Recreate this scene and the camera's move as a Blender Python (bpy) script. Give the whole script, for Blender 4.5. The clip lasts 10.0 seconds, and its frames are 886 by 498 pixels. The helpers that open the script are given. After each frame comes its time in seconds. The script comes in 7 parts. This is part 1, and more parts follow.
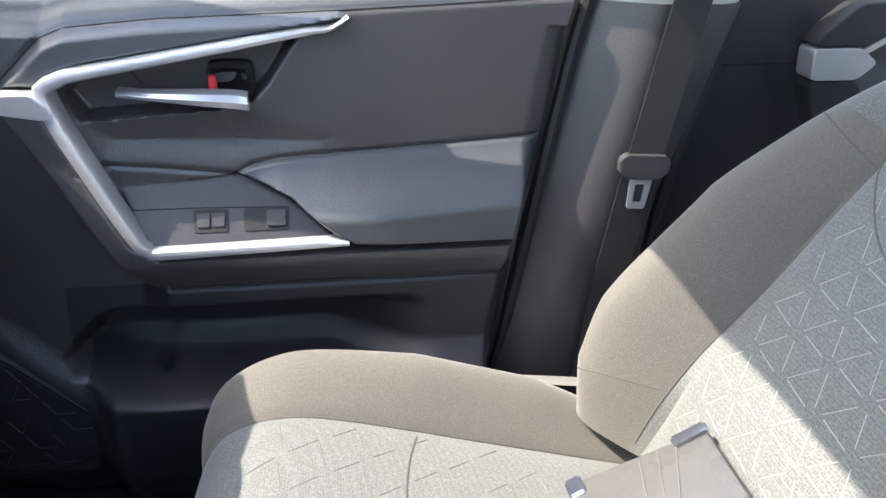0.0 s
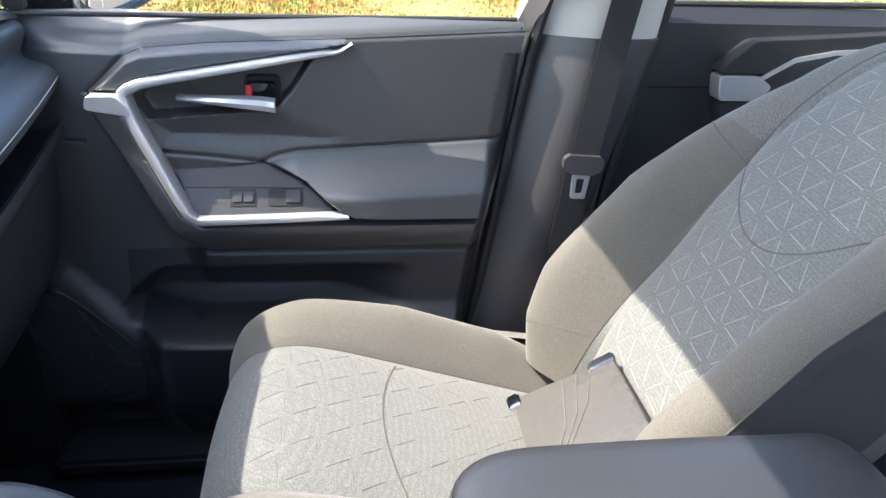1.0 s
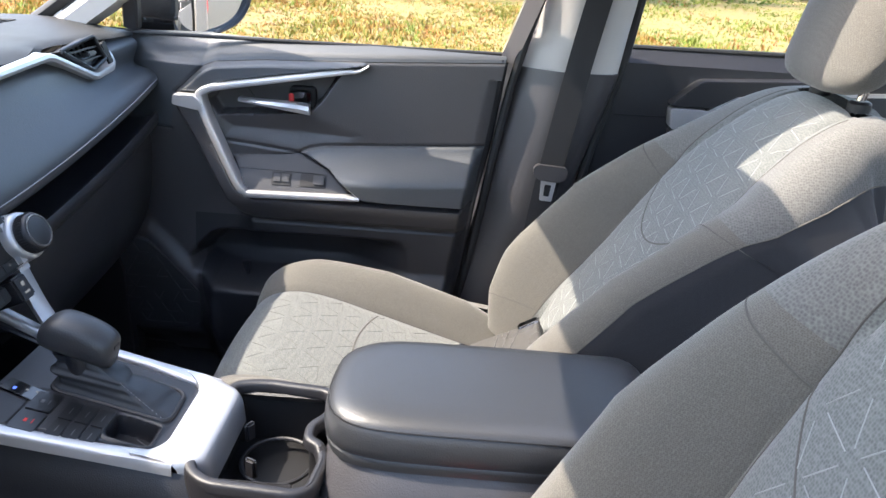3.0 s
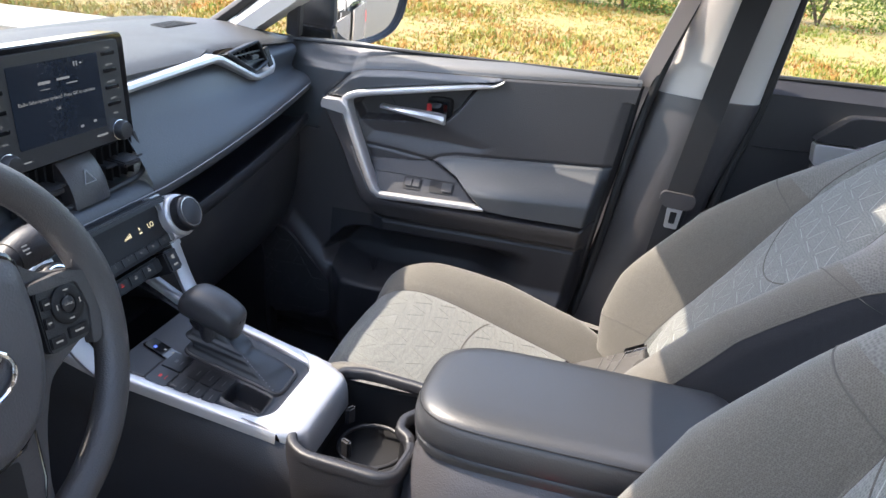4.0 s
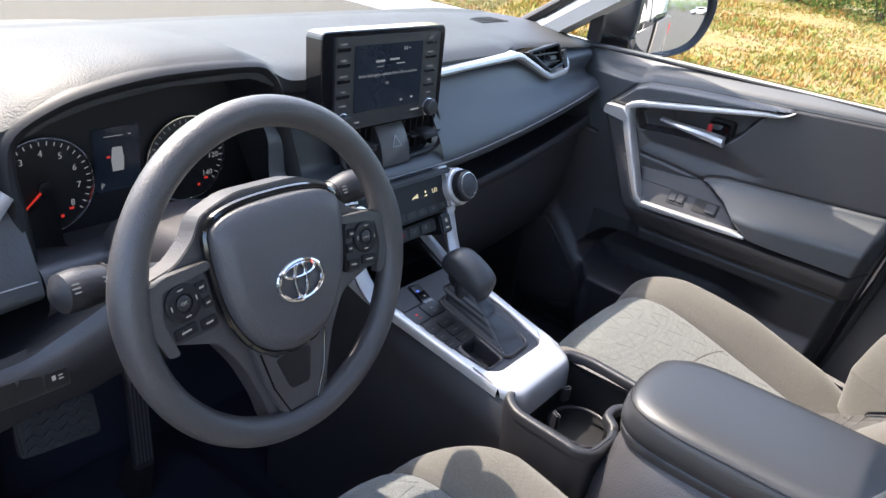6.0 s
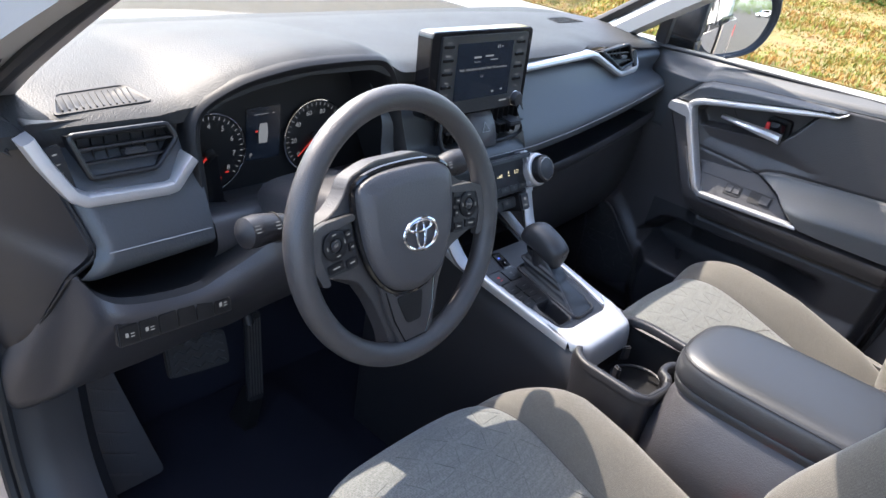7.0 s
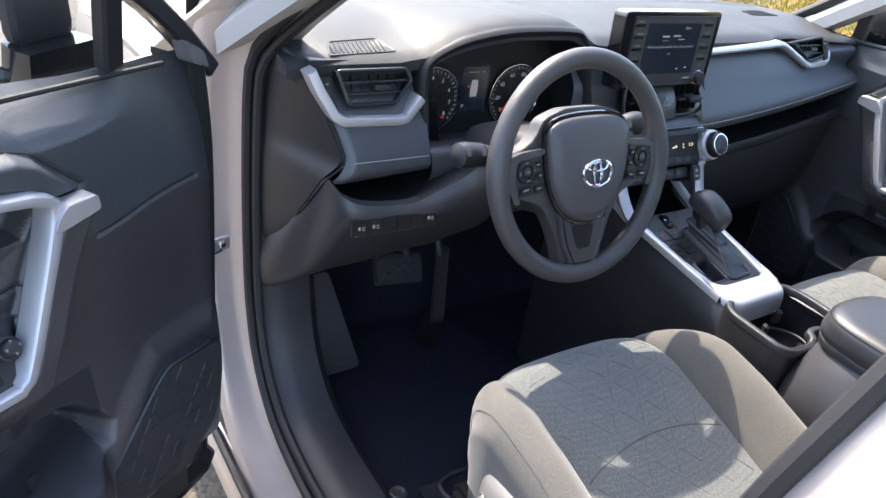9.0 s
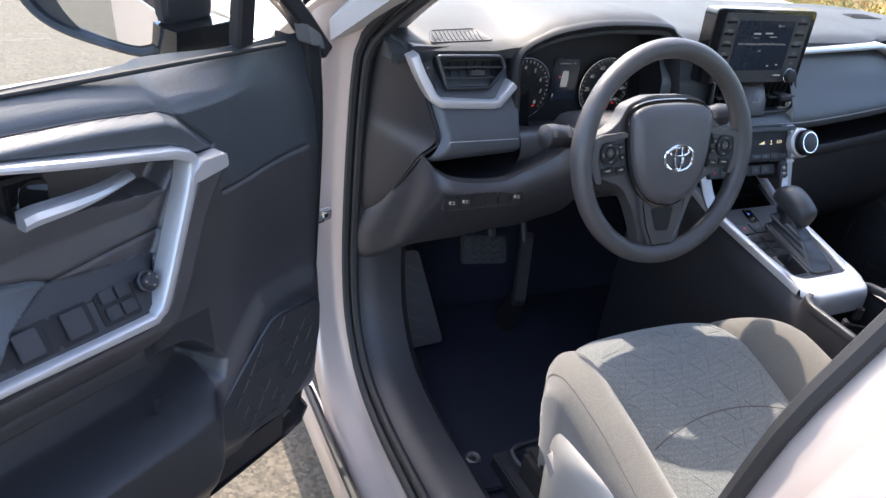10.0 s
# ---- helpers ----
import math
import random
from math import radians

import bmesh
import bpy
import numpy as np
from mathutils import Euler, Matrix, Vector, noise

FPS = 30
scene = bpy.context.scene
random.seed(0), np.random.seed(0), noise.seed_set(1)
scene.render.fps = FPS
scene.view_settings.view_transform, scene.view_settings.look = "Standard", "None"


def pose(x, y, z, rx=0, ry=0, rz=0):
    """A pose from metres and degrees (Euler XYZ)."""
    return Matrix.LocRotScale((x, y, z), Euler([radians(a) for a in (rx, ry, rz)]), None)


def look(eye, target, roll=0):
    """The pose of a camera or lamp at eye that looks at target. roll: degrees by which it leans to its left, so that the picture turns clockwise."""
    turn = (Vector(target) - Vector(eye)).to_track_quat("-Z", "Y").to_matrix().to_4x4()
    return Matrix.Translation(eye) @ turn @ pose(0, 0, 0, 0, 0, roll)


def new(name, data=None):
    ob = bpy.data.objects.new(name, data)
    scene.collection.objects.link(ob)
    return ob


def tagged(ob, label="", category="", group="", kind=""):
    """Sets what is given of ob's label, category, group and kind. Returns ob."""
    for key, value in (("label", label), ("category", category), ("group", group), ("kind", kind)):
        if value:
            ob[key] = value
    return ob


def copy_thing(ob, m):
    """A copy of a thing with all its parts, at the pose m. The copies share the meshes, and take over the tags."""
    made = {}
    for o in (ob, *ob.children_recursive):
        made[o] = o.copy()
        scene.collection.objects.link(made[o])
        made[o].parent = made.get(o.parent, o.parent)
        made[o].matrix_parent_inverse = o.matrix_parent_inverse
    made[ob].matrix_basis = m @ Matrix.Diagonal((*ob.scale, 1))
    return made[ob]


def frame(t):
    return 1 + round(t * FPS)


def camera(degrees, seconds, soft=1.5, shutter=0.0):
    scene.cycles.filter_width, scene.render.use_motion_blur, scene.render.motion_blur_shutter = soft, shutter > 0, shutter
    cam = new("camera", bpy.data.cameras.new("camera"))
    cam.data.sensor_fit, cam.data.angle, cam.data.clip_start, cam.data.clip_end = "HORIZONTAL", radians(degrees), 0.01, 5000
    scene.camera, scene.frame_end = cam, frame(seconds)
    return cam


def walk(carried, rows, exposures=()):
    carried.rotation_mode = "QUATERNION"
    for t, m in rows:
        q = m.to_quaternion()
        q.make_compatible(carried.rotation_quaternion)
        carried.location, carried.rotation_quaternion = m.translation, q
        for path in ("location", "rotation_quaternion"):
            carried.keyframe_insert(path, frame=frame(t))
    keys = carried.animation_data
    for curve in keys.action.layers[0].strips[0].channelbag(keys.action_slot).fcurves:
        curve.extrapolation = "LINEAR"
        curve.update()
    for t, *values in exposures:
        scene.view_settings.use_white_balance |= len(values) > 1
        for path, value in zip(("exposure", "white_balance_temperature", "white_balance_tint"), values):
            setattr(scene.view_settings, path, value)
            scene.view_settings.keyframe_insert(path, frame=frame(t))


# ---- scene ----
cam = camera(62.5, 10.0)
PATH = [
    (0, (-0.044, -0.128, 1.300), (0.243, 1.62, 0.371), 1.5),
    (0.5, (-0.030, -0.264, 1.326), (0.238, 1.50, 0.422), 1.7),
    (1, (-0.020, -0.408, 1.335), (0.220, 1.386, 0.493), 2.15),
    (1.5, (0.024, -0.544, 1.333), (0.199, 1.284, 0.534), 2.75),
    (2, (0.078, -0.630, 1.334), (0.196, 1.207, 0.536), 3.2),
    (3.3, (0.215, -0.747, 1.414), (0.08, 1.084, 0.621), 3.9),
    (3.5, (0.224, -0.752, 1.418), (0.018, 1.073, 0.625), 4.2),
    (4, (0.238, -0.763, 1.415), (-0.185, 1.025, 0.624), 4.8),
    (4.5, (0.251, -0.778, 1.415), (-0.393, 0.937, 0.613), 5.6),
    (5, (0.273, -0.793, 1.421), (-0.559, 0.829, 0.598), 6.4),
    (5.5, (0.289, -0.809, 1.432), (-0.668, 0.732, 0.588), 7.4),
    (6, (0.291, -0.85, 1.444), (-0.746, 0.627, 0.581), 8.1),
    (7.5, (0.39, -1.118, 1.49), (-0.782, 0.215, 0.567), 9.1),
    (8, (0.409, -1.174, 1.49), (-0.829, 0.082, 0.546), 9.2),
    (8.5, (0.445, -1.19, 1.481), (-0.881, -0.036, 0.528), 8.9),
    (9, (0.523, -1.194, 1.481), (-0.892, -0.159, 0.519), 8.5),
    (9.5, (0.583, -1.216, 1.473), (-0.903, -0.29, 0.508), 8.2),
    (10, (0.618, -1.242, 1.472), (-0.921, -0.411, 0.502), 7.7),
]
walk(cam, [(t, look(eye, target, roll)) for t, eye, target, roll in PATH],
     [(0.0, 2.90, 6450, 11), (2.0, 2.77, 6450, 11), (4.5, 2.58, 6600, 13), (7.5, 2.52, 6350, 13), (10.0, 2.58, 6450, 14)])


# ---- light ----
SUN_DIR = Vector((0.75, 0.03, -1.0)).normalized()      # the way the sunlight travels
world = bpy.data.worlds.new("world")
scene.world = world
world.use_nodes = True
wn = world.node_tree
sky = wn.nodes.new("ShaderNodeTexSky")
sky.sky_type, sky.sun_disc = "NISHITA", False
sky.sun_elevation = math.asin(-SUN_DIR.z)
sky.sun_rotation = math.atan2(-SUN_DIR.x, -SUN_DIR.y)
sky.air_density, sky.dust_density = 1.0, 2.5
wn.links.new(sky.outputs[0], wn.nodes["Background"].inputs[0])
wn.nodes["Background"].inputs[1].default_value = 0.15
sun = new("sun", bpy.data.lights.new("sun", "SUN"))
sun.data.energy, sun.data.angle, sun.data.color = 2.0, radians(0.53), (1.0, 0.90, 0.76)
sun.matrix_world = look((0, 0, 8), Vector((0, 0, 8)) + SUN_DIR)

# ---- materials ----
def material(name, colour, rough=0.5, metal=0.0, grain=0.0, scale=400.0, vary=0.12, spec=0.5, coat=0.0, sheen=0.0, wear=0.15):
    """A surface with two scales of variation: broad blotches and fine grain with relief."""
    m = bpy.data.materials.new(name)
    m.use_nodes = True
    t = m.node_tree
    b = t.nodes["Principled BSDF"]
    b.inputs["Metallic"].default_value, b.inputs["Specular IOR Level"].default_value = metal, spec
    b.inputs["Coat Weight"].default_value, b.inputs["Sheen Weight"].default_value = coat, sheen
    co = t.nodes.new("ShaderNodeTexCoord")
    broad = t.nodes.new("ShaderNodeTexNoise")
    broad.inputs["Scale"].default_value, broad.inputs["Detail"].default_value = 7.0, 4.0
    fine = t.nodes.new("ShaderNodeTexNoise")
    fine.inputs["Scale"].default_value, fine.inputs["Detail"].default_value = scale, 2.0
    for n in (broad, fine):
        t.links.new(co.outputs["Object"], n.inputs["Vector"])
    mix = t.nodes.new("ShaderNodeMix")
    mix.data_type = "RGBA"
    mix.inputs["A"].default_value = (*[c * (1 - vary) for c in colour], 1)
    mix.inputs["B"].default_value = (*[min(1, c * (1 + vary)) for c in colour], 1)
    add = t.nodes.new("ShaderNodeMath")
    add.operation = "MULTIPLY_ADD"
    add.inputs[1].default_value = 0.5
    half = t.nodes.new("ShaderNodeMath")
    half.operation = "MULTIPLY"
    half.inputs[1].default_value = 0.5
    t.links.new(fine.outputs["Fac"], half.inputs[0])
    t.links.new(broad.outputs["Fac"], add.inputs[0])
    t.links.new(half.outputs[0], add.inputs[2])
    t.links.new(add.outputs[0], mix.inputs["Factor"])
    t.links.new(mix.outputs["Result"], b.inputs["Base Color"])
    mr = t.nodes.new("ShaderNodeMapRange")
    mr.inputs["To Min"].default_value, mr.inputs["To Max"].default_value = max(0.02, rough - wear * rough), min(1, rough + wear * rough)
    t.links.new(broad.outputs["Fac"], mr.inputs["Value"])
    t.links.new(mr.outputs[0], b.inputs["Roughness"])
    if grain:
        bump = t.nodes.new("ShaderNodeBump")
        bump.inputs["Strength"].default_value, bump.inputs["Distance"].default_value = grain, 0.0008
        t.links.new(fine.outputs["Fac"], bump.inputs["Height"])
        t.links.new(bump.outputs[0], b.inputs["Normal"])
    return m


def fabric(name, colour, light, scale=420.0):
    """Woven seat cloth: a fine two-way weave with melange colour."""
    m = material(name, colour, 0.95, 0, 0.0, 300, 0.1, 0.15, sheen=0.25)
    t = m.node_tree
    b = t.nodes["Principled BSDF"]
    co = next(n for n in t.nodes if n.type == "TEX_COORD")
    m2 = t.nodes.new("ShaderNodeTexVoronoi")
    m2.inputs["Scale"].default_value, m2.inputs["Randomness"].default_value = scale, 0.55
    t.links.new(co.outputs["Object"], m2.inputs["Vector"])
    mix = t.nodes.new("ShaderNodeMix")
    mix.data_type = "RGBA"
    mix.inputs["B"].default_value = (*light, 1)
    old = next(n for n in t.nodes if n.type == "MIX")
    t.links.new(old.outputs["Result"], mix.inputs["A"])
    sc = t.nodes.new("ShaderNodeMath")
    sc.operation = "MULTIPLY"
    sc.inputs[1].default_value = 1.1
    t.links.new(m2.outputs[0], sc.inputs[0])
    t.links.new(sc.outputs[0], mix.inputs["Factor"])
    t.links.new(mix.outputs["Result"], b.inputs["Base Color"])
    bump = t.nodes.new("ShaderNodeBump")
    bump.inputs["Strength"].default_value, bump.inputs["Distance"].default_value = 0.35, 0.0010
    t.links.new(m2.outputs[0], bump.inputs["Height"])
    t.links.new(bump.outputs[0], b.inputs["Normal"])
    return m


def glass(name, colour=(1, 1, 1), rough=0.0, gloss=0.06):
    m = bpy.data.materials.new(name)
    m.use_nodes = True
    t = m.node_tree
    t.nodes.remove(t.nodes["Principled BSDF"])
    tr, gl = t.nodes.new("ShaderNodeBsdfTransparent"), t.nodes.new("ShaderNodeBsdfGlossy")
    tr.inputs[0].default_value, gl.inputs["Roughness"].default_value = (*colour, 1), rough
    mix = t.nodes.new("ShaderNodeMixShader")
    fr, pw, ad = t.nodes.new("ShaderNodeLayerWeight"), t.nodes.new("ShaderNodeMath"), t.nodes.new("ShaderNodeMath")
    pw.operation, ad.operation = "POWER", "MULTIPLY_ADD"
    pw.inputs[1].default_value, ad.inputs[1].default_value, ad.inputs[2].default_value = 5.0, 0.5, 0.5 * gloss
    t.links.new(fr.outputs["Facing"], pw.inputs[0])
    t.links.new(pw.outputs[0], ad.inputs[0])
    t.links.new(ad.outputs[0], mix.inputs[0])
    t.links.new(tr.outputs[0], mix.inputs[1])
    t.links.new(gl.outputs[0], mix.inputs[2])
    t.links.new(mix.outputs[0], t.nodes["Material Output"].inputs[0])
    return m


def glow(name, colour, strength):
    m = bpy.data.materials.new(name)
    m.use_nodes = True
    b = m.node_tree.nodes["Principled BSDF"]
    b.inputs["Base Color"].default_value = (0.02, 0.02, 0.02, 1)
    b.inputs["Emission Color"].default_value, b.inputs["Emission Strength"].default_value = (*colour, 1), strength
    return m


PLASTIC = material("black_plastic", (0.047, 0.044, 0.046), 0.40, 0, 0.6, 420, 0.2, spec=0.8)
SOFT = material("soft_black_skin", (0.044, 0.049, 0.055), 0.42, 0, 0.45, 330, 0.2, spec=0.75)
DASH = material("dash_top_skin", (0.029, 0.030, 0.030), 0.55, 0, 0.9, 420, 0.2, spec=0.38)
HARD = material("hard_dark_plastic", (0.016, 0.016, 0.019), 0.44, 0, 0.5, 700, 0.2, spec=0.6)
LOWER = material("dark_lower_trim", (0.023, 0.023, 0.026), 0.45, 0, 0.5, 700, 0.2, spec=0.5)
DEEP = material("deep_black_plastic", (0.008, 0.008, 0.009), 0.55, 0, 0.3, 600, spec=0.4)
KNEE = material("knee_panel_plastic", (0.038, 0.037, 0.042), 0.44, 0, 0.6, 480, 0.2, spec=0.7)
DARKP = material("smooth_dark_panel", (0.009, 0.010, 0.012), 0.33, 0, 0.2, 600)
GLOSS = material("gloss_black", (0.008, 0.008, 0.009), 0.08, 0, 0, 300, spec=0.6, coat=0.4)
SILVER = material("satin_silver_trim", (0.56, 0.56, 0.57), 0.42, 0.70, 0.1, 1200, 0.05)
CHROME = material("chrome", (0.82, 0.82, 0.84), 0.09, 1.0, 0, 300, 0.03)
LEATHER = material("black_leather", (0.026, 0.028, 0.032), 0.42, 0, 0.3, 520, 0.2, spec=0.65)
COVER = material("airbag_cover_skin", (0.064, 0.062, 0.066), 0.46, 0, 0.7, 480, spec=0.75)
RIM = material("wheel_rim_skin", (0.050, 0.047, 0.048), 0.42, 0, 0.7, 620, spec=0.75)
CARPET = material("black_carpet", (0.019, 0.020, 0.029), 1.0, 0, 1.0, 900, 0.4, 0.1)
RUBBER = material("black_rubber", (0.016, 0.016, 0.017), 0.6, 0, 0.3, 500)
BEIGE = material("beige_pillar_trim", (0.50, 0.48, 0.45), 0.75, 0, 0.4, 700, 0.06)
PAINT = material("silver_car_paint", (0.52, 0.465, 0.44), 0.30, 0.50, 0, 1500, 0.05, coat=0.8)
CLOTH = fabric("grey_seat_cloth", (0.070, 0.066, 0.058), (0.145, 0.137, 0.121), 620)
SIDE = fabric("charcoal_side_cloth", (0.024, 0.025, 0.029), (0.040, 0.041, 0.046), 900)
INSERT = fabric("patterned_seat_cloth", (0.074, 0.079, 0.076), (0.178, 0.184, 0.176), 340)
WEAVE = fabric("mesh_seat_cloth", (0.074, 0.074, 0.070), (0.168, 0.165, 0.156), 340)
SHIELD = material("pale_grey_shield", (0.19, 0.185, 0.175), 0.5, 0, 0.3, 500)
THREAD = material("pale_thread", (0.29, 0.30, 0.29), 0.9, 0, 0, 800)
SEAM = material("dark_seam", (0.085, 0.080, 0.072), 0.95, 0, 0, 800)
THREAD2 = material("worn_thread", (0.135, 0.140, 0.130), 0.9, 0, 0, 800)
STITCH = material("grey_stitch", (0.34, 0.34, 0.35), 0.9)
WEB = material("seat_belt_webbing", (0.022, 0.022, 0.023), 0.85, 0, 0.8, 900)
RED = material("red_plastic", (0.62, 0.03, 0.03), 0.4)
GREYP = material("grey_plastic", (0.12, 0.12, 0.12), 0.5, 0, 0.3, 600)
CLEAR = glass("window_glass", (0.96, 0.98, 0.97))
MIRROR = material("mirror_glass", (0.86, 0.88, 0.9), 0.01, 1.0, 0, 200, 0.0, wear=0.0)
SCREEN = material("dim_screen", (0.018, 0.024, 0.034), 0.12, 0, 0, 300, 0.2, coat=0.3)
# print gets its paleness from a faint glow, also on stalks and vent wheels
WHITE_INK = glow("glowing_print", (0.62, 0.66, 0.7), 0.06)
AMBER_INK = glow("display_digits", (0.95, 0.85, 0.55), 0.2)
MESHY = material("perforated_grille", (0.03, 0.03, 0.032), 0.6, 0, 1.0, 1500, 0.3)
TRAY = material("clouded_grey_plastic", (0.075, 0.072, 0.068), 0.28, 0, 0.2, 90, 0.35)
TRAY_LINE = material("pale_clouded_plastic", (0.12, 0.115, 0.11), 0.3, 0, 0.1, 200)
RED_INK = glow("red_needle", (1.0, 0.05, 0.03), 0.09)
BLUE_INK = glow("blue_lamp", (0.1, 0.2, 1.0), 0.25)

# ---- building helpers ----
def finish(bm, smooth=True, merge=0.0):
    if merge:
        bmesh.ops.remove_doubles(bm, verts=bm.verts, dist=merge)
    bmesh.ops.recalc_face_normals(bm, faces=bm.faces)
    for f in bm.faces:
        f.smooth = smooth
    return bm


def part(name, bm, mat, parent=None, label="", sharp=40):
    """Links a bmesh as one mesh object, under a thing or a part."""
    me = bpy.data.meshes.new(name)
    bm.to_mesh(me)
    bm.free()
    if sharp:
        me.set_sharp_from_angle(angle=radians(sharp))
    me.materials.append(mat)
    ob = new(name, me)
    if parent is not None:
        ob.parent = parent
    return tagged(ob, label)


def thing(name, label, category, group="", kind=""):
    ob = new(name)
    ob.empty_display_size = 0.05
    return tagged(ob, label, category, group, kind)


def catmull(pts, n, closed=False):
    """n points, evenly spread, on a smooth line through pts."""
    p = np.array(pts, float)
    k = len(p)
    out = []
    segs = k if closed else k - 1
    for i in range(segs):
        a, b, c, d = (p[(i + j) % k] if closed else p[min(max(i + j, 0), k - 1)] for j in (-1, 0, 1, 2))
        for s in np.linspace(0, 1, 12, endpoint=False):
            out.append(0.5 * (2 * b + (c - a) * s + (2 * a - 5 * b + 4 * c - d) * s * s + (3 * b - a - 3 * c + d) * s ** 3))
    out.append(p[0] if closed else p[-1])
    out = np.array(out)
    ln = np.concatenate([[0], np.cumsum(np.linalg.norm(np.diff(out, axis=0), axis=1))])
    at = np.linspace(0, ln[-1], n, endpoint=not closed)
    return np.stack([np.interp(at, ln, out[:, j]) for j in range(p.shape[1])], 1)


def polyline(pts, n):
    p = np.array(pts, float)
    ln = np.concatenate([[0], np.cumsum(np.linalg.norm(np.diff(p, axis=0), axis=1))])
    at = np.linspace(0, ln[-1], n)
    return np.stack([np.interp(at, ln, p[:, j]) for j in range(p.shape[1])], 1)


def grid(rows, closed_v=False, cap=False, thick=0.0):
    """A skin over rows of points (all of one length). thick: gives it a back, shifted along the normals."""
    bm = bmesh.new()
    rows = [[Vector(p) for p in r] for r in rows]
    vs = [[bm.verts.new(p) for p in r] for r in rows]
    n = len(vs[0])
    for a, b in zip(vs, vs[1:]):
        for j in range(n if closed_v else n - 1):
            k = (j + 1) % n
            bm.faces.new((a[j], a[k], b[k], b[j]))
    if cap:
        bm.faces.new(vs[0])
        bm.faces.new(vs[-1])
    finish(bm)
    if thick:
        bm.normal_update()
        geo = bmesh.ops.solidify(bm, geom=bm.faces[:], thickness=thick)
        finish(bm)
    return bm


def prism(poly, axis, a, b, bevel=0.0, segs=2):
    """A plate with the outline poly, from a to b along the axis. Outline coordinates: x: (y, z), y: (x, z), z: (x, y)."""
    bm = bmesh.new()
    put = {"x": lambda p, q: (q, p[0], p[1]), "y": lambda p, q: (p[0], q, p[1]), "z": lambda p, q: (p[0], p[1], q)}[axis]
    lo, hi = [bm.verts.new(put(p, a)) for p in poly], [bm.verts.new(put(p, b)) for p in poly]
    bm.faces.new(lo)
    bm.faces.new(hi)
    n = len(poly)
    for i in range(n):
        bm.faces.new((lo[i], lo[(i + 1) % n], hi[(i + 1) % n], hi[i]))
    finish(bm)
    if bevel:
        bmesh.ops.bevel(bm, geom=[e for e in bm.edges], offset=bevel, segments=segs, affect="EDGES", clamp_overlap=True)
        finish(bm)
    return bm


def box(x0, x1, y0, y1, z0, z1, bevel=0.002, segs=2):
    return prism([(x0, y0), (x1, y0), (x1, y1), (x0, y1)], "z", z0, z1, bevel, segs)


def round_poly(poly, r, n=5):
    """The outline with its corners rounded to the radius r."""
    out = []
    k = len(poly)
    for i in range(k):
        p, a, b = Vector(poly[i]), Vector(poly[i - 1]), Vector(poly[(i + 1) % k])
        da, db = (a - p), (b - p)
        d = min(r, da.length * 0.45, db.length * 0.45)
        s, e = p + da.normalized() * d, p + db.normalized() * d
        for t in np.linspace(0, 1, n):
            out.append(tuple((1 - t) ** 2 * s + 2 * t * (1 - t) * p + t * t * e))
    return out


def round_poly3(ring, r, n=4):
    """A four-cornered ring at one y, with its corners rounded."""
    return [(x, ring[0][1], z) for x, z in round_poly([(p[0], p[2]) for p in ring], r, n)]


def sweep(path, shape, up=(0, 0, 1), closed=False, cap=True, scales=None):
    """A cross-section (side, up) carried along a path."""
    path = [Vector(p) for p in path]
    n = len(path)
    rows = []
    for i, p in enumerate(path):
        a, b = (path[i - 1], path[(i + 1) % n]) if closed else (path[max(i - 1, 0)], path[min(i + 1, n - 1)])
        t = (b - a).normalized()
        side = t.cross(Vector(up)).normalized()
        upv = side.cross(t)
        k = scales[i] if scales is not None else 1
        rows.append([p + side * (s * k) + upv * (u * k) for s, u in shape])
    if closed:
        rows.append(rows[0])
    bm = grid(rows, closed_v=True, cap=cap and not closed)
    return finish(bm, merge=1e-6) if closed else bm


def circle(r, n=10, squash=1.0):
    return [(r * math.cos(2 * math.pi * i / n), squash * r * math.sin(2 * math.pi * i / n)) for i in range(n)]


def tube(path, r, n=10, closed=False, scales=None):
    up = (0, 0, 1)
    d = Vector(path[-1]) - Vector(path[0])
    if not closed and abs(d.normalized().z) > 0.9:
        up = (0, 1, 0)
    return sweep(path, circle(r, n), up, closed, True, scales)


def lathe(profile, n=32):
    """A turned body round the z axis from (radius, height) pairs."""
    return finish(grid([[(r * math.cos(2 * math.pi * j / n), r * math.sin(2 * math.pi * j / n), z) for j in range(n)] for r, z in profile], closed_v=True, cap=True))


def moved(bm, m):
    bm.transform(m)
    return bm


def join(*bms):
    out = bms[0]
    for b in bms[1:]:
        me = bpy.data.meshes.new("joined")
        b.to_mesh(me)
        b.free()
        out.from_mesh(me)
        bpy.data.meshes.remove(me)
    return out


def frame_at(origin, right, up):
    """A pose whose x runs along right and y along up: to lay flat print on a face."""
    x = Vector(right).normalized()
    z = x.cross(Vector(up)).normalized()
    y = z.cross(x)
    m = Matrix((x, y, z)).transposed().to_4x4()
    m.translation = origin
    return m


def words(name, text, size, m, mat, parent, align="CENTER"):
    """Printed lettering, as a flat mesh."""
    cu = bpy.data.curves.new(name, "FONT")
    cu.body, cu.size, cu.align_x, cu.align_y, cu.extrude, cu.resolution_u = text, size, align, "CENTER", 0.0001, 2
    tmp = bpy.data.objects.new("lettering", cu)
    scene.collection.objects.link(tmp)
    me = bpy.data.meshes.new_from_object(tmp.evaluated_get(bpy.context.evaluated_depsgraph_get()))
    bpy.data.objects.remove(tmp)
    bpy.data.curves.remove(cu)
    me.transform(m)
    me.materials.clear()
    me.materials.append(mat)
    ob = new(name, me)
    ob.parent = parent
    return ob


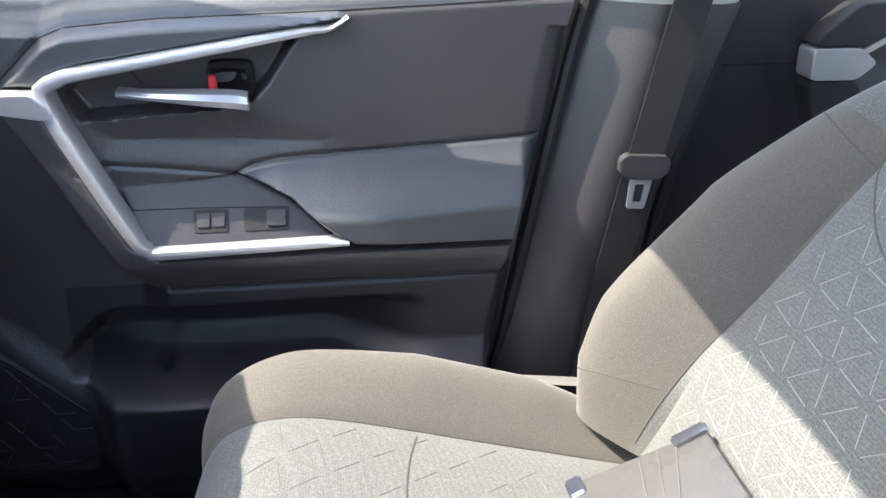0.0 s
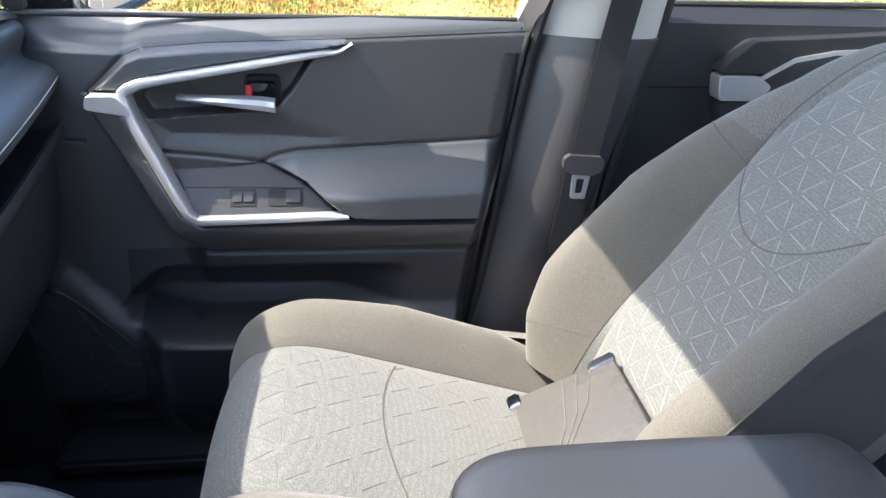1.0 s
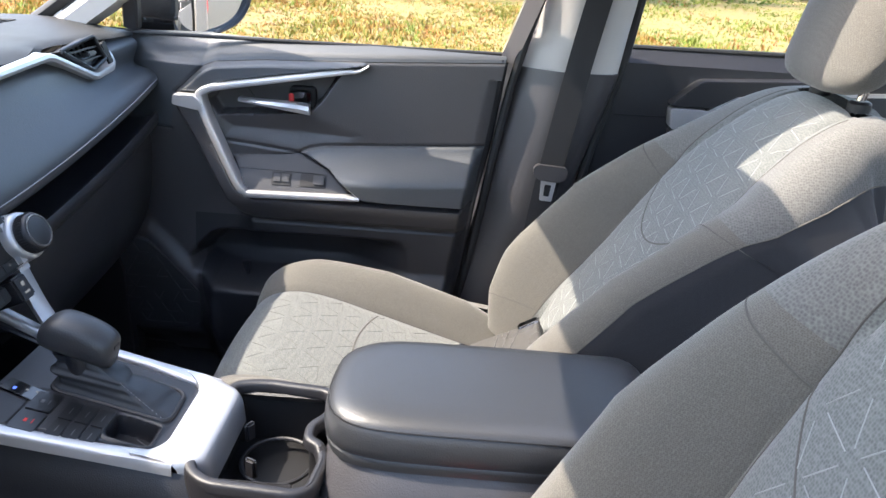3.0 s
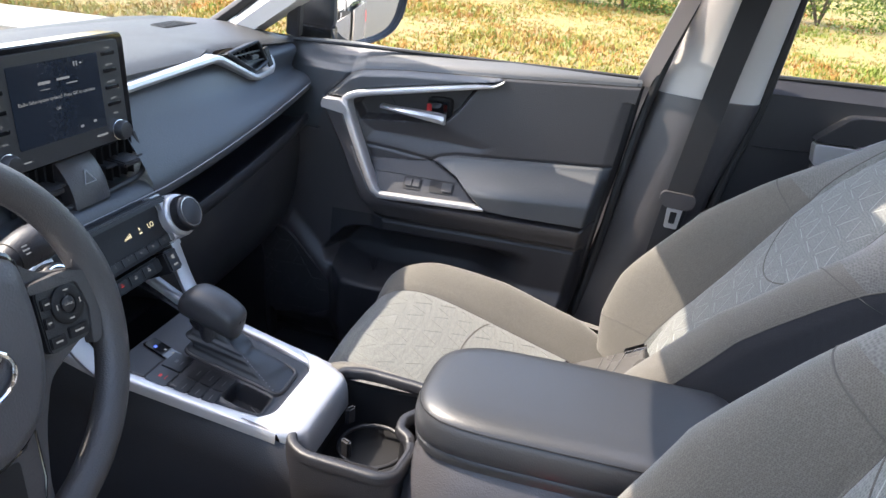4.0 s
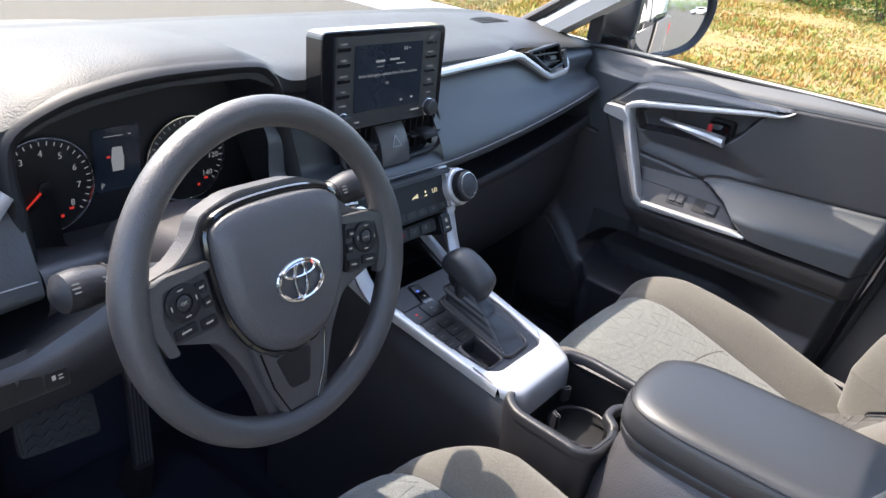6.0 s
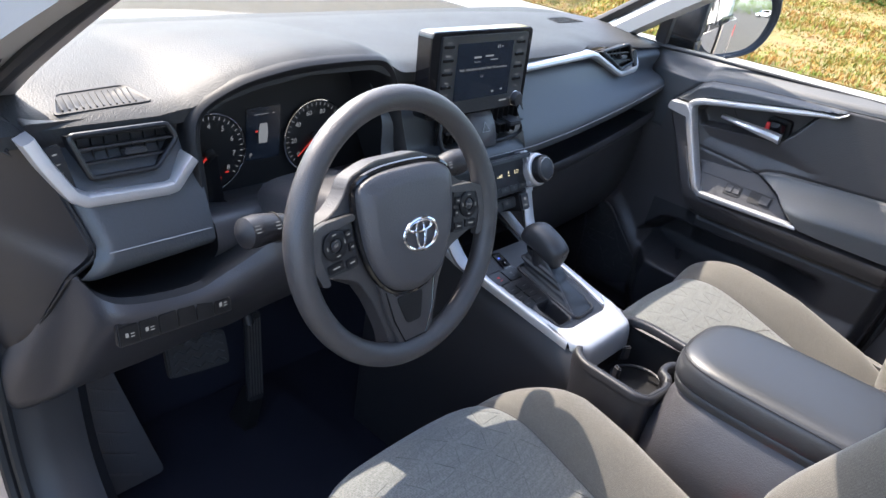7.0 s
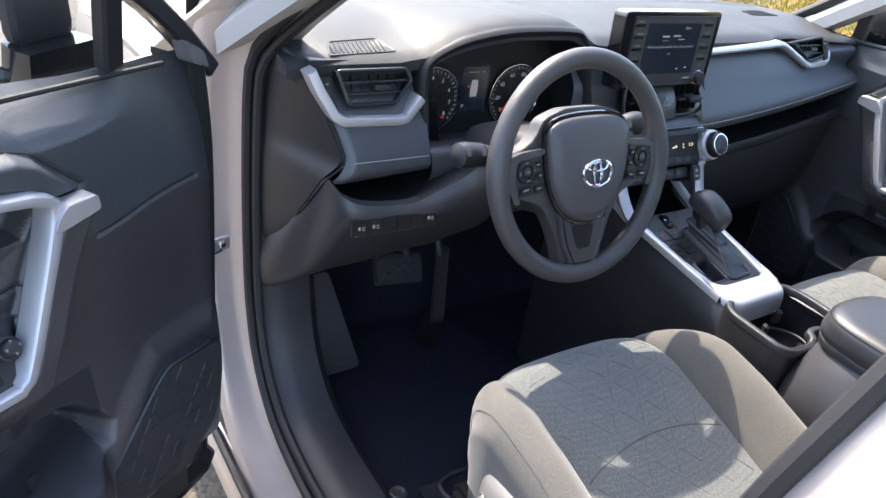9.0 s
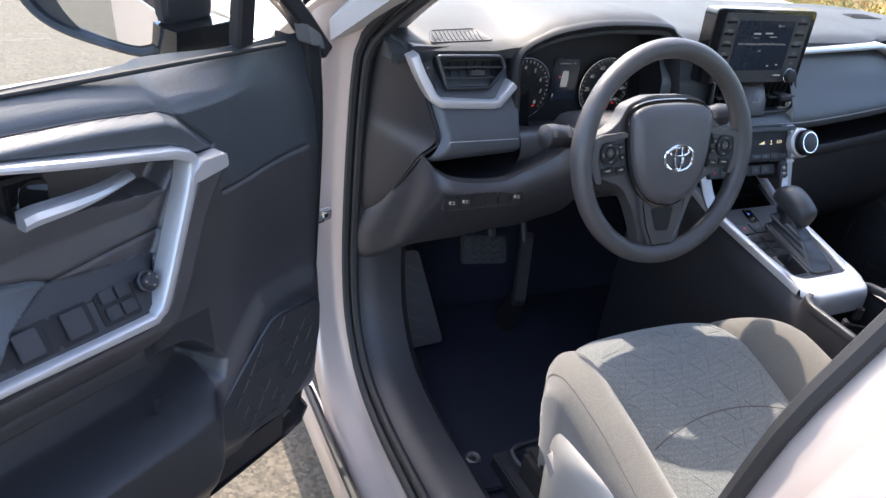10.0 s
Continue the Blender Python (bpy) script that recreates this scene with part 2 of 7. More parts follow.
def bars(name, rects, m, mat, parent):
    """Unreadable print as plain bars: rects of (x, y, width, height) in the plane of m, each a piece of its own."""
    for x, y, w, h in rects:
        bm = bmesh.new()
        bm.faces.new([bm.verts.new(m @ Vector(p)) for p in ((x - w / 2, y - h / 2, 0), (x + w / 2, y - h / 2, 0), (x + w / 2, y + h / 2, 0), (x - w / 2, y + h / 2, 0))])
        part(name, bm, mat, parent)


def plate(m, w, h, t, r=0.002, bevel=0.0008):
    """A rounded plate of size w by h and thickness t on the plane of m."""
    bm = prism(round_poly([(-w / 2, -h / 2), (w / 2, -h / 2), (w / 2, h / 2), (-w / 2, h / 2)], r, 4), "z", 0, t)
    if bevel:
        top = [e for e in bm.edges if all(abs(v.co.z - t) < 1e-6 for v in e.verts)]
        bmesh.ops.bevel(bm, geom=top, offset=bevel, segments=2, affect="EDGES", clamp_overlap=True)
        finish(bm)
    return moved(bm, m)


def sdist(poly, x, z):
    """Signed distance of grid points to an outline, negative inside."""
    p = np.array(poly, float)
    d = np.full(x.shape, 1e9)
    inside = np.zeros(x.shape, bool)
    for i in range(len(p)):
        a, b = p[i], p[(i + 1) % len(p)]
        e = b - a
        s = np.clip(((x - a[0]) * e[0] + (z - a[1]) * e[1]) / max(e @ e, 1e-12), 0, 1)
        d = np.minimum(d, np.hypot(x - a[0] - s * e[0], z - a[1] - s * e[1]))
        cross = (a[1] > z) != (b[1] > z)
        xi = a[0] + (z - a[1]) / (e[1] if abs(e[1]) > 1e-12 else 1e-12) * e[0]
        inside ^= cross & (x < xi)
    return np.where(inside, -d, d)


def ldist(line, x, z):
    """Distance of grid points to an open line."""
    p = np.array(line, float)
    d = np.full(x.shape, 1e9)
    for a, b in zip(p, p[1:]):
        e = b - a
        s = np.clip(((x - a[0]) * e[0] + (z - a[1]) * e[1]) / max(e @ e, 1e-12), 0, 1)
        d = np.minimum(d, np.hypot(x - a[0] - s * e[0], z - a[1] - s * e[1]))
    return d


def step(v, a, b):
    t = np.clip((v - a) / (b - a), 0, 1)
    return t * t * (3 - 2 * t)

# ---- ground and the car's shell ----
body = thing("car_body", "silver car body with black and beige interior trim", "car body", kind="structure")


def header_x(y):
    """Where the top edge of the windshield lies: bowed forward in the middle."""
    return -0.18 + 0.16 * y * y


def slab(rows, thick, name, mat, label=""):
    return part(name, grid(rows, thick=thick), mat, body, label)


def roof_z(x, y):
    return 1.605 + 0.05 * math.sin(math.pi * min(1, max(0, (x + 0.5) / 2.6))) - 0.10 * (abs(y) / 0.62) ** 3


def shell():
    part("floor_carpet", box(-1.15, 1.9, -0.76, 0.76, 0.34, 0.385, 0.01), CARPET, body, "black carpet")
    part("firewall", prism([(-1.2, 0.38), (-0.80, 0.38), (-0.95, 0.55), (-1.02, 0.75), (-1.04, 1.05), (-1.2, 1.05)], "y", -0.76, 0.76), CARPET, body)
    # roof, out of view, with an open hole added that lets sun onto the backrests
    hx0, hx1, hy = 0.20, 0.66, 0.325
    xs_all = sorted(set([hx0, hx1] + list(np.linspace(0.0, 1.9, 20))))
    ys_all = sorted(set([-hy, hy] + list(np.linspace(-0.62, 0.62, 19))))
    bm = bmesh.new()
    vs = {}
    def vert(i, j):
        if (i, j) not in vs:
            x, y = xs_all[i], ys_all[j]
            x = x + header_x(y) * max(0, 1 - x / 0.10)
            vs[i, j] = bm.verts.new((x, y, roof_z(x, y)))
        return vs[i, j]
    for i in range(len(xs_all) - 1):
        for j in range(len(ys_all) - 1):
            cx, cy = (xs_all[i] + xs_all[i + 1]) / 2, (ys_all[j] + ys_all[j + 1]) / 2
            if not (hx0 < cx < hx1 and abs(cy) < hy):
                bm.faces.new((vert(i, j), vert(i + 1, j), vert(i + 1, j + 1), vert(i, j + 1)))
    finish(bm)
    bmesh.ops.solidify(bm, geom=bm.faces[:], thickness=0.04)
    part("roof", finish(bm), BEIGE, body, "pale grey roof lining")
    part("tailgate", box(1.9, 1.95, -0.75, 0.75, 0.4, 1.1, 0.01), PLASTIC, body)
    for s in (-1, 1):
        lean = 0.03 if s > 0 else 0.0
        path = catmull([(-0.86, s * 0.84, 1.06), (-0.66, s * 0.805, 1.18), (-0.40, s * (0.75 - 0.6 * lean), 1.34), (-0.10, s * (0.675 - lean), 1.51), (0.04, s * (0.64 - 0.7 * lean), 1.575), (0.25, s * 0.62, 1.60)], 18)
        part("a_pillar_trim", sweep(path, [(-0.022, -0.03), (0.022, -0.03), (0.030, 0.0), (0.012, 0.022), (-0.030, 0.012)]), BEIGE, body, "beige pillar trim")
        part("a_pillar_skin", sweep([(x - 0.035, y + s * 0.02, z + 0.02) for x, y, z in path], circle(0.033, 14, 0.55)), PAINT if s < 0 else RUBBER, body, "silver painted pillar" if s < 0 else "black edged pillar")
        part("roof_rail", sweep([(0.05, s * 0.635, 1.59), (0.6, s * 0.635, 1.61), (1.9, s * 0.615, 1.55)], [(-0.03, -0.04), (0.03, -0.04), (0.03, 0.04), (-0.03, 0.04)]), PAINT, body)
        part("c_pillar", prism([(1.35, 1.1), (1.9, 1.1), (1.9, 1.6), (1.6, 1.6)], "y", s * 0.66, s * 0.78, 0.01), BEIGE, body)
    rows = [[(-1.04 * (1 - k) + header_x(y) * k, y, 1.10 * (1 - k) + roof_z(0, y) * k + 0.02 * math.sin(math.pi * k)) for y in np.linspace(-0.80 + 0.18 * k, 0.80 - 0.18 * k, 11)] for k in (0, 0.25, 0.5, 0.75, 1)]
    slab(rows, 0.005, "windshield", CLEAR, "clear glass").visible_shadow = False
    rows = [[(x, y, z - 0.07 * (abs(y) / 0.85) ** 2) for y in np.linspace(-0.87, 0.87, 15)] for x, z in ((-2.2, 0.86), (-1.9, 0.99), (-1.5, 1.055), (-1.2, 1.085), (-1.06, 1.09))]
    slab(rows, 0.02, "hood", PAINT, "silver painted hood")
    part("cowl", prism([(-1.16, 1.0), (-1.02, 1.0), (-1.02, 1.095), (-1.10, 1.09)], "y", -0.80, 0.80, 0.01), DEEP, body, "black cowl below the windshield")


shell()


def passenger_side():
    """Right-hand side: pillar, rear door, glass."""
    def cover(path, half, mat, name, bulge):
        rows = []
        for (x, y, z), h in zip(path, half):
            rows.append([(x - h - 0.004, y + 0.03, z), (x - h, y + 0.012, z), (x - h * 0.55, y - bulge * 0.5, z), (x - h * 0.05, y - bulge, z), (x + h * 0.8, y - bulge * 0.8, z), (x + h, y + 0.004, z), (x + h + 0.01, y + 0.03, z)])
        part(name, grid([catmull(r, 19) for r in rows], thick=0.004), mat, body)
    low = polyline([(0.205, 0.79, 0.40), (0.388, 0.79, 1.155)], 14)
    cover(low, np.linspace(0.072, 0.097, 14), PLASTIC, "pillar_lower_cover", 0.030)
    up = catmull([(0.388, 0.794, 1.151), (0.405, 0.785, 1.25), (0.425, 0.74, 1.40), (0.44, 0.67, 1.58)], 12)
    cover(up, np.linspace(0.099, 0.07, 12), BEIGE, "pillar_upper_cover", 0.030)
    path = catmull([(0.150, 0.80, 0.40), (0.193, 0.79, 0.60), (0.224, 0.785, 0.80), (0.252, 0.785, 1.0), (0.283, 0.785, 1.17), (0.345, 0.76, 1.40), (0.40, 0.68, 1.6)], 30)
    part("weather_strip", tube(path, 0.009, 8), RUBBER, body)
    part("door_edge", sweep([(x - 0.012, y + 0.020, z) for x, y, z in path], [(-0.002, -0.012), (0.002, -0.012), (0.002, 0.012), (-0.002, 0.012)]), PAINT, body)
    path = catmull([(0.42, 0.80, 0.5), (0.425, 0.80, 0.80), (0.455, 0.80, 1.0), (0.494, 0.80, 1.17), (0.512, 0.76, 1.40), (0.50, 0.68, 1.6)], 24)
    part("weather_strip", tube(path, 0.010, 8), RUBBER, body)
    part("kick_panel", prism([(-0.55, 0.38), (-0.55, 0.66), (-0.62, 1.02), (-1.05, 1.05), (-1.05, 0.38)], "y", 0.715, 0.77, 0.01), LOWER, body)
    part("sill_plate", box(-0.55, 0.19, 0.66, 0.80, 0.40, 0.43, 0.008), LOWER, body, "black sill plate")
    part("sill_plate", box(0.20, 0.42, 0.66, 0.80, 0.40, 0.43, 0.008), SILVER, body, "silver sill plate")
    rows = [[(x, 0.885, z) for x in np.linspace(0.36, 1.6, 8)] for z in (0.3, 0.7, 1.0, 1.17)]
    slab(rows, 0.01, "rear_door_skin", PAINT)
    # rear wing with its lamp, as the door mirror shows them
    rows = [[(x, 0.888 - dy - 0.05 * max(0, (x - 1.65) / 0.30) ** 2, z) for x in np.linspace(1.612, 1.93, 10)] for z, dy in ((0.3, 0.0), (0.6, -0.012), (0.85, -0.014), (1.02, 0.0), (1.17, 0.03))]
    slab(rows, 0.01, "rear_wing", PAINT, "silver painted rear wing")
    part("tail_lamp", grid([[(x, 0.905 - dy - 0.05 * max(0, (x - 1.65) / 0.30) ** 2, z) for x in np.linspace(1.74, 1.935, 8)] for z, dy in ((0.93, 0.016), (0.94, 0.002), (1.00, 0.0), (1.07, 0.010), (1.08, 0.026))], thick=0.006), RED, body, "red tail lamp")


passenger_side()


def driver_side():
    """Left-hand side: the painted door opening, its rubber strip and the pillar behind."""
    line = catmull([(-0.20, 1.45), (-0.40, 1.325), (-0.588, 1.185), (-0.632, 1.10), (-0.642, 0.95), (-0.638, 0.80), (-0.625, 0.68), (-0.585, 0.565), (-0.50, 0.482), (-0.38, 0.447), (-0.2, 0.440), (0.12, 0.440), (0.22, 0.48), (0.285, 0.62), (0.325, 0.85), (0.352, 1.05), (0.385, 1.22), (0.425, 1.40), (0.47, 1.57)], 80)
    n = len(line)
    def y_of(z, out):
        return -(0.785 + out - 0.30 * max(0, z - 1.13) ** 1.05)
    def ring(grow, out):
        pts = []
        for i, (x, z) in enumerate(line):
            t = line[min(i + 1, n - 1)] - line[max(i - 1, 0)]
            t = t / np.linalg.norm(t)
            pts.append((x + grow * t[1], y_of(z, out), z - grow * t[0]))
        return pts
    s = 1 if ring(0.1, 0)[40][2] < line[40][1] else -1
    part("door_frame", grid([ring(s * g, o) for g, o in ((-0.004, -0.05), (0.0, 0.0), (0.010, 0.010), (0.028, 0.016), (0.046, 0.030), (0.056, 0.052), (0.066, 0.066), (0.08, 0.072), (0.10, 0.075))]), PAINT, body, "silver painted metal")
    # rubber strip; its run up the rear pillar stands in for that edge's shade
    part("weather_strip", sweep([(x, y - 0.008, z) for x, y, z in ring(s * 0.002, 0.0)], circle(0.010, 8), (0, 1, 0)), RUBBER, body)
    part("weather_strip", sweep(ring(s * -0.016, -0.004)[:62], circle(0.009, 8), (0, 1, 0)), RUBBER, body)
    part("sill_cover", grid([ring(s * g, o)[20:60] for g, o in ((-0.020, -0.008), (-0.030, -0.02), (-0.036, -0.05), (-0.034, -0.10), (-0.01, -0.12))], thick=0.004), LOWER, body, "black sill cover")
    rows = [[(x, y, z) for x in np.linspace(-0.75, 0.6, 12)] for y, z in ((-0.852, 0.365), (-0.872, 0.355), (-0.882, 0.33), (-0.875, 0.27), (-0.80, 0.20))]
    part("rocker_panel", grid(rows, thick=0.01), PAINT, body)
    part("rocker_seal", sweep([(-0.62, -0.868, 0.368), (0.4, -0.868, 0.368)], circle(0.010, 8)), RUBBER, body)
    rows = [[(x, -(0.872 - 0.30 * max(0, z - 1.13) ** 1.05), z) for x in (x0 + f * (1.6 - x0) for f in np.linspace(0, 1, 12))] for z, x0 in ((0.3, 0.32), (0.55, 0.37), (0.85, 0.43), (1.05, 0.455), (1.14, 0.475))]
    part("rear_door_skin", grid(rows, thick=0.012), PAINT, body)
    path = [(x + 0.11, y_of(z, 0.072), z) for x, z in line[62:]]
    part("pillar_skin", grid([[(x - 0.01 + d, y - o, z) for x, y, z in path] for d, o in ((0.0, 0.0), (0.004, 0.006), (0.04, 0.008), (0.12, 0.004))]), PAINT, body, "pale sunlit painted pillar")
    # wing panel in front of the hinge side
    rows = [[(x, -y, z - 0.05 * max(0, -1.2 - x)) for x in np.linspace(-1.9, -0.735, 14)] for y, z in catmull([(0.878, 0.3), (0.885, 0.6), (0.884, 0.86), (0.874, 0.95), (0.850, 1.01), (0.815, 1.035), (0.77, 1.045)], 20)]
    part("front_wing", grid(rows, thick=0.01), PAINT, body, "silver painted front wing")
    # kick panel with foot rest
    part("kick_panel", prism([(-0.66, 0.40), (-0.66, 0.72), (-1.0, 0.80), (-1.0, 0.40)], "y", -0.755, -0.70, 0.01), LOWER, body)


driver_side()

# door check strap
strap = thing("door_check_strap", "steel door check strap bolted to the painted pillar", "door hardware")
part("bracket", moved(box(-0.022, 0.020, -0.013, 0.013, -0.006, 0.006, 0.003), frame_at((-0.642, -0.846, 0.793), (0.3, -0.9, 0.0), (0, 0, 1))), SILVER, strap)
part("strap", sweep([(-0.640, -0.845, 0.790), (-0.648, -0.880, 0.772), (-0.652, -0.925, 0.752)], [(-0.004, -0.010), (0.004, -0.010), (0.004, 0.010), (-0.004, 0.010)]), HARD, strap)
part("bolt", moved(lathe([(0.004, 0.006), (0.007, 0.005), (0.007, 0), (0.004, -0.001)], 12), frame_at((-0.634, -0.842, 0.796), (0, -1, 0), (0, 0, 1))), CHROME, strap)

# ---- front doors ----
REAR = [(0.256, 1.19), (0.256, 1.17), (0.2295, 0.983), (0.2134, 0.869), (0.181, 0.64), (0.14, 0.46)]
SIL = [(-0.066, 1.128), (-0.184, 1.109), (-0.315, 1.086), (-0.345, 1.078), (-0.363, 1.055), (-0.321, 0.957), (-0.285, 0.884), (-0.272, 0.872), (-0.25, 0.868), (-0.028, 0.874)]
RECESS = [(-0.358, 1.052), (-0.342, 1.072), (-0.184, 1.103), (-0.072, 1.122), (-0.084, 1.108), (-0.115, 1.062), (-0.135, 1.042), (-0.160, 1.034), (-0.338, 1.020)]
ARM = [(-0.166, 0.950), (-0.145, 0.960), (-0.11, 0.968), (0.30, 0.996), (0.30, 0.866), (-0.022, 0.868), (-0.05, 0.885), (-0.10, 0.925)]
SHELF = [(-0.310, 0.935), (-0.166, 0.950), (-0.10, 0.925), (-0.05, 0.885), (-0.022, 0.868), (-0.26, 0.868), (-0.278, 0.876)]
FRAME = [(-0.418, 1.066), (-0.363, 1.056), (-0.321, 0.957), (-0.285, 0.884), (-0.26, 0.868), (0.30, 0.868), (0.30, 0.798), (-0.262, 0.800), (-0.292, 0.812), (-0.318, 0.845), (-0.418, 1.036)]
BELT = [(-0.80, 1.000), (-0.534, 0.993), (-0.44, 0.985), (-0.424, 1.062), (-0.362, 1.1205), (-0.335, 1.1305), (-0.24, 1.1395), (-0.025, 1.1475), (0.40, 1.170), (0.40, 1.40), (-0.80, 1.40)]
BAND = [(-0.420, 1.064), (-0.360, 1.118), (-0.335, 1.1285), (-0.24, 1.1375), (-0.028, 1.1465), (-0.022, 1.140), (-0.06, 1.130), (-0.184, 1.110), (-0.315, 1.088), (-0.345, 1.079), (-0.366, 1.062)]
SPEAKER = [(-0.645, 0.745), (-0.508, 0.755), (-0.470, 0.722), (-0.358, 0.600), (-0.360, 0.540), (-0.426, 0.505), (-0.645, 0.49)]
POCKET = [(-0.343, 0.766), (-0.365, 0.758), (-0.397, 0.727), (-0.419, 0.696), (-0.407, 0.667), (-0.356, 0.648), (-0.289, 0.640), (0.08, 0.638), (0.12, 0.66), (0.12, 0.775), (-0.26, 0.772)]
HOLLOW = [(-0.352, 1.030), (-0.160, 1.040), (-0.02, 1.00), (-0.05, 0.972), (-0.166, 0.950), (-0.332, 0.966)]
JOINTS = [[(-0.426, 1.062), (-0.362, 1.1200), (-0.335, 1.1305), (-0.24, 1.1395), (-0.025, 1.1485), (0.262, 1.1645)], [(-0.338, 0.968), (-0.25, 0.960), (-0.166, 0.950), (-0.10, 0.925), (-0.05, 0.886), (-0.024, 0.869)], [(-0.166, 0.951), (-0.145, 0.962), (-0.11, 0.9695), (0.226, 0.9915)], [(-0.64, 0.998), (-0.534, 0.993), (-0.44, 0.985)], [(-0.262, 0.798), (0.196, 0.797)], [(-0.022, 0.867), (0.208, 0.866)], [(-0.315, 0.914), (-0.22, 0.9135), (-0.10, 0.9115)], [(-0.285, 1.079), (-0.268, 1.056)]]


def door_depth(x, z):
    """How far out the inside face of the door lies at x, z."""
    y = np.full(x.shape, 0.760)
    over = np.clip(z - np.interp(x, [-0.362, -0.335, -0.24, -0.025, 0.40], [1.1205, 1.1305, 1.1395, 1.1485, 1.172]), 0, 1)
    fore = step(-x, 0.37, 0.56)
    y += (1 - fore) * (1.45 * over - 0.008 * step(over, 0.0, 0.016)) + fore * (0.16 * np.clip(z - 0.99, 0, 1) + 1.4 * np.clip(z - 1.09, 0, 1) ** 2)
    # padded band between the silver strip and the belt
    y -= 0.020 * (1 - step(sdist(BAND, x, z), -0.010, 0.003))
    # cup behind the handle, and the hollow below it
    y += 0.038 * (1 - step(sdist(RECESS, x, z), -0.007, 0.0))
    y += 0.010 * (1 - step(sdist(HOLLOW, x, z), -0.05, 0.0))
    # cushioned armrest, fuller towards its lower edge
    d = sdist(ARM, x, z)
    top = np.interp(x, [-0.166, -0.11, 0.30], [0.950, 0.968, 0.996])
    fall = step(top - z, -0.004, 0.075)
    full = step(x, -0.15, 0.03)
    soft = 1 - step(d, -0.004, 0.002)
    y = y * (1 - soft) + (0.757 - 0.060 * fall * (0.75 + 0.25 * full)) * soft
    # switch panel: upright above, then sloping into the cabin
    ds = 1 - step(sdist(SHELF, x, z), -0.003, 0.002)
    y = y * (1 - ds) + (0.770 - 0.062 * np.clip((0.955 - z) / 0.09, 0, 1)) * ds
    # proud frame round it and below the armrest
    edge = 1 - step(sdist(FRAME, x, z), -0.012, 0.003)
    y = y * (1 - edge) + (0.724 - 0.018 * step(z, 1.0, 0.86) + 0.022 * step(z, 0.855, 0.80)) * edge
    # lower door with its pocket and its proud lip
    rearward = step(x, -0.305, -0.262)
    low = (1 - step(z, 0.798, 0.814)) * rearward + (1 - step(z, 0.62, 0.86)) * (1 - rearward)
    y = y * (1 - low) + 0.738 * low
    y -= 0.050 * step(z, 0.700, 0.635) * step(x, -0.400, -0.345)
    y += 0.085 * (1 - step(sdist(POCKET, x, z), -0.030, 0.002)) * (1 - step(x, -0.08, 0.10))
    y -= 0.012 * (1 - step(sdist(SPEAKER, x, z), -0.012, 0.030))
    y += 0.02 * step(-x, 0.44, 0.62)
    y += 0.03 * step(z, 0.52, 0.44)
    # the panel rounds back to the door's rear edge
    rim = np.interp(z, [p[1] for p in REAR[::-1]], [p[0] for p in REAR[::-1]])
    away = step(x, rim - 0.030, rim - 0.002) * (z < 1.13)
    y = y * (1 - away) + np.maximum(y, 0.768) * away
    for line in JOINTS[:-2]:
        y += 0.003 * (1 - step(ldist(line, x, z), 0.001, 0.005))
    return y


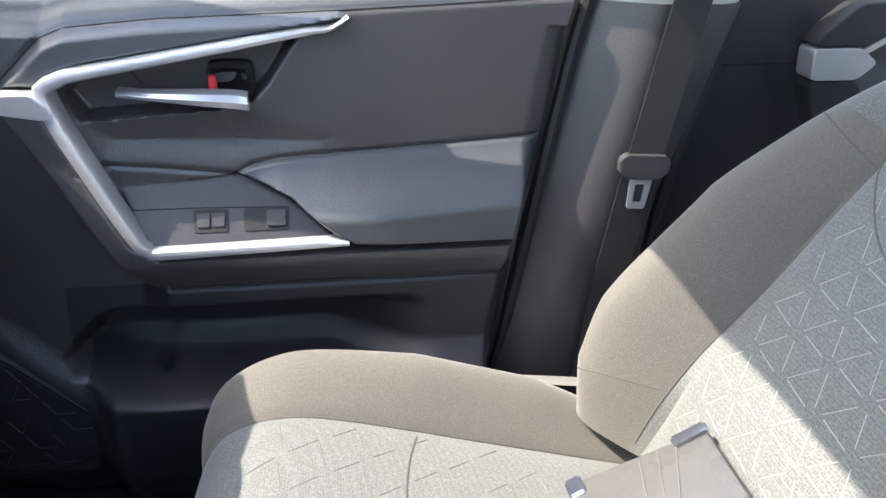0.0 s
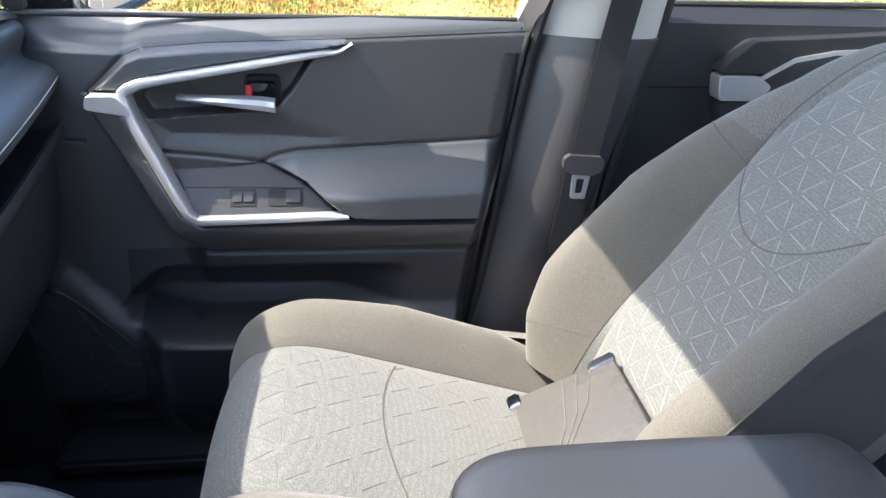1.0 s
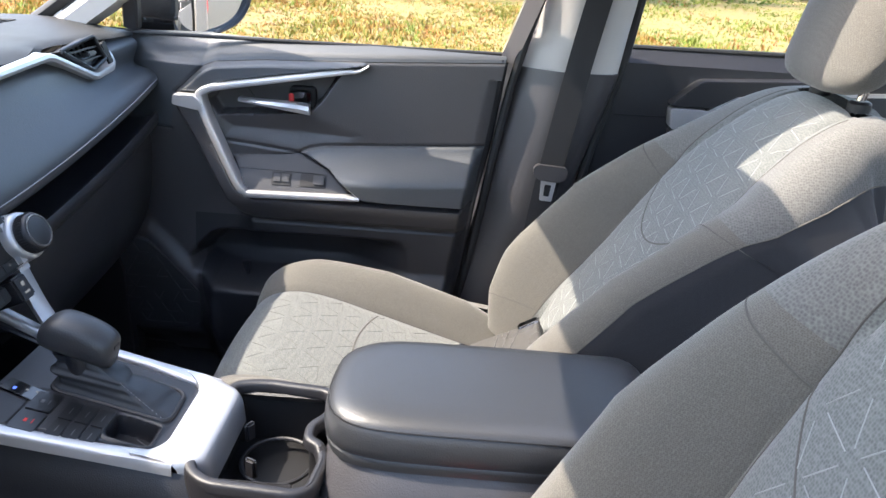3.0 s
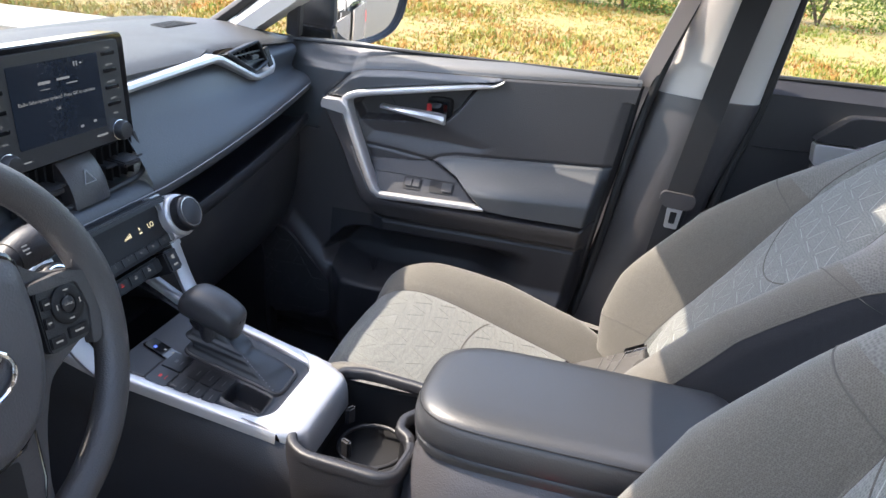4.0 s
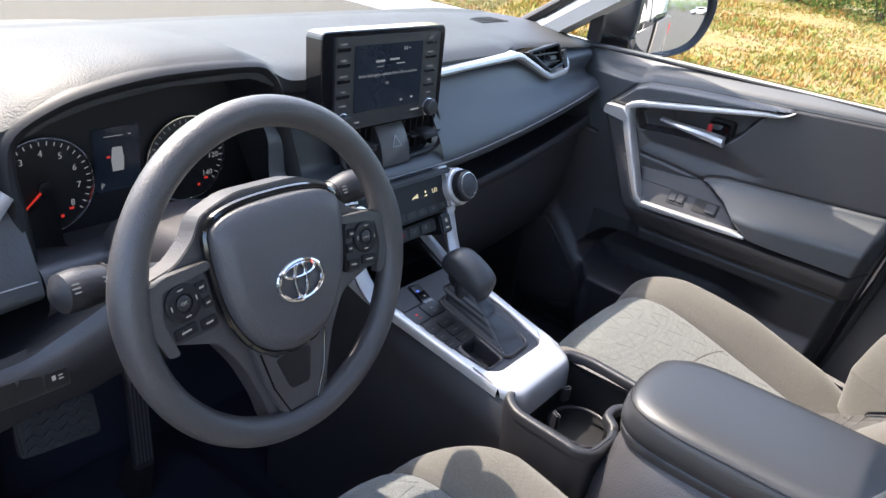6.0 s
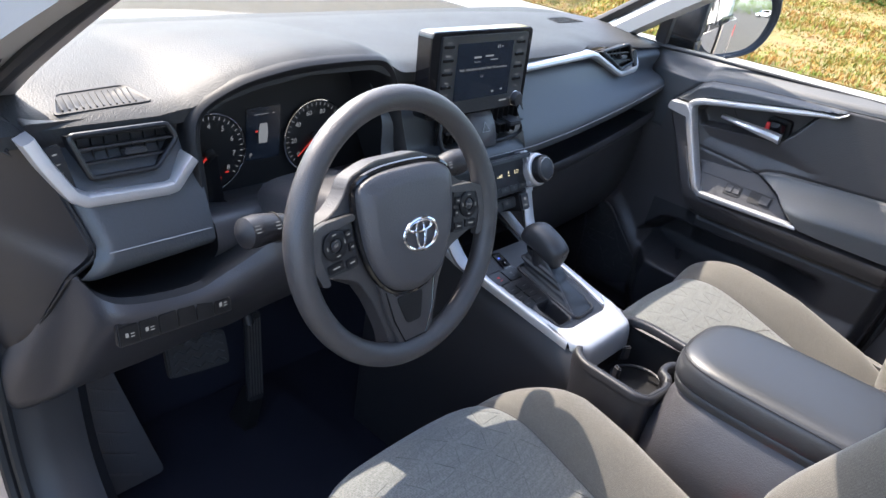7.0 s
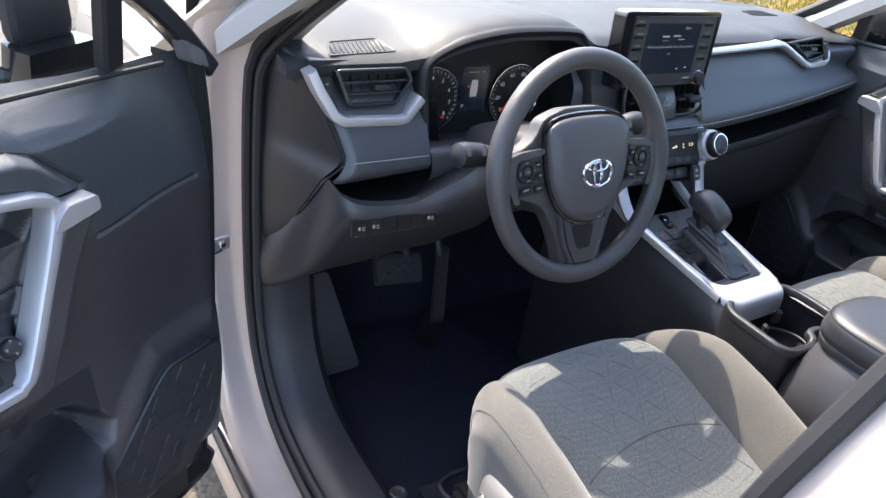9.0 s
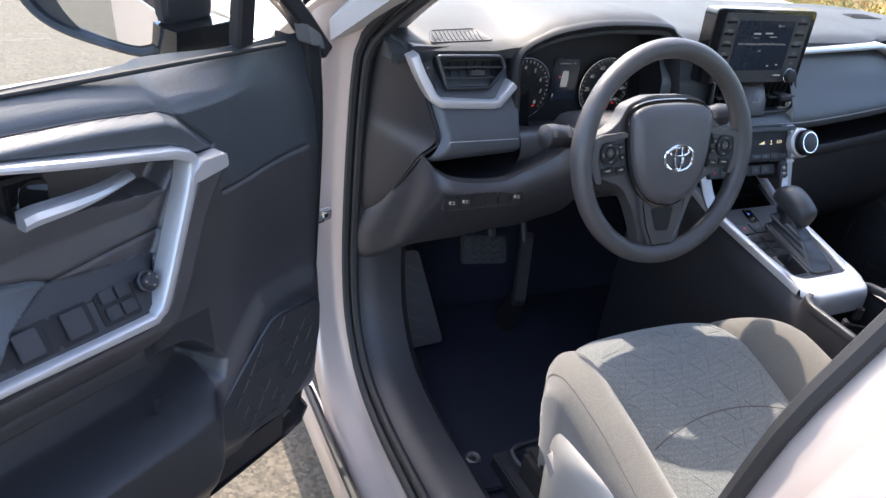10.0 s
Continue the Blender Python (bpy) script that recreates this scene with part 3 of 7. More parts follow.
def build_door(name, label):
    """The inside of a front door, with its front towards -x and the cabin towards -y."""
    door = thing(name, label, "car door")
    nx, nz = 340, 300
    u = np.linspace(0, 1, nx)
    zz = np.linspace(0.44, 1.177, nz)
    rear = np.array(REAR)[::-1]
    xs = np.array([np.interp(z, rear[:, 1], rear[:, 0]) for z in zz])
    fore = np.interp(zz, [0.44, 0.47, 0.64, 0.87, 1.05, 1.17, 1.186], [-0.625, -0.636, -0.661, -0.668, -0.668, -0.657, -0.655])[:, None]
    X = fore + (xs[:, None] - fore) * u[None, :]
    Z = np.repeat(zz[:, None], nx, 1)
    Y = door_depth(X, Z)
    xc, zc = (X[:-1, :-1] + X[1:, 1:]) / 2, (Z[:-1, :-1] + Z[1:, 1:]) / 2
    kind = np.zeros(xc.shape, int)
    kind[sdist(BELT, xc, zc) < 0] = 1
    kind[sdist(BAND, xc, zc) < 0] = 6
    kind[(sdist(ARM, xc, zc) < 0)] = 2
    kind[(sdist(SHELF, xc, zc) < 0)] = 3
    kind[(zc < 0.80) & (xc > -0.40 + 0.3 * np.clip(0.70 - zc, 0, 1))] = 4
    kind[(sdist(SPEAKER, xc, zc) < 0) & (zc < 0.79)] = 5
    names = (("door_panel", PLASTIC), ("belt_pad", SOFT), ("armrest", SOFT), ("switch_panel", HARD), ("lower_panel", LOWER), ("speaker_surround", PLASTIC), ("handle_band", SOFT))
    for k, (nm, mat) in enumerate(names):
        bm = bmesh.new()
        made = {}
        def vert(i, j):
            if (i, j) not in made:
                made[i, j] = bm.verts.new((X[i, j], Y[i, j], Z[i, j]))
            return made[i, j]
        for i, j in zip(*np.nonzero(kind == k)):
            bm.faces.new((vert(i, j), vert(i, j + 1), vert(i + 1, j + 1), vert(i + 1, j)))
        for f in bm.faces:
            f.smooth = True
        part(nm, bm, mat, door, sharp=60)
    def on(x, z, off=0.0):
        return (x, float(door_depth(np.array([x]), np.array([z]))[0]) - off, z)
    for line in JOINTS:
        part("joint_line", tube([on(x, z, 0.0001) for x, z in polyline(line, 60)], 0.0008, 6), DEEP, door)
    # silver strip round the handle and along the armrest
    flat = [(-0.018, 1.143), (-0.04, 1.130)] + SIL
    way = catmull([(p[0], 0.728 - 0.024 * float(step(np.array(p[1]), 1.05, 0.88)) + 0.018 * float(step(np.array(p[0]), -0.2, -0.02)) * (p[1] > 1), p[1]) for p in flat], 80)
    wid = np.interp(np.linspace(0, 1, 80), [0, 0.06, 0.35, 0.45, 0.62, 1], [0.2, 0.7, 0.9, 1.25, 1.1, 0.75])
    rows = []
    for i, p in enumerate(way):
        t = way[min(i + 1, 79)] - way[max(i - 1, 0)]
        n = np.array([-t[2], 0, t[0]])
        n = n / np.linalg.norm(n)
        w = 0.0075 * wid[i]
        rows.append([p + n * w * a + np.array([0, b, 0]) for a, b in ((-1.0, 0.02), (-1.0, 0.002), (-0.7, -0.002), (0, -0.0035), (0.7, -0.002), (1.0, 0.002), (1.0, 0.03))])
    part("silver_strip", grid(rows), SILVER, door, "satin silver strip")
    part("silver_tab", prism(round_poly([(-0.414, 1.066), (-0.372, 1.066), (-0.356, 1.050), (-0.352, 1.036), (-0.366, 1.036), (-0.418, 1.045)], 0.006), "y", 0.721, 0.745, 0.004, 3), SILVER, door, "satin silver end of the strip")
    # inside handle with its lock button
    rows = []
    for s in np.linspace(0, 1, 18):
        x = -0.290 + 0.150 * s
        zc_ = 1.056 - 0.011 * s + 0.004 * math.sin(math.pi * s)
        hh = 0.0045 + 0.0060 * float(step(np.array(s), 0.05, 0.95))
        yy = 0.748 - 0.014 * math.sin(math.pi * min(1, s * 1.1)) + 0.012 * (1 - s)
        rows.append([(x, yy + a, zc_ + b) for a, b in ((0.012, hh), (0.0, hh), (-0.006, hh * 0.75), (-0.009, 0), (-0.006, -hh * 0.8), (0.0, -hh), (0.012, -hh))])
    part("pull_handle", grid(rows, closed_v=True, cap=True), SILVER, door, "satin silver pull handle")
    part("lock_well", prism(round_poly([(-0.189, 1.034), (-0.134, 1.034), (-0.134, 1.086), (-0.189, 1.086)], 0.01), "y", 0.778, 0.80, 0.002), DEEP, door)
    rows = []
    for s in np.linspace(0, 1, 9):
        x = -0.183 + 0.043 * s
        rows.append([(x, 0.762 + 0.010 * math.sin(math.pi * s) + a, z) for a, z in ((0.03, 1.080), (0.004, 1.080), (0.0, 1.076), (0.003, 1.062), (0.0, 1.046), (0.004, 1.042), (0.03, 1.042))])
    lock = part("lock_button", grid(rows, closed_v=True, cap=True), GLOSS, door)
    part("lock_mark", box(-0.1855, -0.176, 0.7605, 0.78, 1.050, 1.075, 0.002), RED, lock, "red lock mark")
    # glass, frame and seals
    def leaned(x, z, off=0.0):
        return (x, 0.803 - 0.33 * max(0, z - 1.185) ** 1.05 - 0.35 * max(0, z - 1.33) + off, z)
    def pane(outline, off):
        bm = bmesh.new()
        f = [bm.verts.new(leaned(x, z, off)) for x, z in outline]
        g = [bm.verts.new(leaned(x, z, off + 0.004)) for x, z in outline]
        bm.faces.new(f)
        bm.faces.new(g)
        for i in range(len(f)):
            bm.faces.new((f[i], f[i - 1], g[i - 1], g[i]))
        return finish(bm, False)
    for outline in ([(-0.506, 1.165), (0.262, 1.165), (0.385, 1.555), (0.04, 1.555), (-0.480, 1.315)], [(-0.655, 1.17), (-0.534, 1.165), (-0.512, 1.29)]):
        part("window_pane", pane(outline, 0.0), CLEAR, door, "clear glass").visible_shadow = False
    part("window_seal", sweep([(-0.60, 0.796, 1.172), (0.262, 0.796, 1.177)], circle(0.004, 8)), RUBBER, door)
    part("divider_bar", sweep([leaned(-0.520, 1.182), leaned(-0.494, 1.315)], [(-0.016, -0.006), (-0.012, -0.010), (0.012, -0.010), (0.016, -0.006), (0.016, 0.010), (-0.016, 0.010)], (0, 1, 0)), HARD, door, "black window divider")
    way = [leaned(x, z, 0.006) for x, z in catmull([(-0.70, 1.145), (-0.655, 1.192), (-0.592, 1.243), (-0.535, 1.282), (-0.44, 1.345), (-0.20, 1.478), (0.03, 1.568), (0.20, 1.585), (0.38, 1.575)], 30)]
    part("window_frame", sweep(way, [(-0.014, -0.014), (-0.010, -0.018), (0.010, -0.018), (0.014, -0.014), (0.014, 0.014), (-0.014, 0.014)], (0, 1, 0)), HARD, door, "black window frame")
    part("window_frame", sweep([leaned(0.385, 1.57, 0.006), leaned(0.262, 1.17, 0.006)], [(-0.016, -0.018), (0.016, -0.018), (0.016, 0.018), (-0.016, 0.018)], (0, 1, 0)), PAINT, door, "silver door frame edge")
    part("corner_latch", prism(round_poly([(-0.665, 1.160), (-0.632, 1.172), (-0.622, 1.205), (-0.655, 1.185)], 0.006), "y", 0.77, 0.80, 0.003), GREYP, door, "grey corner cover")
    # outer skin and the closing edges
    rows = [[(x0 * (1 - f) + x1 * f, 0.868 + 0.012 * math.sin(math.pi * (z - 0.36) / 0.85), z) for f in np.linspace(0, 1, 12)] for z, x0, x1 in ((0.37, -0.60, 0.08), (0.45, -0.63, 0.13), (0.64, -0.67, 0.185), (0.87, -0.68, 0.22), (1.05, -0.68, 0.242), (1.158, -0.66, 0.262))]
    part("outer_skin", grid(rows, thick=0.006), PAINT, door, "silver painted metal")
    edge = [(-0.655, 1.17), (-0.668, 1.05), (-0.668, 0.87), (-0.66, 0.64), (-0.635, 0.47), (-0.60, 0.39), (0.06, 0.39), (0.12, 0.46), (0.181, 0.64), (0.214, 0.869), (0.235, 0.983), (0.258, 1.17)]
    ep = catmull(edge, 60)
    part("edge_metal", grid([[(x, y, z) for x, z in ep] for y in (0.775, 0.79, 0.83, 0.872)]), RUBBER, door)
    part("edge_seal", sweep([(x, 0.80, z) for x, z in ep], circle(0.005, 8), (0, 1, 0)), RUBBER, door)
    part("panel_edge", grid([[(x + d * (1 if x < -0.2 else -1), y, z) for x, z in ep] for d, y in ((0.010, 0.764), (0.004, 0.768), (0.0, 0.775))]), HARD, door)
    # lower rubber flap
    part("bottom_flap", sweep([(-0.58, 0.80, 0.42), (0.08, 0.80, 0.42)], [(-0.03, -0.03), (0.03, -0.03), (0.03, 0.03), (-0.03, 0.03)]), RUBBER, door)
    # speaker grille with raised star lines
    gp = round_poly([(-0.622, 0.728), (-0.510, 0.737), (-0.482, 0.712), (-0.378, 0.596), (-0.380, 0.552), (-0.428, 0.524), (-0.537, 0.511), (-0.607, 0.57), (-0.624, 0.65)], 0.02, 4)
    g0 = float(door_depth(np.array([-0.48]), np.array([0.63]))[0])
    gr = part("speaker_grille", prism(gp, "y", g0 - 0.005, g0 + 0.03, 0.002), MESHY, door, "black perforated speaker grille")
    part("grille_rim", sweep([(x, g0 - 0.001, z) for x, z in gp], circle(0.004, 6), (0, 1, 0), closed=True), HARD, door)
    rng = random.Random(8)
    lines = []
    for r in range(10):
        for c in range(10):
            x, z = -0.64 + (c + 0.5 * (r % 2)) * 0.034, 0.505 + r * 0.029
            for ang in (0, 60, 120):
                if rng.random() < 0.45:
                    continue
                dx, dz = 0.024 * math.cos(radians(ang)), 0.024 * math.sin(radians(ang))
                ends = np.array([[x, z], [x + dx, z + dz]])
                if (sdist(gp, ends[:, 0], ends[:, 1]) < -0.006).all():
                    lines.append(tube([(x, g0 - 0.0055, z), (x + dx, g0 - 0.0055, z + dz)], 0.0011, 4))
    if lines:
        tagged(part("grille_lines", join(*lines), HARD, gr), kind="stuff")
    # bottle rest inside the pocket
    part("pocket_clip", prism([(-0.302, 0.690), (-0.280, 0.692), (-0.286, 0.655), (-0.291, 0.655)], "y", 0.752, 0.758, 0.002), HARD, door, "black clip in the door pocket")
    # mirror outside
    shape = catmull([(-0.118, 0.045), (-0.095, 0.083), (0.0, 0.094), (0.088, 0.086), (0.112, 0.036), (0.099, -0.028), (0.062, -0.072), (-0.01, -0.096), (-0.088, -0.103), (-0.118, -0.055)], 48, True)
    def mirror_ring(k, z):
        return [MIR @ Vector((p[0] * k, p[1] * k, z)) for p in shape]
    mir = part("side_mirror", grid([mirror_ring(k, z) for k, z in ((0.20, -0.110), (0.55, -0.102), (0.88, -0.075), (1.02, -0.035), (1.06, -0.004), (1.05, 0.010), (1.00, 0.016), (0.925, 0.012), (0.905, 0.002), (0.30, -0.002))], closed_v=True, cap=True), HARD, door, "black mirror housing")
    bend = 1.25
    rows = [[MIR @ Vector((p[0] * k, p[1] * k, 0.006 - ((p[0] * k) ** 2 + (p[1] * k) ** 2) / (2 * bend))) for p in shape] for k in (0.90, 0.75, 0.6, 0.45, 0.3, 0.15, 0.01)]
    part("mirror_glass", grid(rows, closed_v=True, cap=False), MIRROR, mir, "slightly domed mirror glass", sharp=0)
    neck = [[(x0, y, z0), (x1, y, z0 - 0.004), (x1 + 0.004, y, z1), (x0 + 0.010, y, z1 + 0.004)] for y, x0, x1, z0, z1 in ((0.905, -0.556, -0.476, 1.200, 1.285), (0.912, -0.562, -0.470, 1.190, 1.300), (0.94, -0.566, -0.474, 1.186, 1.318), (0.985, -0.556, -0.488, 1.182, 1.325))]
    part("mirror_neck", grid([[tuple(q) for q in round_poly3(r, 0.020)] for r in neck], closed_v=True, cap=True), HARD, mir, "black inner end of the mirror")
    part("mirror_foot", grid([[(x0, y, 1.10), (x1, y, 1.10), (x1 - k, y, 1.190), (x0, y, 1.196)] for y, x0, x1, k in ((0.868, -0.562, -0.452, 0.006), (0.90, -0.562, -0.452, 0.006), (0.935, -0.558, -0.460, 0.010), (0.955, -0.545, -0.470, 0.012))], closed_v=True, cap=True), GLOSS, mir, "gloss black mirror foot", sharp=30)
    return door, on


MIR = frame_at((-0.425, 1.015, 1.246), (0.585, 0.811, 0.0), (-0.037, 0, 1))
p_door, on_door = build_door("front_passenger_door", "closed black car door with silver trim and padded armrest")
d_door = copy_thing(p_door, Matrix.Identity(4))
d_door.name = "front_driver_door"
d_door.matrix_basis = Matrix.Translation((0.490, -1.047, 0)) @ Matrix.Rotation(radians(-58), 4, "Z") @ Matrix.Diagonal((1, -1, 1, 1))
for ob in [o for o in bpy.data.objects if o.name.startswith("lock_mark")]:
    if ob.parent and ob.parent.parent == d_door:
        bpy.data.objects.remove(ob)
for ob in d_door.children_recursive:
    if ob.name.startswith("mirror_glass"):
        # this glass is set a little further out
        at_glass = Matrix.Translation(MIR.translation)
        ob.matrix_basis = at_glass @ Matrix.Rotation(radians(5), 4, "Z") @ at_glass.inverted() @ ob.matrix_basis
tagged(d_door, "open black car door with silver trim and window switches")


def window_switches():
    """Window and lock switches on the armrests, the fuller set on the driver's door."""
    def sw(parent, x, z, w, mat=HARD, d=0.006, dz=0.022):
        y = float(door_depth(np.array([x]), np.array([z]))[0])
        m = frame_at((x, y - 0.001, z), (1, 0, 0), (0, 0.57, 0.82))
        return part("switch", plate(m, w, dz, d, 0.003), mat, parent, "black window switch")
    # dark plates lie on the panel and stand in for shaded, sunken wells
    for par, xa, xb in ((p_door, -0.219, -0.177), (p_door, -0.158, -0.102), (d_door, -0.260, -0.205), (d_door, -0.196, -0.148), (d_door, -0.144, -0.090)):
        x = (xa + xb) / 2
        m = frame_at(on_door(x, 0.899, 0.0003), (1, 0, 0), (0, 0.57, 0.82))
        part("switch_well", plate(m, xb - xa, 0.030 if par is p_door else 0.044, 0.0012, 0.004), DEEP, par)
    for x in (-0.207, -0.189):
        sw(p_door, x, 0.900, 0.016, HARD, 0.003, 0.018)
    sw(p_door, -0.118, 0.900, 0.024, HARD, 0.004, 0.021)
    for x in (-0.245, -0.222):
        for dz in (0.893, 0.912):
            sw(d_door, x, dz, 0.020, HARD, 0.004, 0.017)
    for x in (-0.165, -0.105):
        sw(d_door, x + 0.02, 0.900, 0.020, DEEP, 0.001, 0.036)
        sw(d_door, x - 0.006, 0.900, 0.030, HARD, 0.008, 0.034)
    y = float(door_depth(np.array([-0.285]), np.array([0.905]))[0])
    m = frame_at((-0.278, y - 0.004, 0.914), (1, 0, 0), (0, 0.57, 0.82))
    k = part("mirror_knob", moved(lathe([(0.015, 0), (0.015, 0.004), (0.012, 0.005), (0.011, 0.012), (0.009, 0.014)], 24), m), HARD, d_door, "mirror adjusting knob")
    bars("print", [(0, 0.008, 0.002, 0.003), (0.008, 0, 0.003, 0.002), (-0.008, 0, 0.003, 0.002), (0, -0.008, 0.002, 0.003)], m @ pose(0, 0, 0.0145), WHITE_INK, k)


window_switches()

# ---- front seats ----
CUSH = catmull([(0.40, 0.585), (0.30, 0.612), (0.19, 0.645), (0.11, 0.670), (0.035, 0.694), (-0.05, 0.720), (-0.115, 0.733), (-0.165, 0.727), (-0.197, 0.702), (-0.212, 0.655), (-0.208, 0.57), (-0.185, 0.49)], 90)
BACK0 = [(0.325, 0.640), (0.352, 0.715), (0.380, 0.780), (0.415, 0.833), (0.462, 0.900), (0.510, 0.975), (0.556, 1.045), (0.602, 1.105), (0.650, 1.155), (0.700, 1.188), (0.745, 1.200)]


def along(line, s):
    i = min(max(s, 0), 1) * (len(line) - 1)
    k = min(int(i), len(line) - 2)
    p = line[k] + (line[k + 1] - line[k]) * (i - k)
    t = line[min(k + 2, len(line) - 1)] - line[max(k - 1, 0)]
    return p, t / np.linalg.norm(t)


def ridge(a, half, top, deep, slope, turn, side):
    """Cross-section of a padded half: across a from the middle. Returns the place across and the height."""
    if a <= half:
        return a, 0.007 * (1 - (a / half) ** 2) - 0.005 * math.exp(-((half - a) / 0.007) ** 2)
    e = a - half
    if e < slope:
        f = e / slope
        return half + (top - half) * f, deep * math.sin(f * math.pi / 2) ** 1.15 - 0.005 * math.exp(-(e / 0.007) ** 2)
    e -= slope
    if e < turn:
        f = e / turn * math.pi / 2
        return top + side * math.sin(f), deep - side * 1.15 * (1 - math.cos(f))
    e -= turn
    return top + side - 0.06 * e, deep - side * 1.15 - e


def cushion_point(s, v, off=0.0, lift=0.0):
    """s: 0 rear to 1 under the front edge; v: across, in metres of cloth from the middle."""
    (x, z), t = along(CUSH, s)
    n = Vector((t[1], 0, -t[0]))
    front = max(0.0, min(1.0, (s - 0.58) / 0.25))
    a, sg = abs(v), (1 if v >= 0 else -1)
    deep = float(np.interp(s, [0, 0.1, 0.25, 0.45, 0.62, 0.75, 1], [0.012, 0.026, 0.056, 0.058, 0.036, 0.010, 0.0]))
    y, h = ridge(a, 0.152 + 0.008 * front, 0.222, deep, 0.085, 0.07, 0.038)
    y *= 1 - 0.15 * front ** 1.6
    lim = min(h, 0.0)
    p = Vector((x, sg * y, z)) + n * (h - lim)
    if lim < 0:
        p += (Vector((0, 0, 1)) * (1 - front * 0.8) + n * front * 0.3) * lim
    edge = max(0.0, (a - 0.09) / 0.17) ** 2
    fr2 = max(0.0, min(1.0, (s - 0.45) / 0.3))
    p += Vector((front * 0.5 * lift + fr2 * (0.062 * min(edge, 1.3) * (lift > 0)), 0, lift * (1 - 0.55 * front) - 0.018 * front * min(edge, 1.4) * (lift > 0)))
    return p + n * off


class Back:
    """The front of a backrest, turned about its foot."""

    def __init__(self, turn, lift):
        c, s = math.cos(radians(turn)), math.sin(radians(turn))
        px, pz = 0.33, 0.70
        self.line = catmull([(px + (x - px) * c - (z - pz) * s, pz + (x - px) * s + (z - pz) * c + lift) for x, z in BACK0], 90)

    def __call__(self, s, v, off=0.0):
        (x, z), t = along(self.line, s)
        n = Vector((-t[1], 0, t[0]))
        a, sg = abs(v), (1 if v >= 0 else -1)
        half = float(np.interp(s, [0, 0.2, 0.5, 0.66, 0.85, 1], [0.125, 0.138, 0.146, 0.140, 0.105, 0.09]))
        deep = float(np.interp(s, [0, 0.1, 0.2, 0.45, 0.60, 0.70, 0.8, 1], [0.070, 0.100, 0.108, 0.090, 0.052, 0.022, 0.006, 0.0]))
        top = float(np.interp(s, [0, 0.2, 0.5, 0.7, 0.88, 1], [0.190, 0.208, 0.212, 0.200, 0.150, 0.115]))
        y, h = ridge(a, half, top, deep, 0.115, 0.075, 0.045)
        return Vector((x, sg * y, z)) + n * (h + off)


def skin(fn, s0, s1, v0, v1, ns, nv):
    return grid([[fn(s, v) for v in np.linspace(v0, v1, nv)] for s in np.linspace(s0, s1, ns)])


def ribbon(fn, pts, w, off):
    """A thin line of thread laid on a seat surface along (s, v) points."""
    rows = []
    pts = np.array(pts, float)
    for i, (s, v) in enumerate(pts):
        p = fn(s, v, off)
        a, b = fn(*pts[max(i - 1, 0)], off), fn(*pts[min(i + 1, len(pts) - 1)], off)
        t = (b - a).normalized()
        nn = (fn(s, v, off + 0.01) - p).normalized()
        sd = t.cross(nn).normalized() * w
        rows.append([p - sd - nn * 0.0012, p - sd * 0.7, p + nn * 0.0004, p + sd * 0.7, p + sd - nn * 0.0012])
    return grid(rows)


def star_lines(fn, s0, s1, half, length, rng):
    """Short embroidered dashes that meet in stars, on a triangular net."""
    bms = []
    pitch = 0.058
    ks = (s1 - s0) / length
    for r in range(int(length / (pitch * 0.866)) + 1):
        for c in range(-4, 5):
            v, d = (c + 0.5 * (r % 2)) * pitch, r * pitch * 0.866
            for ang in (8, 63, 121):
                if rng.random() < 0.05:
                    continue
                dv, dd = math.cos(radians(ang)), math.sin(radians(ang))
                a, b = 0.15 + 0.05 * rng.random(), 0.85 - 0.06 * rng.random()
                j = 0.003 * (rng.random() - 0.5)
                pts = [(s0 + (d + dd * pitch * f) * ks, v + dv * pitch * f + j) for f in np.linspace(a, b, 4)]
                if all(abs(q[1]) < half - 0.012 and s0 < q[0] < s1 for q in pts):
                    bms.append(ribbon(fn, pts, 0.0007, 0.0003))
    return join(*bms)


def at_x(x):
    return float(np.interp(-x, -CUSH[:60, 0], np.arange(60))) / 89


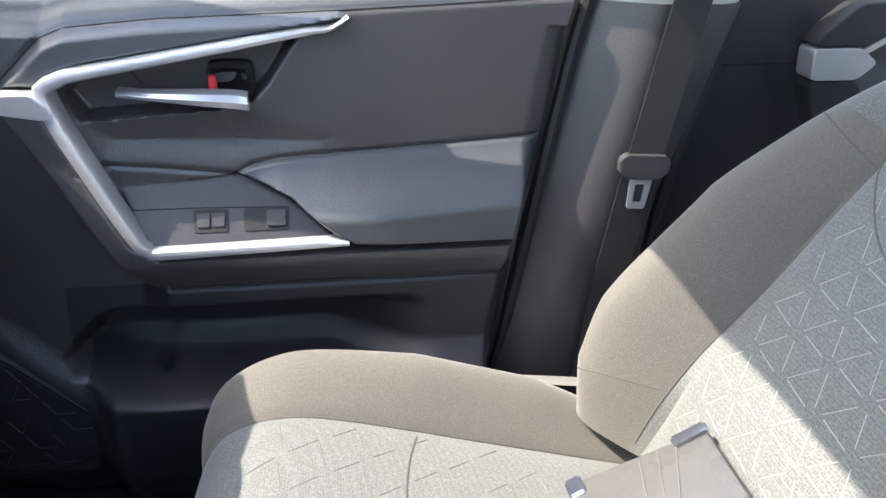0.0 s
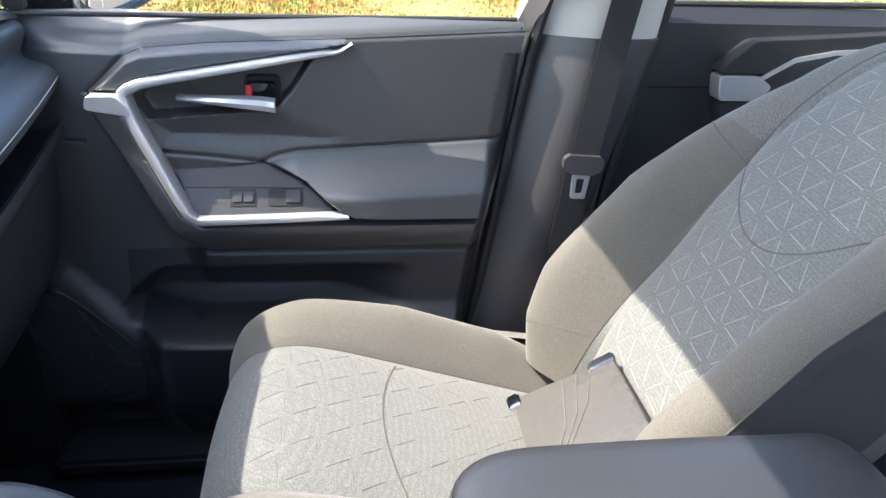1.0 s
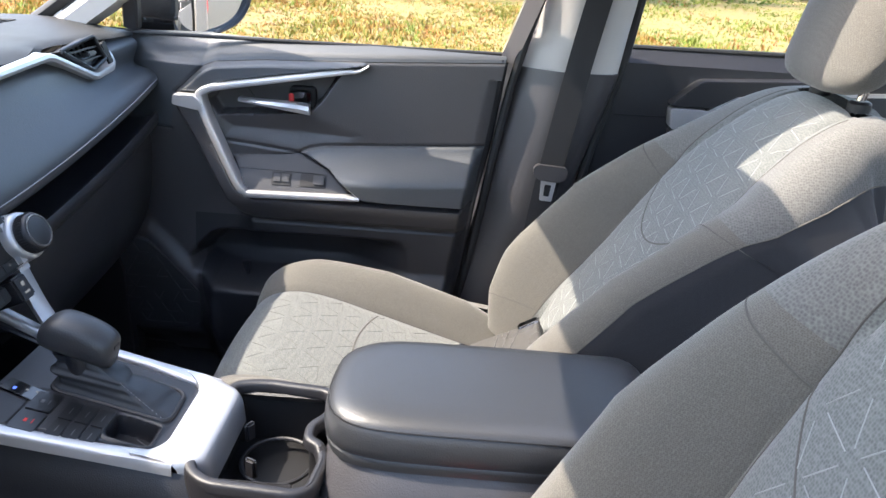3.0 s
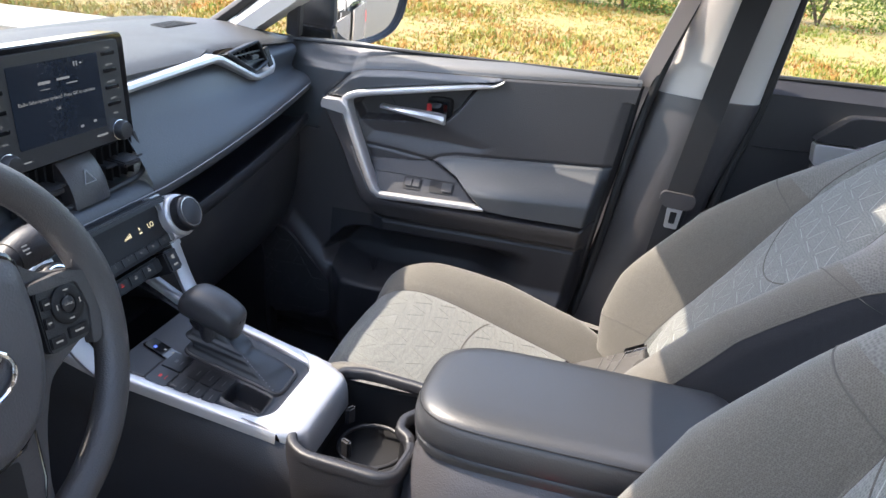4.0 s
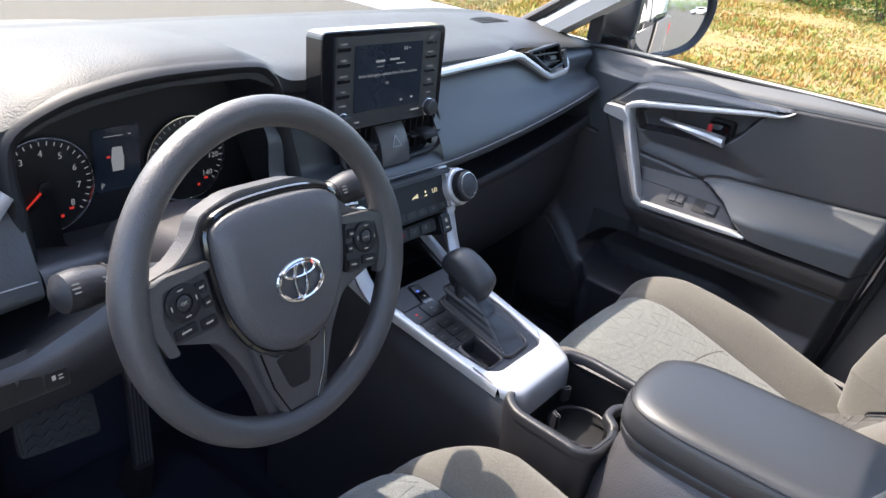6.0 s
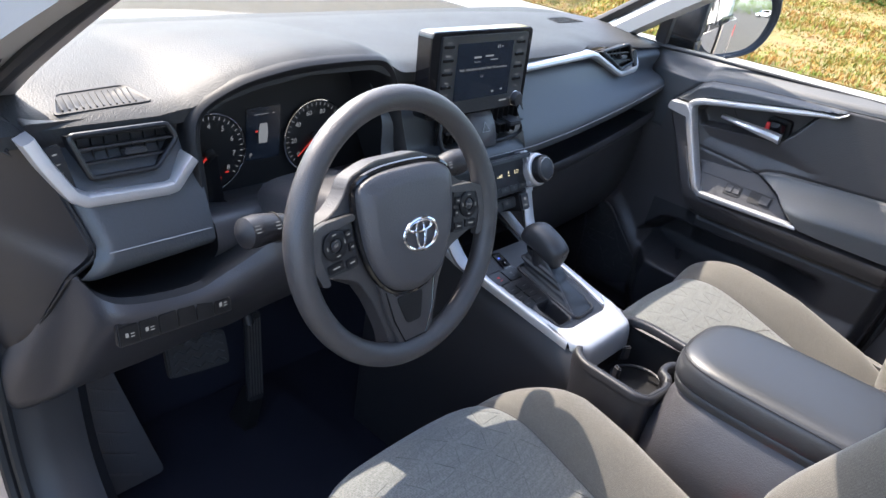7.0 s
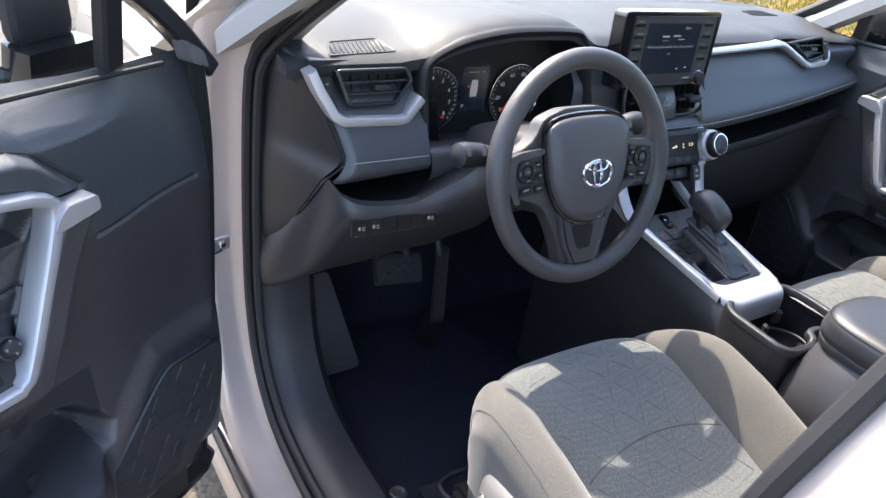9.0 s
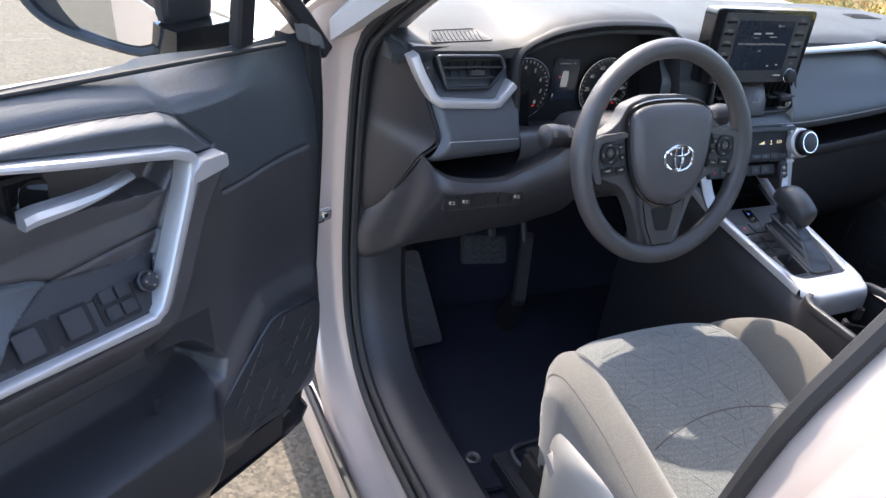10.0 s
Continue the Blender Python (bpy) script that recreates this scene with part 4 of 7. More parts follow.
def build_seat(name, label, seed, turn, lift):
    rng = random.Random(seed)
    seat = thing(name, label, "car seat", "front seats")
    back = Back(turn, lift)
    cush = lambda s, v, off=0.0: cushion_point(s, v, off, lift)
    half = 0.155
    part("cushion_insert", skin(cush, 0, 0.70, -half, half, 60, 27), INSERT, seat, "pale grey patterned cloth")
    part("cushion_front", skin(cush, 0.70, 1, -half, half, 26, 19), INSERT, seat)
    for sg in (-1, 1):
        part("cushion_bolster", skin(cush, 0, 1, sg * half, sg * 0.32, 80, 34), CLOTH, seat, "grey cloth bolster")
        part("cushion_side", skin(cush, 0, 1, sg * 0.32, sg * 0.44, 80, 10), CLOTH, seat)
        part("seam", ribbon(cush, [(s, sg * (half + 0.001)) for s in np.linspace(0, 0.97, 60)], 0.0011, 0.0006), SEAM, seat)
        part("seam", ribbon(cush, [(s, sg * (half + 0.085 + 0.03)) for s in np.linspace(0.05, 0.95, 60)], 0.0010, 0.0006), SEAM, seat)
    tagged(part("embroidery", star_lines(cush, 0.05, 0.68, half, 0.60, rng), THREAD2, seat, "pale embroidered dashes"), kind="stuff")
    part("seam", ribbon(cush, [(at_x(0.012 + lift * 0.5 + 0.032 * (v / half) ** 2) if abs(v) < half else 0, v) for v in np.linspace(-half * 0.99, half * 0.99, 40)], 0.0016, 0.0006), SEAM, seat)
    # backrest
    bh = 0.142
    part("back_insert", skin(back, 0, 0.97, -bh, bh, 70, 27), INSERT, seat, "pale grey patterned cloth")
    tagged(part("embroidery", star_lines(back, 0.10, 0.93, bh - 0.008, 0.66, rng), THREAD, seat, "pale embroidered dashes"), kind="stuff")
    for sg in (-1, 1):
        part("back_bolster", skin(back, 0, 0.66, sg * bh, sg * 0.312, 60, 36), CLOTH, seat, "grey cloth bolster")
        part("back_side", skin(back, 0, 0.66, sg * 0.312, sg * 0.46, 60, 16), SIDE, seat, "charcoal cloth side")
        part("shoulder_panel", skin(back, 0.66, 1, sg * bh, sg * 0.312, 34, 36), WEAVE, seat, "grey mesh cloth shoulder")
        part("shoulder_side", skin(back, 0.66, 1, sg * 0.312, sg * 0.46, 34, 16), SIDE, seat, "charcoal cloth side")
        part("seam", ribbon(back, [(s, sg * (bh + 0.001)) for s in np.linspace(0.02, 0.95, 60)], 0.0011, 0.0006), SEAM, seat)
        part("seam", ribbon(back, [(0.66 - 0.05 * (1 - f), sg * (bh + f * 0.24)) for f in np.linspace(0, 1, 24)], 0.0011, 0.0006), SEAM, seat)
        part("seam", ribbon(back, [(s, sg * 0.312) for s in np.linspace(0.02, 0.98, 60)], 0.0012, 0.0005), SEAM, seat)
        part("seam", ribbon(back, [(0.135 - 0.085 * f, sg * (bh + f * 0.19)) for f in np.linspace(0, 1, 24)], 0.0011, 0.0006), SEAM, seat)
    part("seam", ribbon(back, [(0.50 + 0.12 * (v / bh) ** 2, v) for v in np.linspace(-bh, bh, 30)], 0.0013, 0.0006), SEAM, seat)
    # rear of the backrest and its crown
    rows = []
    for s in np.linspace(0, 1, 30):
        f = [back(s, v) for v in (-0.46, 0.46)]
        m = (f[0] + f[1]) / 2
        rows.append([f[0], f[0] + Vector((0.05, 0.015, -0.01)), m + Vector((0.06, 0, -0.02)), f[1] + Vector((0.05, -0.015, -0.01)), f[1]])
    part("back_shell", grid(rows), CLOTH, seat)
    top = [back(1, v) for v in np.linspace(-0.46, 0.46, 31)]
    rows = [top, [p + Vector((0.025, 0, -0.004)) for p in top], [Vector((max(p.x + 0.05, top[15].x + 0.05), p.y, p.z - 0.05)) for p in top]]
    part("back_crown", grid(rows), WEAVE, seat)
    # head restraint on two posts
    base = top[15] + Vector((0.015, 0, 0))
    rows = []
    for a in np.linspace(-1, 1, 25):
        k = max((1 - abs(a) ** 3.4) ** 0.5 if abs(a) < 1 else 0, 0.06)
        ring = []
        for th in np.linspace(0, 2 * math.pi, 24, endpoint=False):
            c, s_ = math.cos(th), math.sin(th)
            ring.append((base.x - 0.015 + 0.055 * k * math.copysign(abs(c) ** 0.7, c) + 0.03 * s_, 0.130 * a, base.z + 0.108 + 0.098 * (0.5 + 0.5 * k) * math.copysign(abs(s_) ** 0.72, s_)))
        rows.append(ring)
    part("head_restraint", grid(rows, closed_v=True, cap=True), CLOTH, seat)
    for sg in (-1, 1):
        part("restraint_post", tube([base + Vector((-0.02, sg * 0.065, -0.03)), base + Vector((-0.005, sg * 0.065, 0.10))], 0.0065), CHROME, seat, "chrome post")
        part("post_sleeve", moved(lathe([(0.016, 0), (0.016, 0.012), (0.012, 0.016), (0.008, 0.016)], 16), Matrix.Translation(base + Vector((-0.016, sg * 0.065, -0.010)))), HARD, seat)
    # base: plastic side shields, runners and legs
    for sg in (-1, 1):
        rows = []
        for f in np.linspace(0, 1, 26):
            x = -0.062 + 0.50 * f
            zt = float(np.interp(f, [0, 0.05, 0.3, 0.6, 0.8, 1], [0.655, 0.690, 0.700, 0.680, 0.665, 0.70])) + lift * 0.8
            k = math.sin(math.pi * min(1, f * 6 + 0.08) / 2)
            rows.append([(x, sg * 0.235, zt), (x, sg * (0.235 + 0.026 * k), zt - 0.004), (x, sg * (0.235 + 0.040 * k), zt - 0.03), (x + 0.004, sg * (0.235 + 0.044 * k), zt - 0.10), (x + 0.012, sg * (0.235 + 0.034 * k), 0.50), (x + 0.016, sg * 0.235, 0.465)])
        part("side_shield", grid([catmull(r, 22) for r in rows], cap=True), SHIELD, seat, "pale grey plastic side shield")
        part("seat_rail", box(-0.26, 0.35, sg * 0.18 - 0.022, sg * 0.18 + 0.022, 0.385, 0.43, 0.004), HARD, seat)
        part("seat_leg", box(-0.12, 0.30, sg * 0.18 - 0.012, sg * 0.18 + 0.012, 0.425, 0.56, 0.004), HARD, seat)
    part("under_frame", box(-0.14, 0.30, -0.23, 0.23, 0.50, 0.57, 0.01), DEEP, seat)
    return seat


p_seat = build_seat("car_seat", "grey cloth passenger seat with star-stitched insert, sunlit", 4, 0, 0)
p_seat.location = (0, 0.395, 0)
d_seat = build_seat("car_seat", "grey cloth driver seat with star-stitched insert behind the wheel", 11, 13, 0.038)
d_seat.location = (0, -0.395, 0)
# levers of the driver seat
lev = part("height_lever", moved(box(-0.015, 0.015, -0.036, 0.036, 0, 0.016, 0.007, 3), frame_at((0.004, -0.277, 0.660), (0.5, 0, 0.86), (0.86, 0, -0.5))), SHIELD, d_seat, "grey-edged height lever")
part("lever_face", moved(box(-0.011, 0.011, -0.031, 0.031, 0.014, 0.018, 0.002), frame_at((0.004, -0.277, 0.660), (0.5, 0, 0.86), (0.86, 0, -0.5))), HARD, lev)
part("slide_bar", tube(catmull([(-0.17, -0.17, 0.45), (-0.235, -0.17, 0.455), (-0.235, -0.02, 0.455), (-0.235, 0.13, 0.455), (-0.17, 0.13, 0.45)], 30), 0.006), HARD, d_seat)

# ---- dashboard ----
dash = thing("dashboard", "black moulded dashboard with silver strips, vents and screen", "dashboard")
SCR = frame_at((-0.458, -0.001, 1.183), (0, 1, 0), (-0.05, 0, 1))
AC = frame_at((-0.392, 0.0, 0.992), (0, 1, 0), (-0.45, 0, 1))


def dash_skin(ys, prof, n=40, smooth=True):
    """A skin across the car: prof(y) gives (x, z) points from front to rear."""
    line = catmull if smooth else polyline
    return grid([[(x, y, z) for x, z in line(prof(y), n)] for y in ys])


def strip(points, half, out, name, parent, mat=SILVER, label="satin silver strip", n=70):
    """A flat, slightly domed trim strip along points on a face that looks to the rear."""
    way = polyline(points, n)
    rows = []
    for i, p in enumerate(way):
        t = way[min(i + 1, n - 1)] - way[max(i - 1, 0)]
        m = np.array([0, -t[2], t[1]])
        m = m / max(np.linalg.norm(m), 1e-9)
        h = half[0] + (half[1] - half[0]) * i / (n - 1)
        rows.append([p + m * h * a + np.array([b, 0, 0]) for a, b in ((-1, -0.02), (-1, out * 0.4), (-0.8, out * 0.8), (0, out), (0.8, out * 0.8), (1, out * 0.4), (1, -0.02))])
    return part(name, grid(rows, cap=True), mat, parent, label)


def vent(name, origin, right, up, outline, slats, parent):
    """An air vent: dark well, frame, level slats and a pulling tab."""
    m = frame_at(origin, right, up)
    v = part(name, moved(prism(outline, "z", -0.03, -0.022), m), DEEP, parent, "black air vent")
    o = np.array(outline)
    c = o.mean(0)
    ring = [m @ Vector((p[0], p[1], 0.0)) for p in round_poly(outline, 0.006, 4)]
    part("vent_frame", sweep(ring, circle(0.0038, 8), m.to_3x3() @ Vector((0, 0, 1)), True), DARKP, v)
    well = [[m @ Vector((p[0], p[1], z)) for p in outline] for z in (0.0, -0.028)]
    part("vent_well", grid(well, closed_v=True), DEEP, v)
    lo, hi = o[:, 1].min(), o[:, 1].max()
    for k in range(slats):
        y = lo + (hi - lo) * (k + 1) / (slats + 1)
        xs = []
        for a, b in zip(outline, outline[1:] + outline[:1]):
            if (a[1] - y) * (b[1] - y) < 0:
                xs.append(a[0] + (b[0] - a[0]) * (y - a[1]) / (b[1] - a[1]))
        x0, x1 = min(xs), max(xs)
        part("slat", moved(box(x0 + 0.001, x1 - 0.001, y - 0.0015, y + 0.0015, -0.016, -0.002, 0.0008), m), HARD, v)
    for k in range(7):
        x = o[:, 0].min() + (o[:, 0].max() - o[:, 0].min()) * (k + 1) / 8
        part("fin", moved(box(x - 0.0008, x + 0.0008, lo + 0.008, hi - 0.008, -0.026, -0.017, 0.0003), m), DEEP, v)
    part("tab", moved(box(c[0] - 0.014, c[0] + 0.014, (lo + hi) / 2 - 0.004, (lo + hi) / 2 + 0.004, -0.008, 0.008, 0.002), m), HARD, v)
    return v


def bow_z(y):
    return 0.045 * max(0.0, (y - 0.15) / 0.5) ** 1.2


def bow_x(y):
    return 0.030 * max(0.0, (y - 0.15) / 0.55) ** 2


def build_dash():
    def top(y):
        lip = float(np.interp(y, [-0.775, -0.70, -0.59, -0.545, -0.50, -0.45, -0.36, -0.24, -0.205, -0.165, -0.14, 0.5, 0.79], [1.160, 1.168, 1.170, 1.178, 1.200, 1.213, 1.224, 1.223, 1.210, 1.192, 1.188, 1.188, 1.172]))
        h = max(0, lip - 1.188)
        fx = float(np.interp(y, [-0.775, -0.70, -0.56, -0.52, -0.20, -0.15, 0.79], [-0.515, -0.500, -0.490, -0.478, -0.478, -0.497, -0.500]))
        th = float(np.interp(y, [0.38, 0.46], [0.024, 0.004]))
        fx -= float(np.interp(y, [0.40, 0.47, 0.62, 0.68], [0, 0.014, 0.014, 0.006]))
        return [(-1.085, 0.99), (-1.075, 1.12), (-1.05, 1.158), (-0.90, 1.184), (-0.75, 1.194 + h * 0.5), (-0.64, 1.196 + h * 0.8 + min(0, lip - 1.188) * 0.3), (fx - 0.06, lip + 0.008), (fx - 0.018, lip + 0.003), (fx, lip - 0.4 * th), (fx - 0.004, lip - th)]
    part("dash_top", dash_skin(np.linspace(-0.775, 0.79, 110), top), DASH, dash, "grained dark grey dash top")
    # passenger side
    part("dash_pad", dash_skin(np.linspace(0.135, 0.775, 40), lambda y: [(-0.525, 1.172), (-0.500, 1.155), (-0.472 - bow_x(y), 1.115), (-0.437 - bow_x(y), 1.06 + bow_z(y) * 0.7), (-0.424 - bow_x(y), 1.028 + bow_z(y)), (-0.432 - bow_x(y), 1.008 + bow_z(y)), (-0.47 - bow_x(y), 0.998 + bow_z(y))]), SOFT, dash, "soft dark blue-black pad")
    part("stitch_line", sweep([(-0.4232 - bow_x(y), y, 1.028 + bow_z(y)) for y in np.linspace(-0.02, 0.765, 80)], circle(0.0008, 5)), STITCH, dash, "grey stitching")
    part("shelf", dash_skin(np.linspace(0.14, 0.765, 20), lambda y: [(x - bow_x(y), z + bow_z(y)) for x, z in ((-0.46, 0.998), (-0.60, 0.995), (-0.61, 0.95), (-0.50, 0.944), (-0.446, 0.948), (-0.436, 0.960), (-0.428, 0.955), (-0.43, 0.935), (-0.45, 0.918))], 60), HARD, dash, "open shelf above the glove box")
    part("glove_box", dash_skin(np.linspace(0.14, 0.765, 20), lambda y: [(x - bow_x(y), z + bow_z(y) * k) for x, z, k in ((-0.452, 0.918, 1), (-0.450, 0.88, 0.8), (-0.47, 0.78, 0.4), (-0.53, 0.70, 0), (-0.65, 0.66, 0), (-1.03, 0.64, 0))]), LOWER, dash, "dark glove box lid")
    strip([(-0.494, 0.150, 1.164), (-0.494, 0.425, 1.178), (-0.492, 0.440, 1.175), (-0.486, 0.545, 1.129), (-0.486, 0.562, 1.126), (-0.490, 0.628, 1.130), (-0.494, 0.642, 1.138), (-0.500, 0.641, 1.152), (-0.520, 0.612, 1.178)], (0.0065, 0.0070), 0.010, "silver_strip", dash)
    vent("air_vent", (-0.487, 0.552, 1.162), (0, 1, 0), (-0.25, 0, 1), [(-0.080, 0.019), (0.036, 0.030), (0.054, -0.012), (-0.002, -0.024)], 2, dash)
    m = frame_at((-0.489, 0.617, 1.158), (0, 1, 0.2), (-0.25, -0.4, 1))
    bars("print", [(0, 0.012 - 0.008 * k, 0.004, 0.001) for k in range(4)], m @ pose(0, 0, 0.0046), WHITE_INK, part("vent_wheel", plate(m, 0.016, 0.040, 0.004, 0.003), DEEP, dash))
    # screen
    scr = part("screen_housing", moved(prism(round_poly([(-0.136, -0.074), (0.136, -0.074), (0.139, 0.074), (-0.138, 0.074)], 0.012, 6), "z", -0.030, 0.003, 0.004, 3), SCR), GLOSS, dash, "gloss black screen housing")
    part("screen_bezel", plate(SCR @ pose(0.003, -0.002, 0.001), 0.236, 0.136, 0.006, 0.005), HARD, scr, "matt black bezel")
    part("screen_glass", plate(SCR @ pose(0.0, 0.004, 0.0072), 0.152, 0.098, 0.0008, 0.002, 0), SCREEN, scr, "dim blue-grey screen")
    z = SCR @ pose(0, 0, 0.0083)
    words("print", "Radio Subscription updated. Press OK to continue", 0.0064, z @ pose(-0.002, 0.008, 0), WHITE_INK, scr)
    words("print", "OK", 0.006, z @ pose(-0.005, -0.006, 0), WHITE_INK, scr)
    bars("print", [(0.032, 0.044, 0.002, 0.006), (0.037, 0.044, 0.002, 0.006), (0.044, 0.044, 0.004, 0.002), (-0.022, 0.028, 0.020, 0.0035), (0.010, 0.029, 0.022, 0.003), (-0.022, 0.020, 0.016, 0.001), (0.024, 0.022, 0.020, 0.0016), (0.03, -0.036, 0.006, 0.003), (0.055, -0.034, 0.006, 0.003)], z, WHITE_INK, scr)
    for sx, names in ((-1, ("HOME", "MENU", "AUDIO", "MAP", "POWER")), (1, ("SEEK", "TRACK", "PHONE", "APPS", "TUNE"))):
        for k, nm in enumerate(names):
            y = 0.056 - 0.0225 * k
            if k == 4:
                words("print", nm, 0.0042, z @ pose(sx * 0.098, y + 0.002, -0.001), WHITE_INK, scr)
                continue
            b = part("button", plate(SCR @ pose(sx * 0.098, y - 0.007, 0.0068), 0.026, 0.005, 0.0018, 0.001), GLOSS, scr)
            words("print", nm, 0.0048, z @ pose(sx * 0.098, y, -0.001), WHITE_INK, b)
        k = part("knob", moved(lathe([(0.0135, 0), (0.0135, 0.010), (0.0115, 0.014), (0.008, 0.0145)], 32), SCR @ pose(sx * 0.099, -0.056, 0.0068)), HARD, scr, "round knob")
        part("knob_ring", moved(lathe([(0.0142, 0), (0.0142, 0.003), (0.0130, 0.0035)], 32), SCR @ pose(sx * 0.099, -0.056, 0.0068)), CHROME, k)
    bars("print", [(-0.068, -0.060, 0.012, 0.002), (0.066, -0.056, 0.022, 0.003)], z @ pose(0, 0, -0.0008), WHITE_INK, scr)
    # centre: vents with the warning switch between them
    part("centre_pad", dash_skin(np.linspace(-0.205, 0.135, 24), lambda y: [(-0.53, 1.172), (-0.50, 1.13), (-0.485, 1.105), (-0.478, 1.05), (-0.445, 1.042), (-0.427, 1.030), (-0.430, 1.008), (-0.47, 0.998)], 60), SOFT, dash)
    part("vent_surround", sweep([Vector(p) for p in catmull([(-0.464, -0.085, 1.11), (-0.452, -0.087, 1.06), (-0.448, -0.06, 1.048), (-0.448, 0.10, 1.048), (-0.450, 0.148, 1.062), (-0.468, 0.152, 1.11)], 40)], circle(0.004, 8)), HARD, dash)
    for y0, y1 in ((-0.082, -0.012), (0.066, 0.146)):
        v = part("centre_vent", box(-0.475, -0.470, y0, y1, 1.050, 1.108, 0.001), DEEP, dash, "black air vent")
        part("slat", box(-0.473, -0.448, y0, y1, 1.077, 1.081, 0.001), HARD, v)
        part("tab", moved(box(-0.012, 0.020, -0.018, 0.018, -0.004, 0.004, 0.002), pose(-0.455, (y0 + y1) / 2, 1.081, 0, 8, 0)), HARD, v, "dark grey vent tab")
        for k in range(5):
            y = y0 + (y1 - y0) * (k + 0.5) / 5
            part("fin", box(-0.470, -0.460, y - 0.0008, y + 0.0008, 1.052, 1.106, 0.0003), DEEP, v)
    hz = frame_at((-0.452, 0.025, 1.074), (0, 1, 0.0), (-0.45, 0, 1))
    rows = [[hz @ Vector((x, y, 0.010 * math.cos(y / 0.034 * 1.2) - 0.006 + dz)) for x, dz in ((-0.033, -0.02), (-0.033, 0), (-0.029, 0.003), (0.029, 0.003), (0.033, 0), (0.033, -0.02))] for y in np.linspace(-0.034, 0.034, 14)]
    h = part("hazard_switch", grid(rows), PLASTIC, dash, "dark switch with a warning triangle")
    tri = [hz @ Vector((0.012 * math.cos(a), 0.012 * math.sin(a) , 0.0085)) for a in (math.pi / 2, math.pi * 7 / 6, math.pi * 11 / 6)]
    part("print", tube([tri[0], tri[1], tri[2], tri[0]], 0.0010, 5), STITCH, h)
    # climate panel
    ac = part("climate_panel", moved(box(-0.128, 0.118, -0.032, 0.034, -0.08, 0.0, 0.004), AC), DEEP, dash, "black climate panel with lit digits")
    part("panel_hood", moved(box(-0.132, 0.118, 0.030, 0.040, -0.08, 0.012, 0.003), AC), HARD, ac)
    a0 = AC @ pose(0, 0, 0.0006)
    words("digits", "LO", 0.0105, a0 @ pose(0.078, 0.008, 0), AMBER_INK, ac)
    words("digits", "LO", 0.0105, a0 @ pose(-0.040, 0.008, 0), AMBER_INK, ac)
    bars("print", [(0.020 + 0.0026 * k, 0.005 + 0.0005 * k, 0.0018, 0.0016 + 0.001 * k) for k in range(6)] + [(0.054, 0.010, 0.003, 0.004), (0.054, 0.004, 0.006, 0.002)], a0, AMBER_INK, ac)
    for k in range(8):
        b = part("button", plate(AC @ pose(-0.098 + 0.027 * k, -0.021, 0), 0.0255, 0.012, 0.0006, 0.001), DARKP, ac)
        bars("print", [(0, 0, 0.004, 0.001), (0, 0.002, 0.002, 0.001)], AC @ pose(-0.098 + 0.027 * k, -0.021, 0.0009), WHITE_INK, b)
    part("lower_switch_bar", moved(box(-0.120, 0.075, -0.060, -0.038, -0.07, -0.008, 0.003), AC), DEEP, ac)
    for k in range(6):
        b = part("button", plate(AC @ pose(-0.10 + 0.029 * k, -0.049, -0.008), 0.026, 0.016, 0.001, 0.002), DARKP, ac)
        bars("print", [(0, 0, 0.006, 0.0014), (0, 0.003, 0.003, 0.0014)], AC @ pose(-0.10 + 0.029 * k, -0.049, -0.0068), WHITE_INK if k % 3 else RED_INK, b)
    u = part("usb_port", moved(box(0.078, 0.106, -0.070, -0.036, -0.06, 0.0, 0.003), AC), HARD, ac, "black usb port")
    bars("print", [(0.092, -0.048, 0.006, 0.006), (0.092, -0.060, 0.010, 0.003)], AC @ pose(0, 0, 0.0005), WHITE_INK, u)
    for s in (-1, 1):
        y = 0.125 * s
        bz = part("knob_bezel", moved(box(-0.024, 0.022, -0.038, 0.042, -0.06, 0.008, 0.012, 3), AC @ pose(y - 0.008 * s, 0, 0)), SILVER, ac, "satin silver bezel")
        part("bezel_ring", moved(lathe([(0.036, -0.05), (0.0345, -0.01), (0.0325, 0.010), (0.0310, 0.014), (0.0285, 0.0155), (0.026, 0.0155)], 48), AC @ pose(y * 1.06, 0.002, 0.0)), SILVER, bz, "satin silver collar")
        kn = part("knob", moved(lathe([(0.026, 0.008), (0.0262, 0.010), (0.0255, 0.024), (0.024, 0.027), (0.022, 0.028)], 40), AC @ pose(y * 1.06, 0.002, 0.005)), HARD, bz, "knurled temperature knob")
        part("knob_ring", moved(lathe([(0.0225, 0.0262), (0.0225, 0.0285), (0.0205, 0.0285), (0.0205, 0.0262)], 40), AC @ pose(y * 1.06, 0.002, 0.005)), CHROME, kn)
        for k in range(44):
            an = 2 * math.pi * k / 44
            part("rib", moved(box(0.0256, 0.0272, -0.0009, 0.0009, 0.011, 0.023, 0.0003), AC @ pose(y * 1.06, 0.002, 0.005) @ Matrix.Rotation(an, 4, "Z")), HARD, kn)
    # driver side: vent, pad, cubby, switch row
    pad = catmull([(-0.53, 1.160), (-0.495, 1.120), (-0.468, 1.085), (-0.446, 1.045), (-0.435, 1.022), (-0.431, 1.005), (-0.440, 0.986), (-0.475, 0.976), (-0.56, 0.985)], 50)
    def pad_left(z):
        return float(np.interp(z, [0.95, 0.985, 1.005, 1.025, 1.085, 1.15], [-0.725, -0.722, -0.708, -0.700, -0.715, -0.740]))
